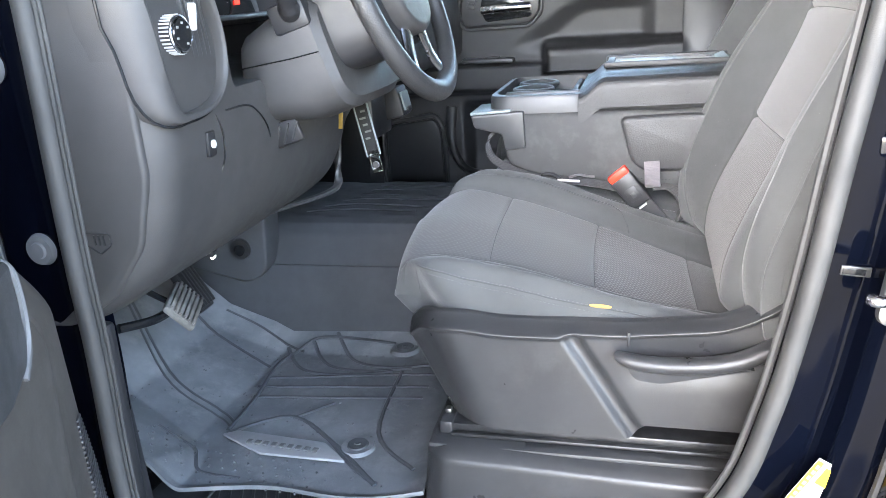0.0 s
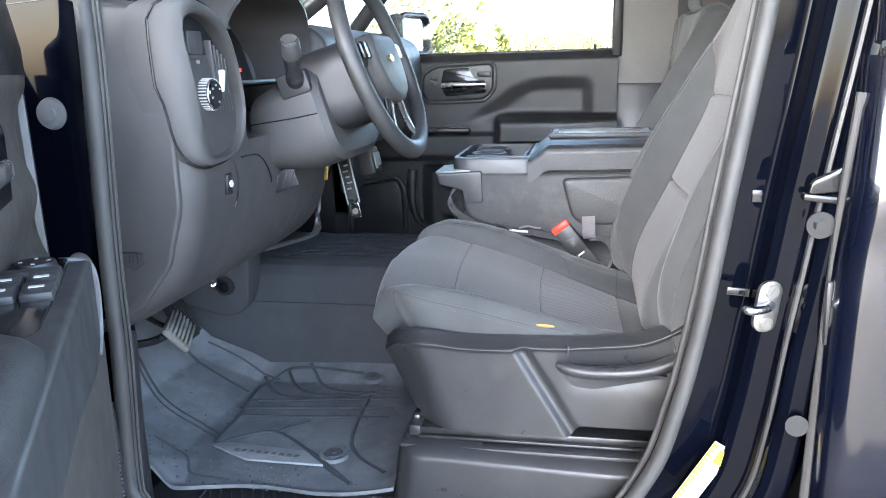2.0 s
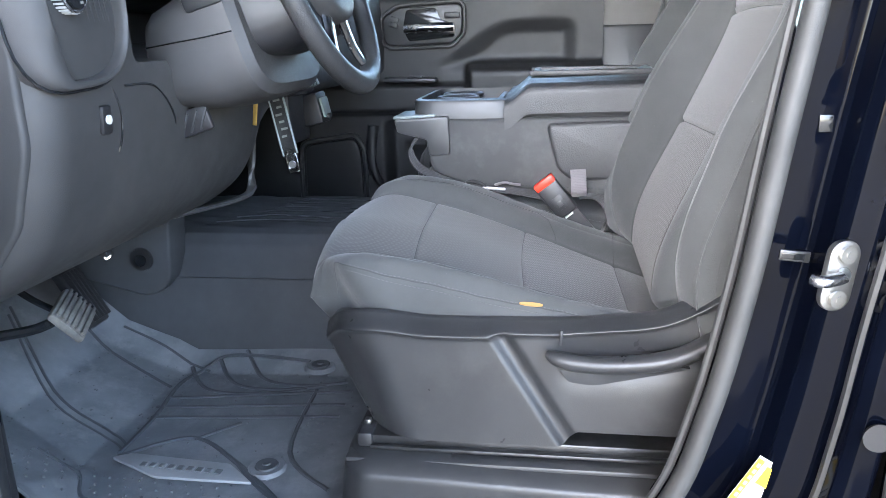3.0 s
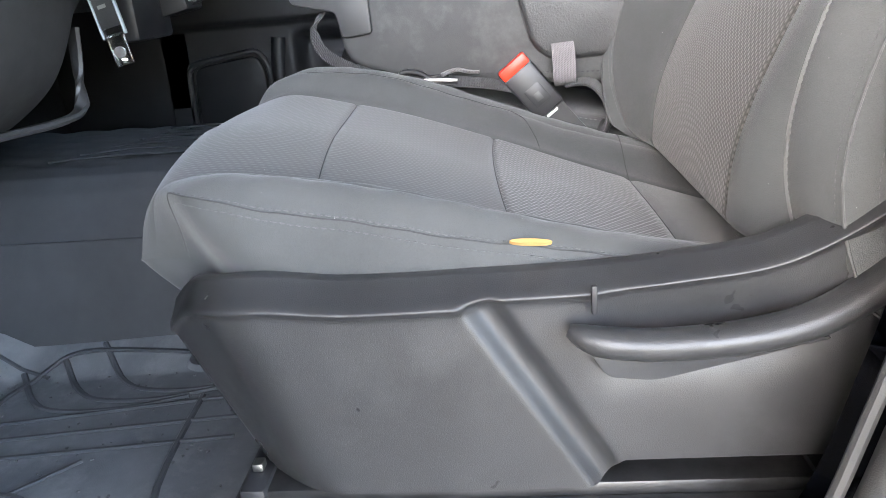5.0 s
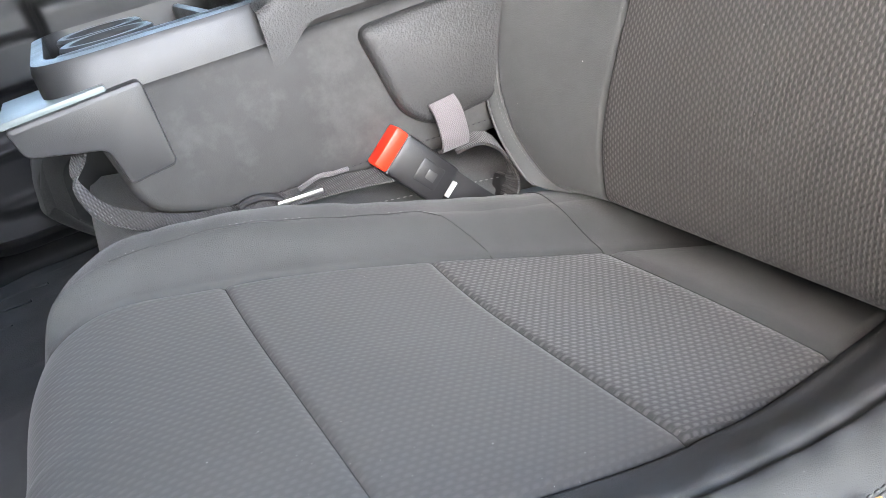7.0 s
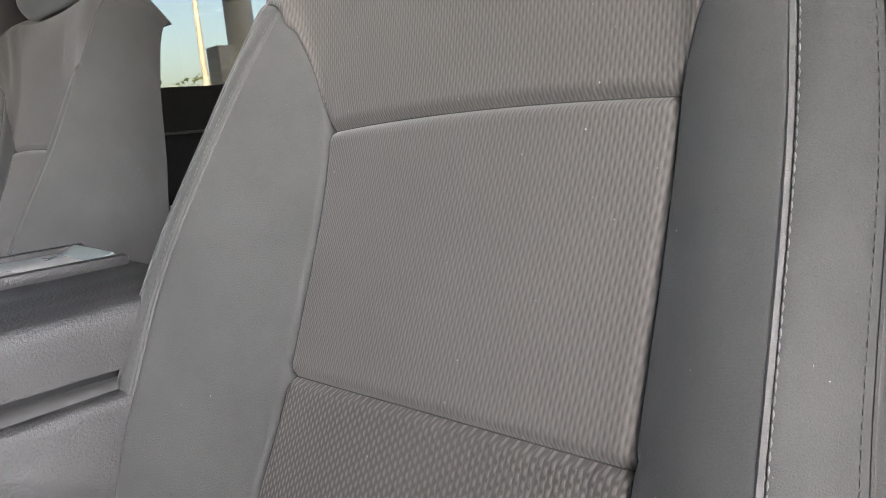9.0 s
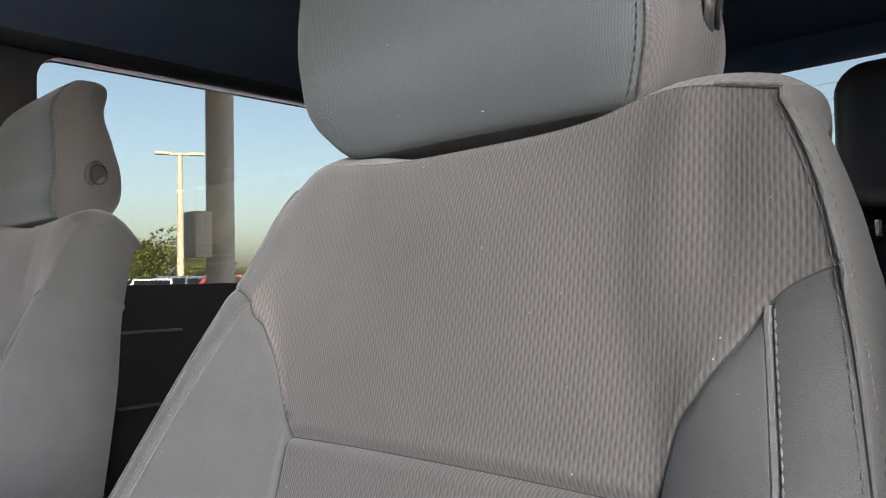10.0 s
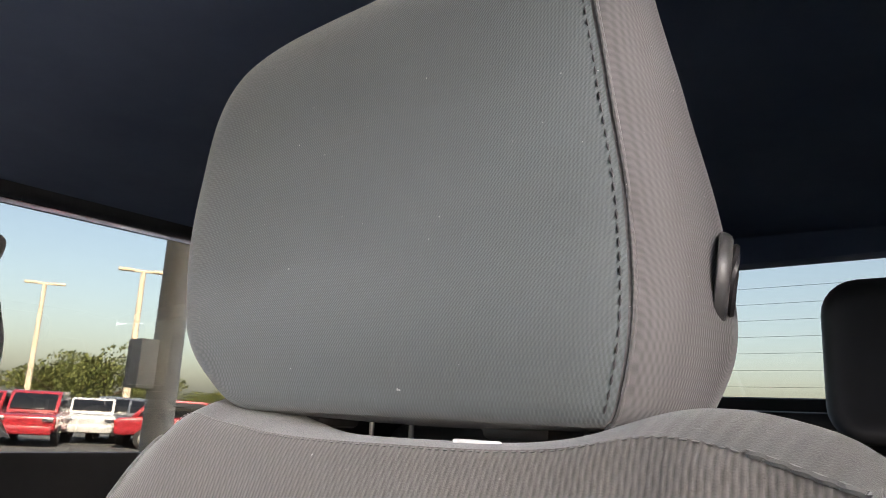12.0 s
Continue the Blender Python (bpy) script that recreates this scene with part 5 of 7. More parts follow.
def steering():
    col = thing("steering_column", (-0.25, YC, 0.5), "charcoal plastic steering column shroud with a stalk", "steering column")

    def ring(x, cz, hy, hz, tilt=0.10, n=40, e=4.6):
        out = []
        for k in range(n):
            a = 2 * math.pi * k / n
            c, s = math.cos(a), math.sin(a)
            r = (abs(c) ** e + abs(s) ** e) ** (-1 / e)
            out.append(Vector((x + tilt * s * r * hz, YC + hy * c * r, cz + hz * s * r)))
        return out

    def loft(rings):
        bm = bmesh.new()
        R_ = [[bm.verts.new(p) for p in q] for q in rings]
        for A, B in zip(R_, R_[1:]):
            for k in range(len(A)):
                bm.faces.new((A[k], B[k], B[(k + 1) % len(A)], A[(k + 1) % len(A)]))
        bm.faces.new(R_[0])
        bm.faces.new(R_[-1][::-1])
        bmesh.ops.recalc_face_normals(bm, faces=bm.faces)
        return bm
    part("column_bezel", loft([ring(-0.330, 0.528, 0.154, 0.070, 0), ring(-0.323, 0.528, 0.160, 0.076, 0), ring(-0.285, 0.535, 0.162, 0.086, -0.1), ring(-0.235, 0.546, 0.162, 0.094, -0.2), ring(-0.190, 0.562, 0.158, 0.092, -0.3), ring(-0.178, 0.566, 0.146, 0.080, -0.3)]), TRIM_SOFT, col)
    part("upper_shroud", loft([ring(-0.22, 0.598, 0.128, 0.078, -0.3), ring(-0.15, 0.618, 0.126, 0.080, -0.3), ring(-0.115, 0.630, 0.116, 0.072, -0.3), ring(-0.106, 0.632, 0.098, 0.058, -0.3)]), TRIM_BLACK, col)
    bm = bmesh.new()
    tube(bm, [(-0.326, YC - 0.1605, 0.545), (-0.285, YC - 0.1632, 0.551), (-0.235, YC - 0.1632, 0.558), (-0.192, YC - 0.1590, 0.566)], 0.0012, 5)
    part("shroud_joint", bm, GLOSS_BLACK, col)
    # gaiter plate and stalk
    yb = YC - 0.150
    part("stalk_plate", rbox((-0.236, yb + 0.002, 0.620), (0.062, 0.034, 0.046), 0.008, (0, -16, 6)), TRIM_BLACK, col)
    bm = bmesh.new()
    tube(bm, smooth_path([(-0.230, yb - 0.01, 0.626), (-0.225, yb - 0.028, 0.638), (-0.219, yb - 0.048, 0.658), (-0.214, yb - 0.060, 0.674)], 6), [0.017] * 6 + [0.0135] * 6 + [0.015] * 7, 14)
    stalk = part("stalk", bm, TRIM_BLACK, col, "black indicator stalk with a knurled end")
    bm = bmesh.new()
    disc(bm, (-0.212, yb - 0.068, 0.684), (0.15, -0.6, 0.80), 0.0185, 0.034, 0.017, 28, 0.002)
    part("stalk_end", bm, TRIM, stalk)
    bm = bmesh.new()
    disc(bm, (-0.2095, yb - 0.0792, 0.6988), (0.15, -0.6, 0.80), 0.0150, 0.003, 0.0138, 28)
    part("stalk_cap", bm, TRIM_SOFT, stalk)
    bm = bmesh.new()
    tube(bm, smooth_path([(-0.150, YC - 0.1, 0.668), (-0.147, YC - 0.112, 0.64), (-0.146, YC - 0.108, 0.604)], 6), 0.0014, 5)
    cord = part("tilt_cord", bm, DARK_STITCH, col)
    bm = bmesh.new()
    disc(bm, (-0.146, YC - 0.110, 0.600), (0, 0, 1), 0.0035, 0.007, 0.002, 12)
    part("cord_bead", bm, FOAM, cord)

    wheel = thing("steering_wheel", (-0.11, YC, 0.655), "dark grey rubber-covered three-spoke steering wheel", "steering wheel")
    tilt = radians(20)
    M = Matrix.Translation((-0.108, YC, 0.656)) @ Matrix.Rotation(-tilt, 4, 'Y')
    # wheel plane: local y across, local z up, local x towards the driver

    def put(bm):
        bmesh.ops.transform(bm, matrix=M, verts=bm.verts)
        return bm
    bm = bmesh.new()
    rim = [(0.0, 0.188 * math.cos(a * math.pi / 36), 0.186 * math.sin(a * math.pi / 36)) for a in range(72)]
    tube(bm, rim, [0.0165 + 0.0025 * math.exp(-((abs((a % 72) - 36) - 18) / 7.0) ** 2) for a in range(72)], 16, True, up=(1, 0, 0))
    part("rim", put(bm), PAD, wheel, "grained dark rubber rim")
    out = rounded_poly([(-0.085, 0.055), (0.085, 0.055), (0.098, 0.0), (0.070, -0.070), (0.0, -0.092), (-0.070, -0.070), (-0.098, 0.0)], 0.035)
    bm = prism(out, 'yz', -0.030, 0.052, 0.014, 4)
    hub = part("hub_pad", put(bm), TRIM_SOFT, wheel, "charcoal horn pad")
    bm = prism(rounded_poly([(-0.018, 0.0), (-0.008, 0.007), (0.008, 0.007), (0.018, 0.0), (0.008, -0.007), (-0.008, -0.007)], 0.002), 'yz', 0.0222, 0.003, 0.001)
    part("badge", put(bm), GOLD, hub, "small gold badge")
    for s in (-1, 1):
        bm = bmesh.new()
        tube(bm, smooth_path([(-0.006, s * 0.075, 0.012), (-0.010, s * 0.125, 0.022), (-0.004, s * 0.182, 0.026)], 6), [0.026 - 0.0004 * k for k in range(13)], 12, flat=0.45, up=(1, 0, 0))
        spoke = part("spoke", put(bm), TRIM_BLACK, wheel)
        bm = box(bmesh.new(), (0.010, s * 0.120, 0.020), (0.010, 0.046, 0.034), 0.006)
        part("spoke_switch", put(bm), GLOSS_BLACK, spoke)
        bm = bmesh.new()
        tube(bm, smooth_path([(-0.004, s * 0.038, -0.075), (-0.008, s * 0.058, -0.125), (-0.002, s * 0.078, -0.168)], 6), [0.020 - 0.0005 * k for k in range(13)], 10, flat=0.4, up=(1, 0, 0))
        part("lower_spoke", put(bm), CHROME, wheel, "satin silver lower spoke")


steering()


# ---- centre seat folded down as a console ----
def console():
    mid = thing("centre_seat_cushion", (0.2, 0.72, -0.14), "dark grey cloth middle seat cushion under the console", "seat cushion")
    u, w = np.meshgrid(np.linspace(0, 1, 60), np.linspace(-1, 1, 50), indexing='ij')
    x = -0.070 + 0.50 * u
    aw = np.abs(w)
    y = 0.712 + np.sign(w) * np.where(aw < 0.8, aw / 0.8 * 0.175, 0.175 + 0.006 * np.sin((aw - 0.8) / 0.2 * 1.5))
    z = 0.268 - 0.10 * u - 0.016 * ss(0.6, 0.85, aw) - 0.9 * np.clip(aw - 0.8, 0, 1) - 0.13 * (1 - ss(0, 0.13, u)) ** 2 - groove((u - 0.10) * 0.5, 0.004, 0.004)
    x = x + 0.02 * (1 - ss(0, 0.06, u)) * 1.0
    sheet("cushion_cloth", np.stack([x, y, z], -1), BOLSTER, mid)
    part("cushion_base", rbox((0.19, 0.712, 0.0), (0.44, 0.32, 0.24), 0.03), TRIM_BLACK, mid)
    stitches("stitching", [(0.02 + k * 0.02, 0.5345, 0.2505 - k * 0.004) for k in range(19)], mid, STITCH, 0.004, 0.003, 0.0007)

    root = thing("centre_console", (0.2, 0.70, 0.25), "charcoal fold-down centre console with cup holders and armrest", "console")
    # cloth-covered side: body
    prof = rounded_poly([(0.000, 0.392), (0.46, 0.392), (0.46, 0.236), (0.33, 0.236), (0.09, 0.258), (0.02, 0.286)], 0.02)
    part("console_body", prism(prof, 'xz', 0.528, 0.345, 0.010, 3), CONSOLE_CLOTH, root, "scuffed dark cloth console side")
    stitches("stitching", [(0.06 + k * 0.02, 0.5268, 0.2655 - 0.0011 * k * 0.9) for k in range(20)], root, DARK_STITCH, 0.0042, 0.0026, 0.0008)
    # tray with walls and wells
    tray = part("tray_base", rbox((0.090, 0.700, 0.390), (0.215, 0.330, 0.012), 0.004), TRIM, root, "charcoal plastic cup holder tray")
    wall = rounded_poly([(-0.018, 0.534), (0.196, 0.534), (0.196, 0.868), (-0.018, 0.868)], 0.045, 6)
    inner = rounded_poly([(-0.004, 0.548), (0.185, 0.548), (0.185, 0.854), (-0.004, 0.854)], 0.036, 6)
    bm = bmesh.new()
    rings = []
    for pts, zz in ((wall, 0.380), (wall, 0.420), (wall, 0.4265), (inner, 0.4285), (inner, 0.392)):
        q = 0.0025 if zz == 0.4265 else 0.0
        rings.append([bm.verts.new((a + (0.09 - a) * q * 8, b + (0.70 - b) * q * 8, zz)) for a, b in pts])
    for A, B in zip(rings, rings[1:]):
        for k in range(len(A)):
            bm.faces.new((A[k], A[(k + 1) % len(A)], B[(k + 1) % len(A)], B[k]))
    part("tray_rim", bm, TRIM, tray)
    part("tray_divider", rbox((0.093, 0.640, 0.411), (0.180, 0.014, 0.022), 0.004), TRIM, tray)
    part("tray_divider", rbox((0.150, 0.745, 0.411), (0.012, 0.205, 0.020), 0.004), TRIM, tray)
    for cx, cy in ((0.055, 0.700), (0.055, 0.800)):
        bm = bmesh.new()
        tube(bm, [(cx + 0.042 * math.cos(a * math.pi / 16), cy + 0.042 * math.sin(a * math.pi / 16), 0.418) for a in range(32)], 0.0055, 8, True)
        part("cup_ring", bm, TRIM, tray)
        bm = bmesh.new()
        disc(bm, (cx, cy, 0.400), (0, 0, 1), 0.037, 0.014, sides=28)
        part("cup_well", bm, GLOSS_BLACK, tray)
        for a in range(3):
            t = radians(30 + a * 120)
            part("cup_grip", rbox((cx + 0.034 * math.cos(t), cy + 0.034 * math.sin(t), 0.412), (0.014, 0.016, 0.010), 0.003, (0, 0, math.degrees(t))), TRIM_BLACK, tray)
    bm = bmesh.new()
    disc(bm, (0.075, 0.70, 0.410), (0.3, 0.2, 1), 0.012, 0.004, sides=20)
    part("coin", bm, CHROME, tray)
    # armrest lid, padded, with a front slot
    u, w = np.meshgrid(np.linspace(0, 1, 50), np.linspace(-1, 1, 50), indexing='ij')
    x = 0.168 + 0.305 * u
    aw = np.abs(w)
    y = 0.700 + np.sign(w) * np.where(aw < 0.8, aw / 0.8 * 0.160, 0.160 + 0.014 * np.sin(np.clip((aw - 0.8) / 0.1, 0, 1) * 1.5708))
    z = 0.462 + 0.004 * u - 0.006 * ss(0.62, 0.8, aw) - 0.012 * (1 - np.cos(np.clip((aw - 0.8) / 0.1, 0, 1) * 1.5708)) - 0.45 * np.clip(aw - 0.9, 0, 1)
    z = z - 0.030 * (1 - ss(0.0, 0.17, u)) - 0.004 * groove((aw - 0.83) * 0.2, 0.004, 1.0)
    lid = sheet("armrest_lid", np.stack([x, y, z], -1), PAD, root, "padded dark vinyl armrest lid")
    part("lid_core", rbox((0.330, 0.700, 0.412), (0.280, 0.316, 0.050), 0.008), TRIM_BLACK, lid)
    # pale silver colour gives the slot floor its bright reflection
    part("lid_slot", rbox((0.340, 0.700, 0.4690), (0.236, 0.110, 0.006), 0.002), SILVER, lid, "silver strip in the lid, coloured pale for its bright reflection")
    part("lid_slot_edge", rbox((0.340, 0.641, 0.4700), (0.256, 0.012, 0.012), 0.004), PAD, lid)
    part("lid_slot_edge", rbox((0.340, 0.760, 0.4710), (0.256, 0.012, 0.014), 0.004), PAD, lid)
    # teal here stands for sky reflected at the slot's end
    part("lid_slot_end", rbox((0.447, 0.700, 0.4710), (0.026, 0.108, 0.008), 0.003, (0, -20, 0)), TEAL_PLASTIC_SKY, lid)
    part("lid_slot_end", rbox((0.226, 0.700, 0.4700), (0.016, 0.108, 0.012), 0.003), PAD, lid)
    stitches("stitching", [(0.20 + k * 0.0135, 0.5345, 0.4435 + 0.0002 * k) for k in range(20)], lid, STITCH, 0.0036, 0.0024, 0.0006)
    # vinyl pad on the side below the lid
    pad_ = rounded_poly([(0.248, 0.381), (0.47, 0.388), (0.47, 0.276), (0.300, 0.268), (0.272, 0.290)], 0.018, 5)
    part("side_pad", prism(pad_, 'xz', 0.516, 0.030, 0.010, 3), PAD, root, "grained black vinyl side pad")
    # front release tab
    tab = part("release_tab", prism(rounded_poly([(-0.052, 0.392), (0.058, 0.398), (0.060, 0.322), (0.018, 0.318), (0.012, 0.352), (-0.046, 0.366)], 0.006), 'xz', 0.519, 0.11, 0.005), TRIM, root)
    # teal top: the sky's reflection put into the colour
    part("tab_top", rbox((-0.012, 0.585, 0.3965), (0.085, 0.12, 0.006), 0.002, (0, -3, 0)), TEAL_PLASTIC_SKY, tab)


console()

# straps, belts and buckle between the seats
strap = thing("cargo_strap", (0.31, 0.512, 0.25), "short grey webbing loop on the console", "strap")
bm = bmesh.new()
ribbon(bm, smooth_path([(0.312, 0.514, 0.292), (0.313, 0.506, 0.280), (0.314, 0.505, 0.255), (0.315, 0.512, 0.243), (0.318, 0.530, 0.236)], 5), (1, 0, 0), 0.030, 0.0035)
part("webbing", bm, WEB_LIGHT, strap)

latch = thing("seat_belt_buckle", (0.25, 0.52, 0.2), "black seat belt buckle with red release button", "seat belt buckle")
A, B = Vector((0.246, 0.520, 0.266)), Vector((0.300, 0.520, 0.198))
d = (B - A).normalized()
rotm = Matrix((d, Vector((0, 1, 0)), d.cross(Vector((0, 1, 0))))).transposed().to_4x4()


def along(c, s, bevel):
    bm = rbox((0, 0, 0), s, bevel)
    bmesh.ops.transform(bm, matrix=Matrix.Translation(A + d * c) @ rotm, verts=bm.verts)
    return bm


body = part("buckle_body", along(0.044, (0.072, 0.026, 0.046), 0.006), TRIM_BLACK, latch)
part("release_button", along(0.002, (0.016, 0.021, 0.044), 0.003), RED, latch, "bright red release button")
part("button_edge", along(0.0105, (0.003, 0.0215, 0.045), 0.001), PLUG, latch)
bm = along(0.050, (0.030, 0.0285, 0.026), 0.003)
part("embossed_panel", bm, TRIM_BLACK, body)
part("embossed_mark", along(0.052, (0.012, 0.0295, 0.010), 0.001), TRIM, body)
part("tail_tag", along(0.082, (0.003, 0.027, 0.018), 0.0005), WHITE, body)
bm = bmesh.new()
ribbon(bm, smooth_path([tuple(A + d * 0.078), tuple(A + d * 0.115 + Vector((0.004, 0, -0.004))), tuple(A + d * 0.16 + Vector((0.02, 0.0, -0.02)))], 5), (0.6, 0, 0.75), 0.040, 0.010)
part("stalk_sleeve", bm, TRIM_BLACK, latch)

belt = thing("lap_belt", (0.1, 0.55, 0.25), "dark webbing lap belt looped beside the console", "seat belt")
bm = bmesh.new()
ribbon(bm, smooth_path([(-0.010, 0.545, 0.352), (-0.022, 0.535, 0.330), (-0.008, 0.528, 0.298), (0.045, 0.520, 0.270), (0.105, 0.518, 0.258), (0.18, 0.520, 0.250), (0.25, 0.522, 0.236), (0.30, 0.526, 0.215)], 6), (0.15, 0.75, 0.55), 0.019, 0.0025)
part("webbing", bm, WEB, belt)
bm = bmesh.new()
tube(bm, [(0.112 + 0.020 * math.cos(a * math.pi / 8), 0.512, 0.260 + 0.009 * math.sin(a * math.pi / 8) - 0.004 * math.cos(a * math.pi / 8)) for a in range(16)], 0.0035, 8, True)
part("slide_ring", bm, TRIM_BLACK, belt)
part("slide_bar", rbox((0.148, 0.511, 0.255), (0.046, 0.006, 0.006), 0.002, (0, 4, 0)), STEEL, belt, "bright steel slide bar")
bm = bmesh.new()
tube(bm, smooth_path([(0.15, 0.512, 0.262), (0.17, 0.508, 0.268), (0.185, 0.512, 0.264), (0.20, 0.515, 0.262)], 4), 0.005, 6, flat=0.5)
part("webbing_fold", bm, WEB_LIGHT, belt)
bm = bmesh.new()
ribbon(bm, smooth_path([(0.318, 0.528, 0.238), (0.345, 0.522, 0.240), (0.365, 0.516, 0.222), (0.372, 0.512, 0.190), (0.36, 0.51, 0.165)], 6), (0.2, 1, 0.3), 0.030, 0.003)
part("webbing_loop", bm, WEB, belt)
anchor = thing("belt_anchor", (0.40, 0.52, 0.10), "bare steel seat belt anchor bracket", "bracket")
part("bracket_plate", rbox((0.392, 0.492, 0.152), (0.075, 0.055, 0.010), 0.004, (14, 12, 0)), STEEL, anchor)
part("bracket_foot", rbox((0.41, 0.525, 0.06), (0.03, 0.02, 0.18), 0.004), DARK_STEEL, anchor)
part("slide_handle", rbox((0.36, 0.535, 0.150), (0.012, 0.03, 0.07), 0.004, (0, 25, 0)), TRIM_BLACK, anchor)

# ---- keys and controls under the dashboard ----
keys = thing("key_tag", (-0.21, 0.345, 0.42), "long clear plastic dealer tag hanging with a key", "key tag")
T0, T1 = Vector((-0.236, 0.352, 0.490)), Vector((-0.205, 0.339, 0.352))
ax = (T1 - T0).normalized()
side_ = ax.cross(Vector((0, 1, 0))).normalized()
tm = Matrix((side_, Vector((0, 1, 0)).cross(side_).cross(side_) * -1, ax)).transposed()
tm = Matrix((side_, ax.cross(side_), ax)).transposed().to_4x4()


def hang(s, f, size, bevel, dy=0.0):
    bm = rbox((0, 0, 0), size, bevel)
    bmesh.ops.transform(bm, matrix=Matrix.Translation(T0 + ax * f + side_ * s + Vector((0, dy, 0))) @ tm, verts=bm.verts)
    return bm


tag = part("tag_sleeve", hang(0, 0.075, (0.030, 0.004, 0.135), 0.002), CLEAR_PLASTIC, keys)
part("tag_paper", hang(0, 0.072, (0.024, 0.0012, 0.120), 0), TRIM_BLACK, tag)
for s in (-0.0135, 0.0135):
    part("tag_edge", hang(s, 0.075, (0.003, 0.005, 0.135), 0.001), TEAL_PLASTIC_SKY, tag)
for k in range(7):
    part("tag_print", hang(0.002 * (k % 3 - 1), 0.030 + k * 0.013, (0.010 + 0.003 * (k % 2), 0.0004, 0.004), 0, -0.0014), PRINT, tag)
part("tag_end", hang(0, 0.157, (0.022, 0.003, 0.036), 0.002), CLEAR_PLASTIC, keys)
bm = bmesh.new()
disc(bm, T0 + ax * 0.160 + Vector((0, -0.003, 0)), (0, 1, 0), 0.0065, 0.004, sides=20)
part("tag_rivet", bm, STEEL, keys)
part("key_blade", rbox((-0.262, 0.335, 0.435), (0.008, 0.003, 0.060), 0.001, (0, 8, 0)), GOLD, keys)
part("key_head", rbox((-0.255, 0.337, 0.478), (0.020, 0.006, 0.034), 0.003, (0, 14, 0)), STEEL, keys)
bm = bmesh.new()
tube(bm, [(-0.245 + 0.014 * math.cos(a * math.pi / 10), 0.343, 0.500 + 0.014 * math.sin(a * math.pi / 10)) for a in range(20)], 0.0012, 6, True)
part("key_ring", bm, STEEL, keys)
part("ignition_barrel", rbox((-0.262, 0.350, 0.510), (0.04, 0.03, 0.03), 0.008), TRIM_BLACK, keys)

lever_ = thing("hood_release", (-0.36, 0.15, 0.36), "black release handle under the steering column", "handle")
part("handle_grip", rbox((-0.345, 0.150, 0.352), (0.012, 0.022, 0.055), 0.004, (0, 14, 0)), PLUG, lever_)
part("handle_bracket", rbox((-0.335, 0.175, 0.415), (0.05, 0.06, 0.02), 0.006, (0, 10, 0)), TRIM_BLACK, lever_)

bank = thing("switch_bank", (-0.28, 0.66, 0.43), "row of grey-green switches above a boxy controller", "switch panel")
part("bank_frame", rbox((-0.292, 0.655, 0.452), (0.030, 0.130, 0.030), 0.005), TRIM_BLACK, bank)
for k in range(5):
    part("switch_key", rbox((-0.272, 0.607 + k * 0.0235, 0.458), (0.020, 0.019, 0.018), 0.003, (0, -25, 0)), TEAL_PLASTIC_SKY, bank)
ctrl = part("controller_body", rbox((-0.282, 0.722, 0.398), (0.050, 0.070, 0.070), 0.006, (0, -12, 0)), TRIM_BLACK, bank, "black boxy brake controller")
part("controller_face", rbox((-0.256, 0.722, 0.402), (0.008, 0.050, 0.044), 0.003, (0, -12, 0)), TEAL_PLASTIC_SKY, ctrl)
part("controller_slider", rbox((-0.250, 0.722, 0.382), (0.012, 0.026, 0.010), 0.002, (0, -12, 0)), TRIM_BLACK, ctrl)
part("bank_lower", rbox((-0.31, 0.66, 0.385), (0.03, 0.13, 0.11), 0.008), TRIM_BLACK, bank)


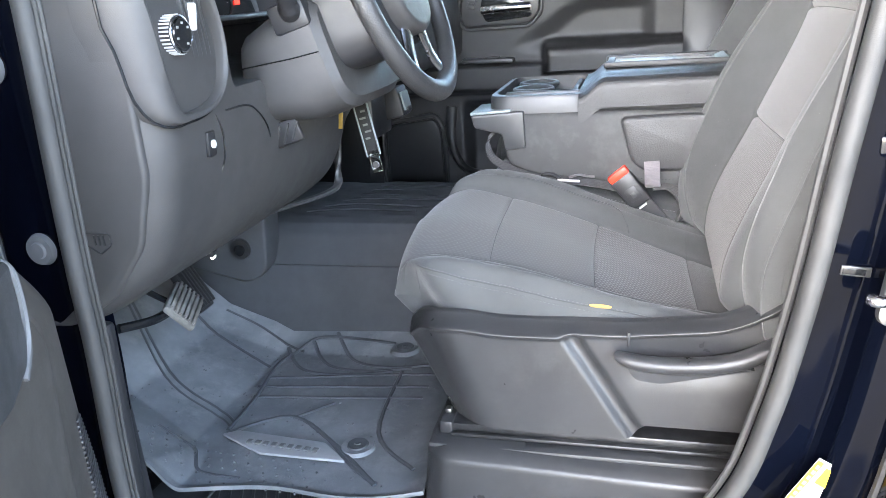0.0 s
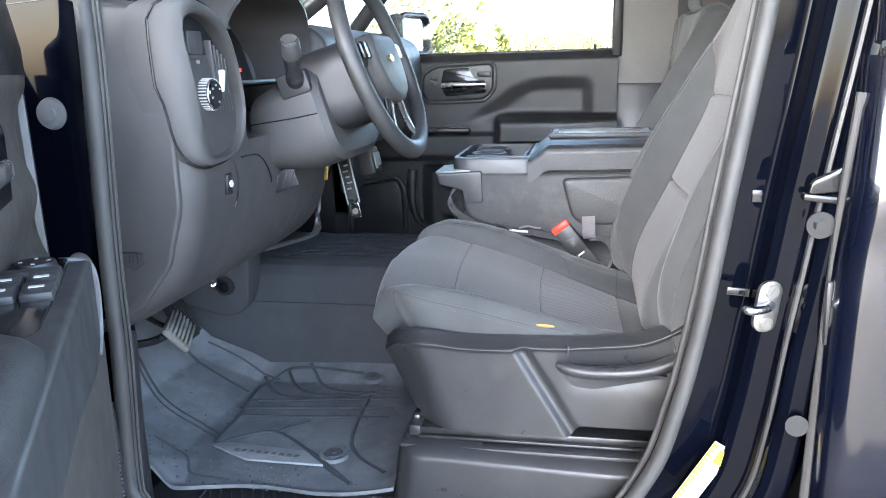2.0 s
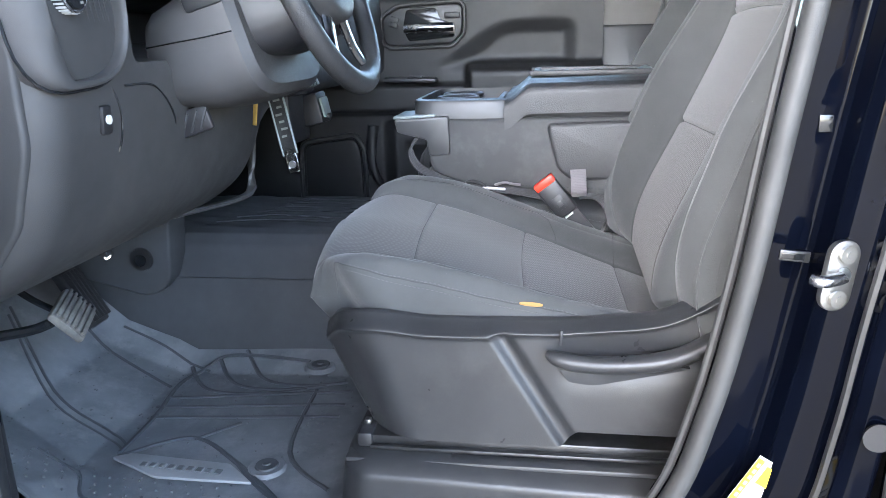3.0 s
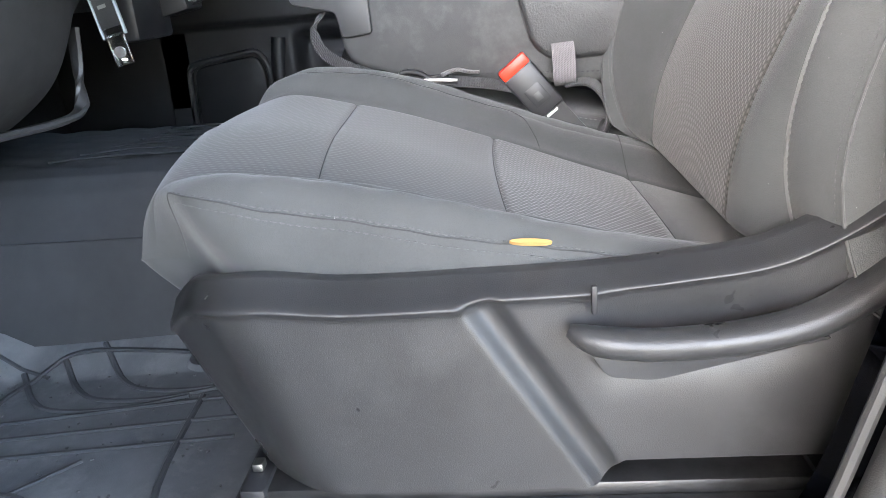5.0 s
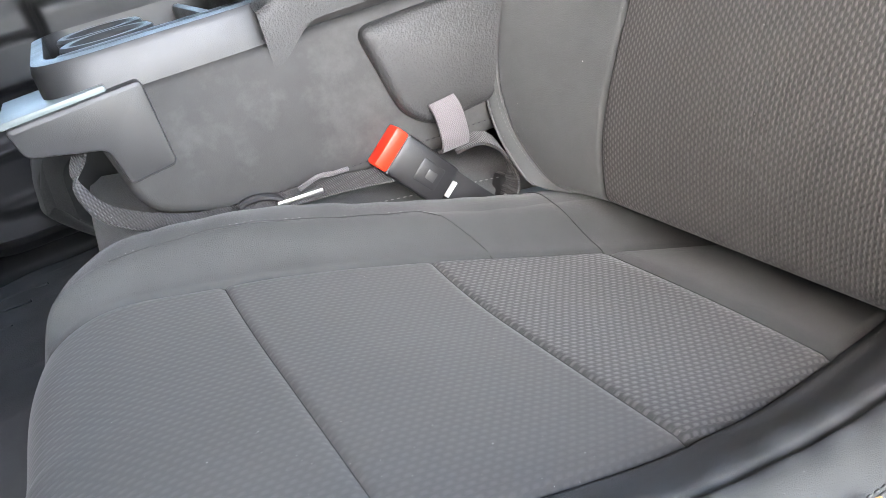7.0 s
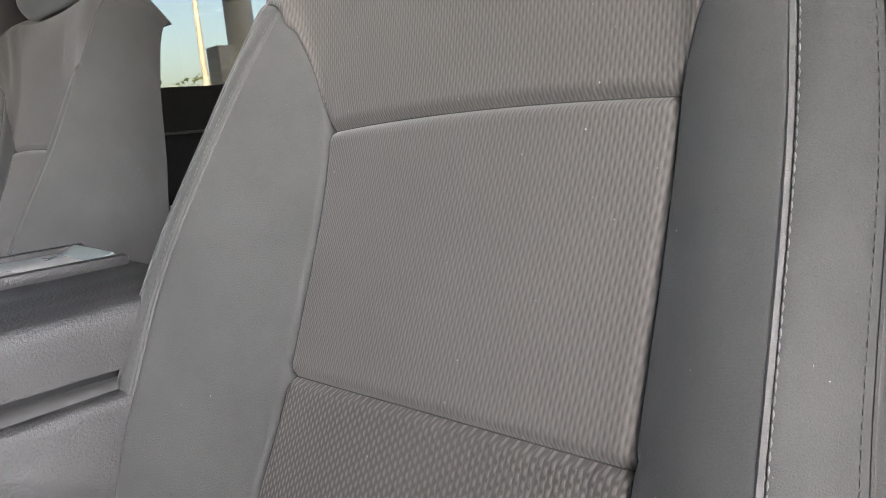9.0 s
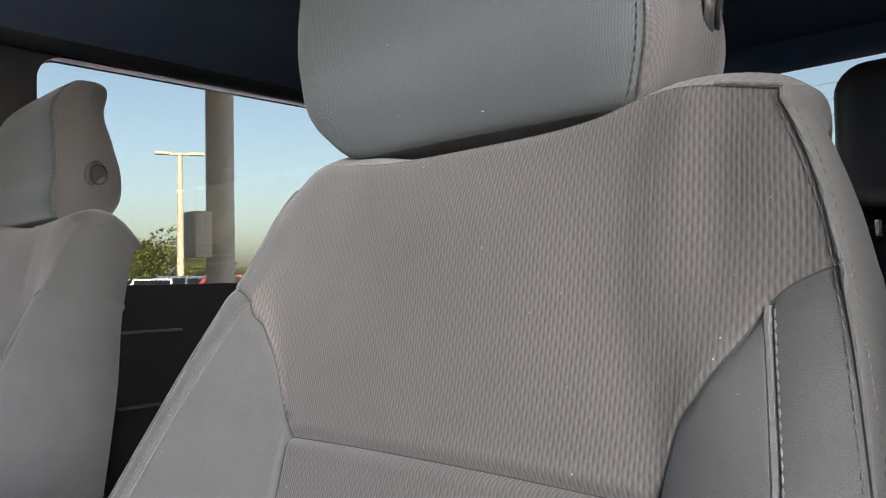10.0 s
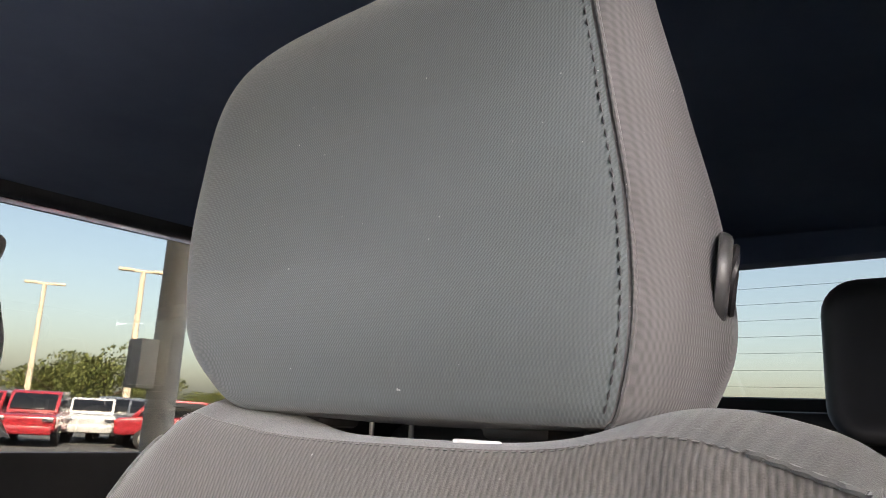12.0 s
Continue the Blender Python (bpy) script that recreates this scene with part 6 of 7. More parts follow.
# ---- passenger door ----
def passenger_door():
    root = thing("passenger_door", (-0.1, 1.52, 0.2), "closed passenger door with charcoal panel and window", "car door")
    YD = 1.500
    x, w = np.meshgrid(np.linspace(-0.66, 0.405, 150), np.linspace(0, 1, 110), indexing='ij')
    z = -0.13 + w * 0.812
    y = YD + 0 * x
    y = y + 0.030 * ss(0.655, 0.682, z)
    # upper bowl behind the handle, sweeping down to the armrest
    bowl = ss(0.425, 0.485, z) * (1 - ss(0.548, 0.600, z)) * ss(-0.04, 0.08, x + 0.109 - (z - 0.451) * 1.49) * (1 - ss(0.275, 0.335, x))
    y = y + 0.020 * bowl
    # armrest block
    arm = ss(0.362, 0.376, z) * (1 - ss(0.442, 0.470, z)) * ss(-0.030, 0.0, x)
    y = y - 0.070 * arm
    ledge = ss(0.30, 0.32, z) * (1 - ss(0.392, 0.405, z)) * (1 - ss(-0.03, 0.0, x))
    y = y - 0.030 * ledge
    # map pocket below
    pocket = ss(-0.02, 0.03, z) * (1 - ss(0.25, 0.29, z)) * ss(-0.31, -0.27, x)
    y = y + 0.045 * pocket
    ribs = np.exp(-((z - 0.20) / 0.012) ** 2) + np.exp(-((z - 0.09) / 0.012) ** 2)
    y = y - 0.016 * ribs * ss(-0.25, -0.20, x)
    y = y - 0.018 * ss(-0.10, -0.02, -z) 
    slab("door_panel", np.stack([x, y, z], -1), (0, 0.05, 0), DOOR_SHADED, root, "", flip=True, angle=70)
    # speaker panel
    sp = rounded_poly([(-0.578, 0.205), (-0.405, 0.228), (-0.385, 0.19), (-0.380, -0.03), (-0.40, -0.055), (-0.560, -0.055), (-0.585, -0.02)], 0.03)
    spk = part("speaker_grille", prism(sp, 'xz', YD - 0.018, 0.02, 0.006, 3), TRIM_BLACK, root, "black speaker grille")
    bm = bmesh.new()
    tube(bm, [(a, YD - 0.016, b) for a, b in rounded_poly([(-0.592, 0.215), (-0.398, 0.242), (-0.372, 0.20), (-0.366, -0.035), (-0.39, -0.070), (-0.57, -0.070), (-0.60, -0.025)], 0.035)], 0.008, 8, True)
    part("grille_rim", bm, TRIM, spk)
    # pocket rim sweeping forward
    bm = bmesh.new()
    tube(bm, smooth_path([(-0.335, 1.478, 0.27), (-0.345, 1.470, 0.16), (-0.315, 1.466, 0.075), (-0.25, 1.462, 0.040), (-0.12, 1.460, 0.035), (0.10, 1.460, 0.035), (0.38, 1.465, 0.04)], 8), 0.019, 10, flat=0.75)
    part("pocket_rim", bm, DOOR_SHADED, root)
    # handle bezel, release and lock switches
    bz = rounded_poly([(-0.285, 0.610), (-0.235, 0.640), (-0.045, 0.648), (-0.030, 0.635), (-0.032, 0.560), (-0.065, 0.525), (-0.270, 0.522), (-0.290, 0.545)], 0.016)
    bezel = part("handle_bezel", prism(bz, 'xz', YD - 0.014, 0.02, 0.006, 3), TRIM, root)
    bm = bmesh.new()
    tube(bm, [(a, YD - 0.013, b) for a, b in rounded_poly([(-0.292, 0.612), (-0.238, 0.647), (-0.042, 0.655), (-0.023, 0.64), (-0.025, 0.557), (-0.062, 0.518), (-0.272, 0.515), (-0.297, 0.54)], 0.018)], 0.006, 8, True)
    part("bezel_rim", bm, TRIM, bezel)
    part("handle_cup", prism(rounded_poly([(-0.21, 0.632), (-0.115, 0.636), (-0.10, 0.60), (-0.055, 0.585), (-0.055, 0.545), (-0.205, 0.535), (-0.222, 0.575)], 0.012), 'xz', YD - 0.017, 0.004, 0.001), GLOSS_BLACK, bezel)
    bm = bmesh.new()
    tube(bm, smooth_path([(-0.214, YD - 0.024, 0.573), (-0.16, YD - 0.034, 0.576), (-0.10, YD - 0.034, 0.577), (-0.060, YD - 0.026, 0.577)], 6), 0.0145, 12, flat=1.0)
    part("release_handle", bm, CHROME, bezel, "satin chrome release handle")
    part("handle_block", rbox((-0.062, YD - 0.022, 0.612), (0.05, 0.014, 0.018), 0.003), TRIM, bezel)
    for k in range(2):
        part("lock_switch", rbox((-0.248 - 0.004 * k, YD - 0.017, 0.604 - k * 0.018), (0.026, 0.008, 0.014), 0.002, (0, 18, 0)), TRIM, bezel)
    # switch strip on the ledge
    part("switch_strip", rbox((-0.20, YD - 0.032, 0.416), (0.17, 0.05, 0.014), 0.005, (0, 1, 0)), TRIM, root)
    part("window_switch", rbox((-0.185, YD - 0.036, 0.4255), (0.05, 0.016, 0.006), 0.002), TRIM_BLACK, root)
    bm = bmesh.new()
    disc(bm, (0.327, 1.532, 0.690), (0, 0, 1), 0.005, 0.03, 0.004, 12)
    part("lock_pin", bm, TRIM_BLACK, root)
    # window opening: sill, frame bars and glass
    part("window_seal", rbox((0.0, 1.548, 0.684), (0.90, 0.02, 0.012), 0.003), TRIM_BLACK, root)
    part("window_rear_bar", rbox((0.402, 1.535, 0.90), (0.035, 0.05, 0.48), 0.008), TRIM_BLACK, root)
    bm = bmesh.new()
    tube(bm, smooth_path([(-0.62, 1.53, 0.69), (-0.45, 1.50, 0.88), (-0.22, 1.46, 1.10), (-0.10, 1.44, 1.15)], 8), 0.028, 10)
    part("window_front_bar", bm, TRIM_BLACK, root)
    g = part("window_pane", rbox((-0.05, 1.556, 0.91), (0.88, 0.004, 0.46), 0), GLASS, root, "clear side window pane")
    g.visible_shadow = False


passenger_door()

mir = thing("door_mirror", (-0.50, 1.75, 0.70), "black exterior mirror on the passenger side", "mirror")
part("mirror_shell", rbox((-0.420, 1.80, 0.768), (0.075, 0.19, 0.165), 0.03, (0, 0, -28), 3), GLOSS_BLACK, mir)
part("mirror_glass", rbox((-0.3845, 1.781, 0.768), (0.004, 0.150, 0.130), 0.001, (0, 0, -28)), MIRROR, mir)
bm = bmesh.new()
tube(bm, [tuple(Vector((-0.381, 1.781, 0.768)) + Matrix.Rotation(radians(-28), 3, 'Z') @ Vector((0, a_, b_))) for a_, b_ in round_rect(-0.083, -0.074, 0.083, 0.074, 0.03, 6)], 0.013, 10, True)
part("mirror_rim", bm, GLOSS_BLACK, mir)
part("mirror_arm", rbox((-0.46, 1.66, 0.705), (0.07, 0.20, 0.05), 0.015), GLOSS_BLACK, mir)


# ---- cab shell ----
def wall_with_window(name, x0, x1, z0, z1, wx0, wx1, wz0, wz1, r, y, thick, mat, label):
    """An upright panel along x with a round-cornered window opening through it."""
    bm = bmesh.new()
    yc = y + thick / 2
    t = abs(thick)
    box(bm, ((x0 + x1) / 2, yc, (z0 + wz0) / 2), (x1 - x0, t, wz0 - z0))
    box(bm, ((x0 + x1) / 2, yc, (wz1 + z1) / 2), (x1 - x0, t, z1 - wz1))
    box(bm, ((x0 + wx0) / 2, yc, (wz0 + wz1) / 2), (wx0 - x0, t, wz1 - wz0))
    box(bm, ((wx1 + x1) / 2, yc, (wz0 + wz1) / 2), (x1 - wx1, t, wz1 - wz0))
    for cx, cz, sx, sz in ((wx0, wz0, 1, 1), (wx1, wz0, -1, 1), (wx1, wz1, -1, -1), (wx0, wz1, 1, -1)):
        arc = [(cx + sx * r * (1 - math.sin(a * math.pi / 16)), cz + sz * r * (1 - math.cos(a * math.pi / 16))) for a in range(9)]
        for p, q in zip(arc, arc[1:]):
            for yy in (yc - t / 2, yc + t / 2):
                bm.faces.new([bm.verts.new((u, yy, v)) for u, v in ((cx, cz), p, q)])
            bm.faces.new([bm.verts.new(c) for c in ((p[0], yc - t / 2, p[1]), (q[0], yc - t / 2, q[1]), (q[0], yc + t / 2, q[1]), (p[0], yc + t / 2, p[1]))])
    return solo(name, bm, mat, label, "cab wall", "structure")


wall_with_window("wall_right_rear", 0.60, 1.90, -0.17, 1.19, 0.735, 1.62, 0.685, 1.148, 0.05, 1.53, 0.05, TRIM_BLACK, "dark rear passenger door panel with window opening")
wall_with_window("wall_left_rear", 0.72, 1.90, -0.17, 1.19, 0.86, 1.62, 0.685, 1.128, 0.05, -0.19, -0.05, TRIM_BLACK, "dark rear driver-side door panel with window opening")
for nm, yy in (("window_1", 1.556), ("window_2", -0.222)):
    bm = rbox((1.18, yy, 0.905), (0.92, 0.004, 0.48), 0)
    g = solo(nm, bm, TINTED, "tinted rear side window pane", "window", "structure")
    g.visible_shadow = False
bm = bmesh.new()
box(bm, (0.50, 1.545, 0.87), (0.21, 0.04, 0.62), 0.012)
solo("pillar_right", bm, PILLAR_CLOTH, "grey plastic trim on the passenger centre pillar", "pillar trim", "structure")
solo("pillar_right_lower", rbox((0.50, 1.545, 0.20), (0.21, 0.05, 0.74), 0.012), TRIM_BLACK, "black lower trim of the passenger centre pillar", "pillar trim", "structure")
for zz, x0, x1 in ((0.586, 0.88, 1.02), (0.430, 0.88, 0.97)):
    solo("trim", rbox(((x0 + x1) / 2, 1.501, zz), (x1 - x0, 0.010, 0.006), 0.002), PLUG, "thin grey trim strip on the rear door panel", "trim strip", "structure")
# rear wall with the back window
bm = bmesh.new()
box(bm, (1.93, 0.68, 0.34), (0.06, 1.74, 1.04), 0.01)
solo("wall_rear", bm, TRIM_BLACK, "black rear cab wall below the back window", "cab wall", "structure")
solo("wall_rear_top", rbox((1.93, 0.68, 1.170), (0.06, 1.74, 0.084), 0.01), LINER, "dark rear header above the back window", "cab wall", "structure")
for s, nm in ((-0.11, "pillar_rear_left"), (1.47, "pillar_rear_right")):
    solo(nm, rbox((1.93, s, 0.97), (0.06, 0.18, 0.30), 0.01), LINER, "dark rear corner pillar trim", "pillar trim", "structure")
g = solo("window_3", rbox((1.95, 0.68, 0.995), (0.004, 1.44, 0.29), 0), TINTED, "tinted back window pane", "window", "structure")
g.visible_shadow = False
defrost = thing("defroster_lines", (1.946, 0.68, 0.87), "fine pale defroster lines on the back window", "defroster")
for k in range(7):
    part("defroster_line", rbox((1.9455, 0.68, 0.882 + k * 0.034), (0.001, 1.36, 0.0006), 0), PRINT, defrost)
# roof lining: crowned, thick
x, y = np.meshgrid(np.linspace(-0.28, 1.98, 50), np.linspace(-0.24, 1.60, 40), indexing='ij')
z = 1.155 + 0.050 * (1 - ((y - 0.68) / 0.92) ** 2) - 0.030 * ss(0.1, -0.28, x) - 0.020 * ss(1.6, 1.98, x)
slab("ceiling", np.stack([x, y, z], -1), (0, 0, 0.06), LINER, None, "dark navy cloth headliner", flip=False)
tagged(bpy.data.objects["ceiling"], "dark navy-black cloth headliner", "headliner", "", "structure")
visor = thing("headliner_console", (0.30, 0.30, 1.15), "dark moulded headliner bulge near the door", "headliner trim")
bm = bmesh.new()
tube(bm, smooth_path([(0.55, -0.17, 1.12), (0.9, -0.17, 1.14), (1.3, -0.17, 1.13)], 6), 0.02, 8)
part("grab_handle", bm, LINER, visor)
# windscreen, its pillars and header
g = raw("window_4", [(-1.0, -0.12, 0.70), (-1.0, 1.48, 0.70), (-0.26, 1.40, 1.165), (-0.26, -0.04, 1.165)], [(0, 1, 2, 3)], GLASS, None)
tagged(g, "clear windscreen", "windscreen", "", "structure")
g.visible_shadow = False
bm = bmesh.new()
tube(bm, smooth_path([(-1.0, -0.17, 0.68), (-0.62, -0.14, 0.93), (-0.26, -0.10, 1.155), (0.1, -0.13, 1.18), (0.62, -0.17, 1.175)], 8), 0.035, 10)
solo("pillar_front_left", bm, LINER, "dark front pillar and roof rail trim", "pillar trim", "structure")
bm = bmesh.new()
tube(bm, smooth_path([(-1.0, 1.53, 0.68), (-0.62, 1.50, 0.93), (-0.26, 1.46, 1.155), (0.1, 1.49, 1.18), (1.9, 1.53, 1.175)], 8), 0.035, 10)
solo("pillar_front_right", bm, TRIM_BLACK, "dark front pillar and roof rail trim", "pillar trim", "structure")


# ---- door jamb behind the driver seat ----
def jamb_x(z):
    """Front edge of the jamb by height: nearly upright, curling forward into the sill."""
    return spline(z, [-0.16, -0.13, -0.08, 0.0, 0.12, 0.25, 0.45, 0.72, 1.18], [0.22, 0.30, 0.365, 0.418, 0.456, 0.482, 0.510, 0.548, 0.60])


def jamb():
    root = thing("door_jamb", (0.55, -0.15, 0.2), "dark blue painted door jamb with rubber seal", "door jamb", "", "structure")
    z = np.concatenate([np.linspace(-0.16, 0.1, 26), np.linspace(0.11, 1.17, 60)])
    cols = [(0.000, -0.085), (0.006, -0.118), (0.030, -0.116), (0.052, -0.112), (0.058, -0.118), (0.064, -0.140), (0.074, -0.152), (0.100, -0.157), (0.106, -0.168), (0.112, -0.188), (0.122, -0.196), (0.140, -0.197), (0.146, -0.190), (0.149, -0.150), (0.18, -0.11)]
    k = np.linspace(0, len(cols) - 1, 90)
    cx = np.interp(k, range(len(cols)), [c[0] for c in cols])
    cy = np.interp(k, range(len(cols)), [c[1] for c in cols])
    X = jamb_x(z)[:, None] + cx[None, :] * (1 + 0.25 * ss(0.3, -0.1, z))[:, None]
    Y = np.tile(cy[None, :], (len(z), 1))
    Z = np.tile(z[:, None], (1, len(cx)))
    slab("jamb_panel", np.stack([X, Y, Z], -1), (0.0, 0.03, 0), JAMB_PAINT, root, "", flip=False, angle=55)
    # hollow rubber seal with a flat flange
    zz = np.linspace(-0.15, 1.16, 70)
    bm = bmesh.new()
    tube(bm, [(float(jamb_x(np.array(q))) - 0.004, -0.128, q) for q in zz], 0.0125, 14, flat=1.15, up=(0, 1, 0))
    part("door_seal", bm, SEAL, root, "grey rubber door seal")
    bm = bmesh.new()
    tube(bm, [(float(jamb_x(np.array(q))) - 0.020, -0.112, q) for q in zz], 0.005, 8, up=(0, 1, 0))
    part("seal_lip", bm, SEAL, root)
    bm = bmesh.new()
    tube(bm, [(float(jamb_x(np.array(q))) + 0.108 * (1 + 0.25 * float(ss(0.3, -0.1, q))), -0.170, q) for q in zz], 0.006, 8, up=(0, 1, 0))
    part("outer_seal", bm, TRIM_BLACK, root)
    return root


jamb()
strk = thing("door_striker", (0.56, -0.16, 0.31), "bare zinc steel door striker bolted to the jamb", "door striker")
R = Matrix.Translation((0.562, -0.157, 0.300)) @ Euler((0, radians(8), radians(20))).to_matrix().to_4x4()
bm = prism(round_rect(-0.018, -0.038, 0.018, 0.038, 0.016, 6), 'xz', -0.006, 0.008, 0.0015)
bmesh.ops.transform(bm, matrix=R, verts=bm.verts)
plate = part("striker_plate", bm, STEEL, strk)
for s in (-0.024, 0.024):
    bm = bmesh.new()
    disc(bm, (0, -0.008, s), (0, 1, 0), 0.0095, 0.006, 0.008, 18)
    disc(bm, (0, -0.0115, s), (0, 1, 0), 0.0045, 0.003, 0.004, 6)
    bmesh.ops.transform(bm, matrix=R, verts=bm.verts)
    part("striker_bolt", bm, STEEL, plate)
bm = bmesh.new()
tube(bm, smooth_path([(0.004, -0.004, 0.004), (-0.012, -0.022, 0.003), (-0.040, -0.030, 0.000), (-0.046, -0.022, 0.0)], 6), 0.0065, 10)
bmesh.ops.transform(bm, matrix=R, verts=bm.verts)
part("striker_loop", bm, CHROME, strk)
clip = thing("jamb_slot", (0.53, -0.113, 0.30), "small open slot in the jamb with a steel edge", "slot")
part("slot_edge", rbox((0.531, -0.1165, 0.308), (0.032, 0.004, 0.012), 0.001, (0, 5, 0)), DARK_STEEL, clip)
part("slot_hole", rbox((0.529, -0.1178, 0.308), (0.024, 0.003, 0.007), 0.0005, (0, 5, 0)), GLOSS_BLACK, clip)
clip2 = thing("jamb_slot", (0.545, -0.113, 0.47), "small black square hole in the jamb", "slot")
part("slot_hole", rbox((0.548, -0.116, 0.452), (0.014, 0.004, 0.018), 0.001), GLOSS_BLACK, clip2)


# tyre label on the curve of the jamb
def label():
    root = thing("tyre_label", (0.50, -0.152, 0.03), "white and yellow printed tyre information label", "label")
    c, ang = Vector((0.489, -0.150, 0.020)), -34

    def flat(u, v, su, sv, lift, mat, nm, par):
        bm = rbox((0, 0, 0), (su, 0.0008, sv), 0.0)
        m = Matrix.Translation(c) @ Euler((0, radians(-ang), radians(14))).to_matrix().to_4x4() @ Matrix.Translation((u, -lift, v))
        bmesh.ops.transform(bm, matrix=m, verts=bm.verts)
        return part(nm, bm, mat, par)
    card = flat(0, 0, 0.036, 0.118, 0.003, WHITE, "label_card", root)
    flat(-0.0135, 0, 0.009, 0.112, 0.0042, YELLOW, "yellow_band", card)
    flat(0.006, 0.040, 0.016, 0.024, 0.0042, YELLOW, "yellow_block", card)
    for k in range(10):
        flat(0.004 + 0.001 * (k % 3), 0.020 - k * 0.0075, 0.022 - 0.003 * (k % 4), 0.0022, 0.0042, PRINT, "text_bar", card)
    for k in range(12):
        flat(-0.0135, 0.048 - k * 0.0085, 0.004, 0.005, 0.0052, PRINT, "text_bar", card)


label()


# ---- rear door on the driver side, closed ----
def rear_door():
    root = thing("rear_door", (1.2, -0.25, 0.2), "closed dark blue rear door with black window frame", "car door")
    z, u = np.meshgrid(np.linspace(-0.42, 0.645, 60), np.linspace(0, 1, 70), indexing='ij')
    x = 0.628 + 0.018 * ss(0.3, 0.65, z) + u * 1.14
    y = spline(z, [-0.42, -0.10, 0.10, 0.28, 0.36, 0.41, 0.46, 0.52, 0.59, 0.645], [-0.205, -0.236, -0.249, -0.2555, -0.2560, -0.2545, -0.2600, -0.2520, -0.2380, -0.2230]) + 0.030 * (1 - ss(0, 0.028, u)) ** 2
    slab("door_skin", np.stack([x, y, z], -1), (0.0, 0.045, 0), PAINT, root, "glossy midnight blue door skin", flip=True, angle=70)
    part("sill_strip", rbox((1.21, -0.252, 0.652), (1.13, 0.022, 0.020), 0.005), CHROME, root, "bright belt moulding")
    bm = bmesh.new()
    tube(bm, smooth_path([(0.672, -0.225, 0.66), (0.682, -0.20, 0.85), (0.71, -0.17, 1.08), (0.78, -0.155, 1.15)], 8), 0.026, 10)
    part("window_frame", bm, PAINT, root)
    bm = bmesh.new()
    tube(bm, smooth_path([(0.644, -0.205, 0.60), (0.636, -0.200, 0.45), (0.628, -0.200, 0.20), (0.624, -0.200, -0.10), (0.63, -0.20, -0.40)], 8), 0.007, 8)
    part("edge_seal", bm, SEAL, root)
    g = part("window_pane", rbox((1.25, -0.236, 0.90), (1.05, 0.004, 0.48), 0, (-6, 0, 0)), TINTED, root)
    g.visible_shadow = False
    bm = bmesh.new()
    disc(bm, (0.612, -0.196, 0.428), (0, 1, 0), 0.018, 0.010, 0.016, 24)
    disc(bm, (0.612, -0.204, 0.428), (0, 1, 0), 0.009, 0.010, 0.009, 6)
    part("hinge_bolt", bm, GLOSS_BLACK, root)
    part("hinge_arm", rbox((0.618, -0.190, 0.462), (0.060, 0.020, 0.010), 0.003, (0, 6, 0)), GLOSS_BLACK, root)
    part("hinge_plate", prism(rounded_poly([(0.594, 0.468), (0.650, 0.474), (0.650, 0.516), (0.622, 0.498), (0.598, 0.486)], 0.006), 'xz', -0.198, 0.012, 0.003), GLOSS_BLACK, root)
    bm = bmesh.new()
    disc(bm, (0.604, -0.204, 0.140), (0, 1, 0), 0.016, 0.006, 0.014, 22)
    part("rubber_plug", bm, TRIM_BLACK, root)
    part("check_strap", rbox((0.628, -0.212, 0.310), (0.010, 0.012, 0.090), 0.004, (0, -2, 0)), TRIM_BLACK, root)


rear_door()


# ---- front hinge pillar and its seal ----
def hinge_pillar():
    root = thing("hinge_pillar", (-0.5, -0.19, 0.4), "dark blue hinge pillar with round rubber plugs", "hinge pillar", "", "structure")
    z, u = np.meshgrid(np.linspace(-0.20, 0.95, 60), np.linspace(0, 1, 30), indexing='ij')
    x = -0.452 - 0.16 * u - 0.02 * ss(0.2, -0.1, z) + 0.10 * ss(0.75, 1.0, z)
    y = -0.180 - 0.010 * ss(0, 0.2, u) + 0.05 * ss(0.75, 1.0, u)
    slab("pillar_skin", np.stack([x, y, z], -1), (0, 0.03, 0), JAMB_PAINT, root, "", flip=False, angle=60)
    zz = np.linspace(-0.15, 0.93, 50)

    def sx(q):
        return -0.452 + 0.020 * float(ss(0.25, 0.75, q)) - 0.014 * float(ss(0.25, -0.05, q)) + 0.11 * float(ss(0.75, 1.0, q)) + 0.10 * float(ss(-0.06, -0.16, q))
    bm = bmesh.new()
    tube(bm, [(sx(q), -0.200, q) for q in zz], 0.0135, 14, up=(0, 1, 0))
    part("door_seal", bm, SEAL, root, "grey rubber door seal")
    for off, r in ((0.0155, 0.004), (0.022, 0.003)):
        bm = bmesh.new()
        tube(bm, [(sx(q) + off, -0.197, q) for q in zz], r, 8, up=(0, 1, 0))
        part("seal_lip", bm, SEAL, root)
    for px, pz, r in ((-0.519, 0.590, 0.026), (-0.508, 0.342, 0.024)):
        bm = bmesh.new()
        disc(bm, (px, -0.193, pz), (0, -1, 0), r, 0.008, r * 0.86, 32)
        disc(bm, (px, -0.198, pz), (0, -1, 0), r * 0.55, 0.005, r * 0.45, 24)
        part("rubber_plug", bm, PLUG, root, "round grey rubber plug")
    part("pillar_trim", rbox((-0.452, -0.184, 0.06), (0.024, 0.026, 0.34), 0.008, (0, 3, 0)), TRIM_BLACK, root)


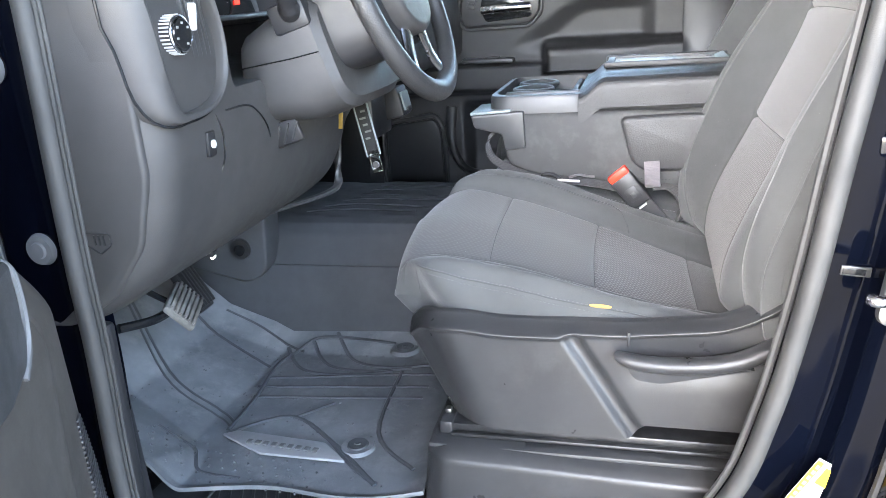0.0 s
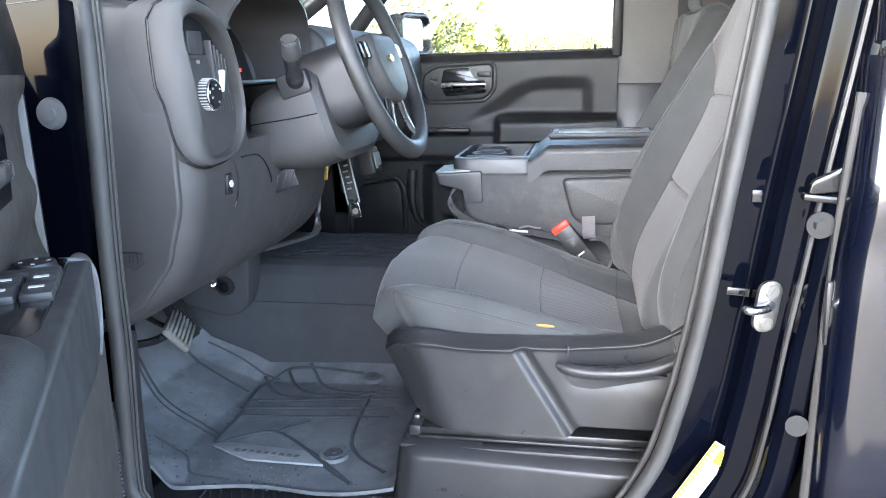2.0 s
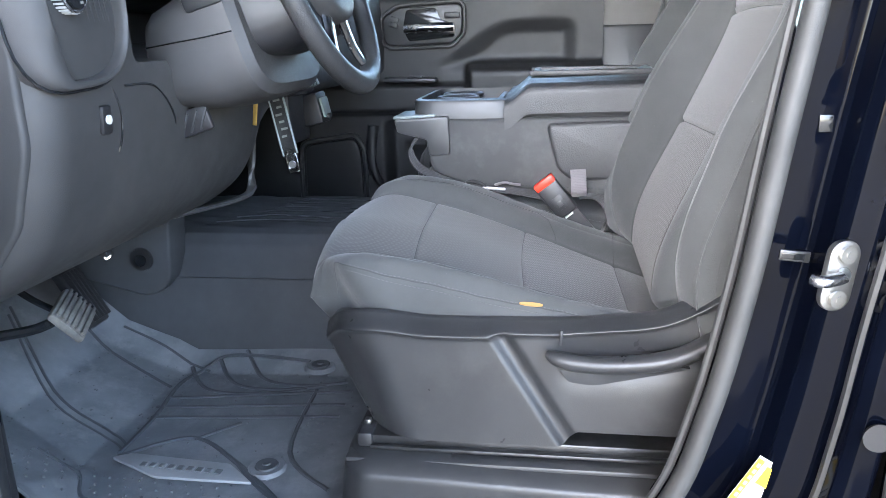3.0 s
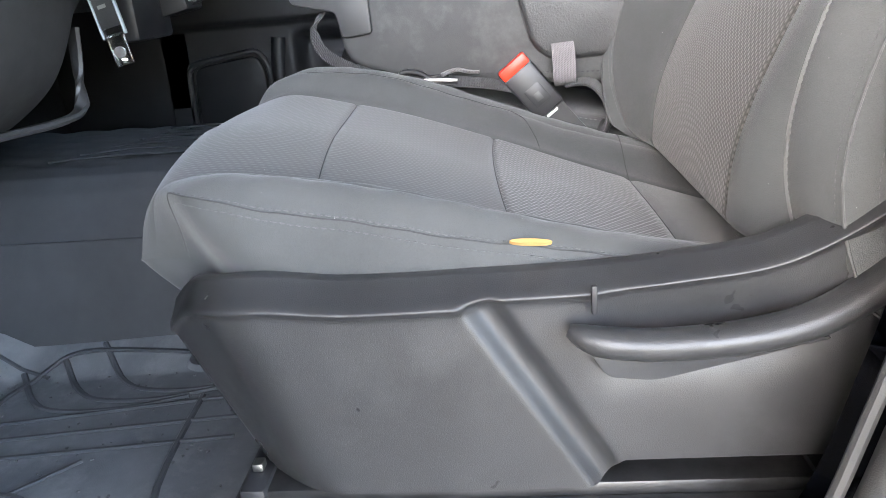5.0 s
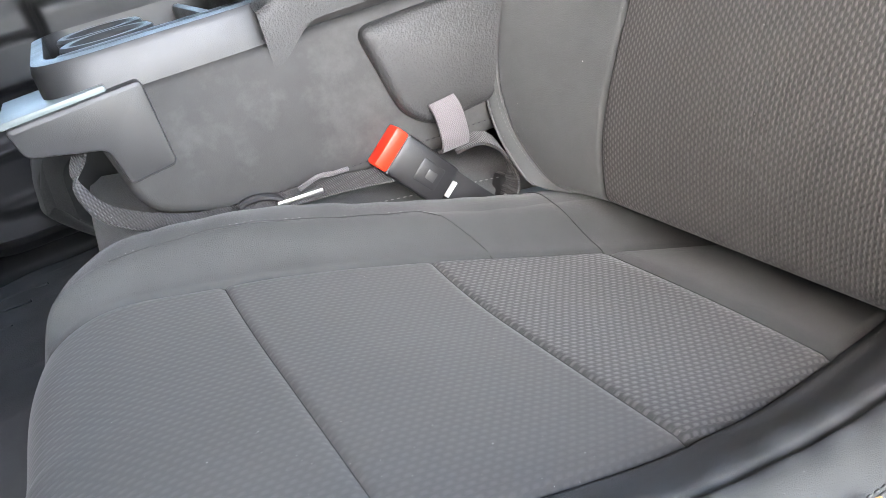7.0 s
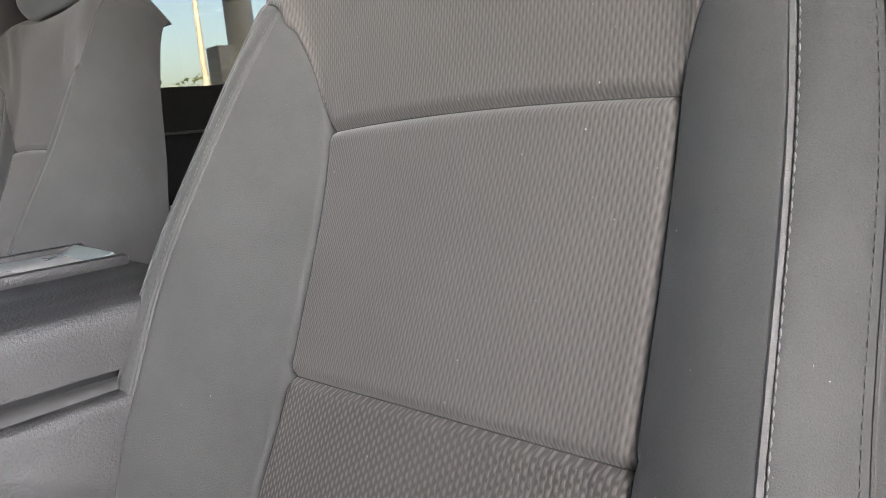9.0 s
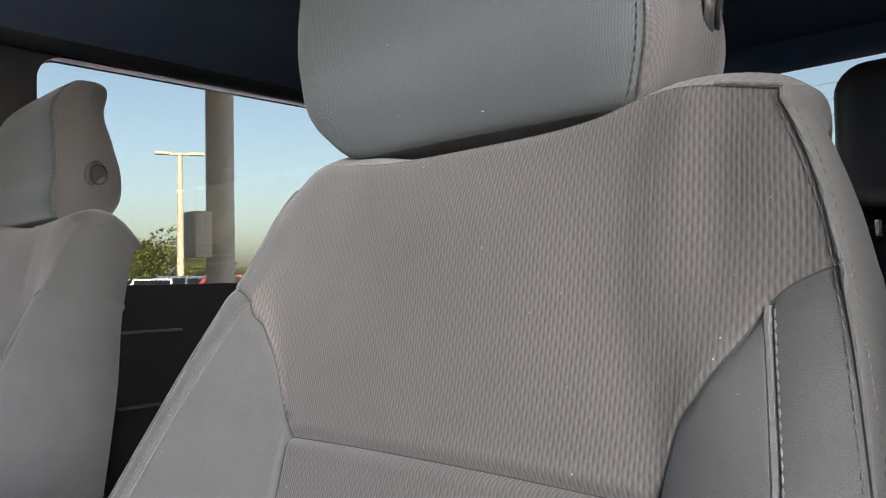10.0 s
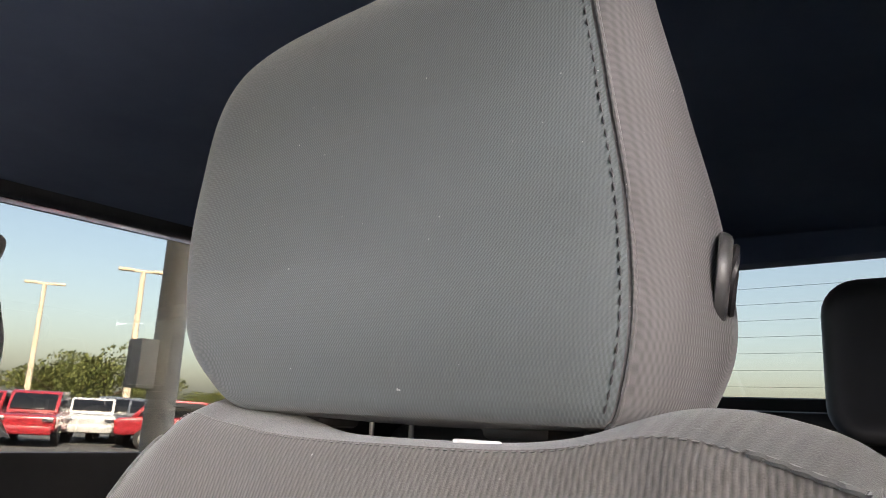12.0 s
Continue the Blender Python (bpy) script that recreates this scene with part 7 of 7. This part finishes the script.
hinge_pillar()
x, z = np.meshgrid(np.linspace(-1.02, -0.575, 24), np.linspace(-0.25, 0.70, 40), indexing='ij')
y = -0.250 - 0.018 * np.sin(np.clip((z + 0.25) / 0.95, 0, 1) * math.pi) + 0.05 * ss(0.55, 0.70, z)
slab("wall_fender", np.stack([x, y, z], -1), (0, 0.03, 0), PAINT, None, "", flip=False, angle=60)
tagged(bpy.data.objects["wall_fender"], "glossy midnight blue front fender", "fender", "", "structure")


# ---- driver door, swung open ----
def driver_door():
    root = thing("driver_door", (-0.50, -0.24, 0.2), "open driver door with charcoal panel and window switches", "car door")
    ang = 58
    H = Matrix.Translation((-0.515, -0.215, 0)) @ Matrix.Rotation(radians(-ang), 4, 'Z')
    # in the door's own axes: x along it from the hinge, y towards the cab, z up

    def put(bm):
        bmesh.ops.transform(bm, matrix=H, verts=bm.verts)
        return bm

    def grid(V):
        m = np.array(H)
        return np.asarray(V) @ m[:3, :3].T + m[:3, 3]
    x, w = np.meshgrid(np.linspace(0.015, 1.02, 130), np.linspace(0, 1, 100), indexing='ij')
    z = -0.34 + w * 0.99
    low = ss(0.44, 0.30, z)
    y = -0.020 + 0.070 * low * ss(0.04, 0.15, x)
    y = y - 0.018 * ss(0.10, 0.015, x)
    y = y + 0.022 * np.exp(-((z - 0.50) / 0.05) ** 2) * ss(0.12, 0.2, x) + 0.015 * ss(0.60, 0.64, z)
    y = y + 0.012 * ss(0.0, 0.03, x - 0.235 - 0.25 * (0.26 - z)) * low          # pocket stands proud past its joint
    y = y - 0.008 * np.exp(-((x - 0.235 - 0.25 * (0.26 - z)) / 0.004) ** 2) * low
    # the panel's colour carries the warm bounce from the ground
    slab("door_panel", grid(np.stack([x, y, z], -1)), tuple(np.array(H)[:3, :3] @ np.array((0, -0.05, 0))), DOOR_WARM_BOUNCE, root, "", flip=False, angle=60)
    slab("door_skin", grid(np.stack([x, -0.120 + 0 * y, z], -1)), tuple(np.array(H)[:3, :3] @ np.array((0, -0.02, 0))), PAINT, root, "", flip=False)
    bm = rbox((0.012, -0.075, 0.16), (0.012, 0.11, 0.98), 0.003)
    part("door_edge", put(bm), TRIM, root)
    # sail panel at the foot of the window frame, which leans back from it
    bm = prism(rounded_poly([(0.004, 0.640), (0.27, 0.640), (0.27, 0.700), (0.25, 0.880), (0.225, 0.880), (0.10, 0.770), (0.004, 0.690)], 0.01), 'xz', -0.070, 0.055, 0.006)
    part("sail_panel", put(bm), TRIM_BLACK, root, "black plastic sail panel")
    bm = bmesh.new()
    tube(bm, smooth_path([(0.22, -0.045, 0.86), (0.34, -0.045, 1.00), (0.50, -0.045, 1.12), (0.72, -0.045, 1.16), (1.0, -0.045, 1.16)], 8), 0.028, 10)
    part("window_frame", put(bm), TRIM_BLACK, root)
    # armrest with the switch plate
    bm = prism(rounded_poly([(0.315, 0.428), (0.62, 0.436), (0.93, 0.436), (0.95, 0.36), (0.62, 0.345), (0.42, 0.315), (0.325, 0.325)], 0.012), 'xz', -0.03, 0.096, 0.010, 3)
    arm = part("armrest", put(bm), TRIM, root)
    bm = prism(rounded_poly([(0.335, -0.028), (0.335, 0.044), (0.62, 0.046), (0.66, 0.02), (0.66, -0.028)], 0.010), 'xy', 0.4285, 0.008, 0.003)
    sw = part("switch_plate", put(bm), GLOSS_BLACK, arm)
    bm = bmesh.new()
    disc(bm, (0.380, 0.014, 0.440), (0, 0, 1), 0.024, 0.010, 0.021, 28)
    dial = part("mirror_dial", put(bm), TRIM_BLACK, sw)
    for a in range(4):
        bm = rbox((0.380 + 0.014 * math.cos(a * 1.571), 0.014 + 0.014 * math.sin(a * 1.571), 0.4455), (0.004, 0.004, 0.001), 0)
        part("dial_mark", put(bm), PRINT, dial)
    bm = rbox((0.425, 0.014, 0.439), (0.026, 0.062, 0.012), 0.003, (0, 5, 0))
    part("lock_switch", put(bm), TRIM, sw)
    for k in range(2):
        for j in range(2):
            bm = rbox((0.462 + k * 0.040, -0.003 + j * 0.034, 0.440), (0.036, 0.031, 0.014), 0.004, (0, 7, 0))
            b_ = part("window_switch", put(bm), TRIM, sw)
            bm = rbox((0.466 + k * 0.040, -0.003 + j * 0.034, 0.4478), (0.005, 0.014, 0.001), 0, (0, 7, 0))
            part("switch_mark", put(bm), WHITE, b_)
    bm = bmesh.new()
    tube(bm, smooth_path([(0.640, 0.020, 0.410), (0.70, 0.022, 0.428), (0.80, 0.022, 0.436), (0.90, 0.018, 0.430), (0.96, 0.01, 0.41)], 8), [0.030 + 0.012 * math.sin(min(1, k / 8) * 1.57) for k in range(33)], 14, flat=0.8)
    part("arm_pad", put(bm), PAD, arm, "soft dark armrest pad")
    bm = bmesh.new()
    tube(bm, smooth_path([(0.320, 0.030, 0.430), (0.317, 0.060, 0.424), (0.320, 0.068, 0.40), (0.330, 0.067, 0.345), (0.36, 0.064, 0.318)], 6), 0.0035, 6)
    part("armrest_edge", put(bm), PLUG, arm)
    # ribbed speaker edge low down at the front
    for k in range(40):
        q = k / 39
        bm = rbox((0.160 - 0.012 * math.sin(q * 2.2), 0.046, 0.165 - k * 0.0072), (0.012 + 0.040 * math.sin(q * 2.6 + 0.2), 0.014, 0.0038), 0.0012)
        part("rib", put(bm), TRIM, root)
    # inner handle
    bm = prism(rounded_poly([(0.34, 0.60), (0.56, 0.61), (0.57, 0.52), (0.36, 0.50)], 0.02), 'xz', -0.020, 0.020, 0.006)
    hb = part("handle_bezel", put(bm), GLOSS_BLACK, root)
    bm = rbox((0.46, 0.006, 0.552), (0.12, 0.014, 0.022), 0.006)
    part("release_handle", put(bm), CHROME, hb)
    bm = rbox((0.05, -0.10, 0.36), (0.10, 0.05, 0.06), 0.01)
    part("hinge", put(bm), JAMB_PAINT, root)


driver_door()


# ---- rear bench ----
def bench():
    root = thing("rear_bench", (1.6, 0.68, -0.15), "rear bench seat coloured black for the shadow it sits in", "car seat")
    # the black colour on cushion, back and headrests stands in for shade
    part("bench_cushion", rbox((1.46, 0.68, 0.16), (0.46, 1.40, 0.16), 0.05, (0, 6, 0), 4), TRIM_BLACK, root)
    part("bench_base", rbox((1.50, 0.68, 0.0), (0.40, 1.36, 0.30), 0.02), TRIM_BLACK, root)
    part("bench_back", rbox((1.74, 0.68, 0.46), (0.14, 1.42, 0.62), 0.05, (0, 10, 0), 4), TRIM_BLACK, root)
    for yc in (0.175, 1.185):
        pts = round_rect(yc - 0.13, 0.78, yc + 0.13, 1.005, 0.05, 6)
        h = part("rear_headrest", prism(pts, 'yz', 1.47, 0.11, 0.03, 4), TRIM_BLACK, root, "rear headrest coloured black for shadow")
        for s in (-0.06, 0.06):
            bm = bmesh.new()
            disc(bm, (1.54, yc + s, 0.77), (0, 0, 1), 0.006, 0.10, sides=12)
            part("post", bm, STEEL, h)
    bm = bmesh.new()
    disc(bm, (1.69, 0.297, 0.760), (0, 0, 1), 0.006, 0.028, sides=12)
    part("latch_pin", bm, CHROME, root, "small bright latch pin")
    part("parcel_ledge", rbox((1.83, 0.68, 0.815), (0.14, 1.50, 0.03), 0.008), TRIM_BLACK, root)


bench()



# ---- outside ----
GROUND = -0.76
solo("ground", rbox((0, 0, GROUND - 0.05), (1600, 1600, 0.1), 0), ASPHALT, "worn grey asphalt car park reaching the horizon", "ground", "structure")
solo("dry_verge", rbox((42, 62, GROUND + 0.01), (120, 30, 0.04), 0, (0, 0, -27)), DRY_GROUND, "dry sandy verge beyond the parked cars", "ground", "structure")


def leaf_cloud(bm, centre, radii, count, rng, size):
    """Many small tilted leaves spread through a lumpy volume."""
    lumps = [(Vector((rng.gauss(0, 0.5), rng.gauss(0, 0.5), rng.gauss(0, 0.38))), rng.uniform(0.35, 0.6)) for _ in range(9)]
    for _ in range(count):
        c, r = rng.choice(lumps)
        d = Vector((rng.gauss(0, 1), rng.gauss(0, 1), rng.gauss(0, 1))).normalized() * r * rng.uniform(0.7, 1.0)
        p = Vector(((c.x + d.x) * radii[0], (c.y + d.y) * radii[1], (c.z + d.z) * radii[2])) + Vector(centre)
        n = (d + Vector((rng.gauss(0, 0.6), rng.gauss(0, 0.6), rng.gauss(0, 0.6)))).normalized()
        u = n.orthogonal().normalized() * size * rng.uniform(0.6, 1.3)
        w = n.cross(u)
        v = [bm.verts.new(p + a) for a in (-u, -w * 0.5, u, w * 0.5)]
        bm.faces.new(v)


def shrub(x, y, h, r, seed, label="sunlit yellow-green roadside shrub", trunk=True):
    rng = random.Random(seed)
    root = thing("shrub", (x, y, GROUND), label, "shrub", "roadside shrubs")
    bm = bmesh.new()
    leaf_cloud(bm, (x, y, GROUND + h * 0.56), (r, r, h * 0.40), 2600, rng, 0.030 * h)
    part("crown", bm, LEAF, root)
    bm = bmesh.new()
    tube(bm, smooth_path([(x, y, GROUND), (x + 0.1, y, GROUND + h * 0.3), (x, y + 0.1, GROUND + h * 0.62)], 4), [0.05 * h * (1 - 0.07 * k) for k in range(9)], 8)
    for k in range(4):
        a = rng.uniform(0, 6.28)
        tube(bm, [(x, y, GROUND + h * 0.3), (x + r * 0.6 * math.cos(a), y + r * 0.6 * math.sin(a), GROUND + h * 0.6)], [0.02 * h, 0.008 * h], 6)
    part("trunk", bm, BARK, root)


# hedge seen through the passenger window
for k, (hx, h, r) in enumerate(((-9.0, 2.6, 1.8), (-6.4, 2.9, 1.9), (-4.4, 2.5, 1.5), (-2.4, 2.9, 1.6), (-1.2, 2.6, 1.3), (0.4, 2.8, 1.5), (1.9, 2.7, 1.3), (3.6, 2.8, 1.7))):
    shrub(hx, 30.0 + (k % 3) * 0.8, h * 1.45, r * 1.15, 20 + k)
# low trees behind the parked cars
for k, (a, dist, h, r) in enumerate(((0.385, 62, 5.6, 4.2), (0.43, 60, 5.2, 4.0), (0.36, 66, 4.6, 3.4), (0.475, 66, 4.6, 3.6), (0.535, 70, 3.6, 4.0), (0.575, 72, 3.4, 3.6))):
    b = math.sqrt(1 - a * a)
    shrub(a * dist, b * dist, h, r, 60 + k, "rounded green tree behind the parked cars")


def lamp_post(x, y, h, label):
    root = thing("lamp_post", (x, y, GROUND), label, "lamp post", "car park lamps")
    bm = bmesh.new()
    tube(bm, [(x, y, GROUND), (x, y, GROUND + h)], [0.20, 0.13], 12)
    part("pole", bm, CREAM_POLE, root)
    part("crossarm", rbox((x, y, GROUND + h), (1.5, 0.14, 0.14), 0.03, (0, 0, -27)), CREAM_POLE, root)
    for s in (-1, 1):
        part("lamp_head", rbox((x + s * 0.85 * 0.89, y - s * 0.85 * 0.45, GROUND + h + 0.02), (0.75, 0.36, 0.16), 0.05, (0, 0, -27)), CREAM_POLE, root)
    part("footing", rbox((x, y, GROUND + 0.3), (0.7, 0.7, 0.6), 0.05), CONCRETE_POLE, root)


lamp_post(0.447 * 42, 0.88 * 42, 8.2, "cream double-headed car park lamp post")
lamp_post(0.351 * 56, 0.928 * 56, 8.9, "cream double-headed car park lamp post, farther off")
near_pole = thing("steel_post", (3.62, 5.95, GROUND), "tall grey-beige steel post with a utility box", "post")
bm = bmesh.new()
disc(bm, (3.62, 5.95, GROUND + 2.4), (0, 0, 1), 0.125, 4.8, 0.120, 28)
part("post_tube", bm, CONCRETE_POLE, near_pole)
part("utility_box", rbox((3.42, 5.98, 1.10), (0.16, 0.22, 0.40), 0.012), CONCRETE_POLE, near_pole, "small grey utility box")
part("post_base", rbox((3.62, 5.95, GROUND + 0.1), (0.5, 0.5, 0.2), 0.03), CONCRETE_POLE, near_pole)
solo("canopy_roof", rbox((-2.6, 1.35, GROUND + 4.92), (14.4, 13.9, 0.24), 0.02), CANOPY, "pale painted canopy roof over the parked truck", "canopy", "structure")
# unseen wall, added to keep light from the front off the seats
solo("light_blocking_wall", rbox((-9.5, 2.2, GROUND + 2.4), (0.3, 16.6, 4.8), 0.02), CANOPY, "plain grey unseen wall added to cut the light through the windscreen", "building wall", "structure")
# masts far beyond the hedge
for k, (mx, h) in enumerate(((-13.2, 13.0), (-12.2, 11.5), (-8.0, 12.0), (-1.0, 20.0), (-4.6, 9.5))):
    root = thing("distant_mast", (mx * 3.0, 105, GROUND), "thin grey mast in the distance", "mast", "distant masts")
    bm = bmesh.new()
    tube(bm, [(mx * 3.0, 105, GROUND), (mx * 3.0, 105, GROUND + h)], 0.14 if k == 3 else 0.08, 6)
    part("mast_pole", bm, CONCRETE_POLE, root)
    part("mast_arm", rbox((mx * 3.0, 105, GROUND + h * 0.9), (1.8, 0.15, 0.15), 0.02), CONCRETE_POLE, root)


def parked_car(x, y, turn, paint, label, tall=0.0):
    """A parked car: body with wheel arches, glazed cabin, bumpers, lights and four wheels, lengthwise along its own x."""
    root = thing("parked_car", (x, y, GROUND), label, "car", "parked cars")
    M = Matrix.Translation((x, y, GROUND)) @ Matrix.Rotation(radians(turn), 4, 'Z')

    def put(bm):
        bmesh.ops.transform(bm, matrix=M, verts=bm.verts)
        return bm
    prof = rounded_poly([(-2.35, 0.45), (-2.35, 0.95), (-2.15, 1.02), (-0.9, 1.08), (1.3, 1.08), (2.3, 1.02), (2.4, 0.9), (2.4, 0.45)], 0.12)
    part("body", put(prism(prof, 'xz', -0.92, 1.84, 0.10, 3)), paint, root)
    cab = rounded_poly([(-1.15, 1.04), (-0.55, 1.62 + tall), (1.25 + tall, 1.64 + tall), (1.95, 1.04)], 0.18)
    part("cabin", put(prism(cab, 'xz', -0.78, 1.56, 0.10, 3)), paint, root)
    gl = rounded_poly([(-0.95, 1.10), (-0.48, 1.54 + tall), (1.18 + tall, 1.56 + tall), (1.70, 1.10)], 0.10)
    part("side_glass", put(prism(gl, 'xz', -0.800, 1.60, 0.01)), GLOSS_BLACK, root)
    part("windscreen", put(rbox((-0.86, 0, 1.34 + tall / 2), (0.03, 1.36, 0.56 + tall), 0.02, (0, 45, 0))), GLOSS_BLACK, root)
    part("rear_glass", put(rbox((1.69, 0, 1.36 + tall / 2), (0.03, 1.36, 0.50), 0.02, (0, -46, 0))), GLOSS_BLACK, root)
    for a in (-1, 1):
        part("bumper", put(rbox((a * 2.38, 0, 0.52), (0.18, 1.7, 0.28), 0.06)), TYRE if a > 0 else paint, root)
        for s in (-1, 1):
            part("light", put(rbox((a * 2.37, s * 0.70, 0.86), (0.10, 0.32, 0.14), 0.03)), RED if a > 0 else CHROME, root)
            wx = 1.42 * a
            bm = bmesh.new()
            disc(bm, (wx, s * 0.86, 0.34), (0, 1, 0), 0.34, 0.22, sides=24, bevel=0.03)
            wheel = part("wheel", put(bm), TYRE, root)
            bm = bmesh.new()
            disc(bm, (wx, s * 0.965, 0.34), (0, 1, 0), 0.21, 0.03, 0.19, 20)
            part("rim", put(bm), CHROME, wheel)


for a, dist, turn, paint, lab, tall in ((0.372, 30, 60, CAR_RED, "parked red pickup-height car", 0.15), (0.425, 33, 62, CAR_WHITE, "parked white car in the row", 0.0), (0.450, 34, 60, CAR_GREY, "parked dark grey car", 0.1),
                                        (0.482, 32, 58, CAR_GREY, "parked charcoal grey car in the row", 0.05), (0.522, 29, 150, CAR_RED, "parked red car seen from the side", 0.05), (0.565, 31, 60, CAR_RED, "parked red car at the row's end", 0.1),
                                        (0.320, 31, 60, CAR_RED, "parked red car beside the others", 0.1)):
    parked_car(a * dist, math.sqrt(1 - a * a) * dist, turn, paint, lab, tall)
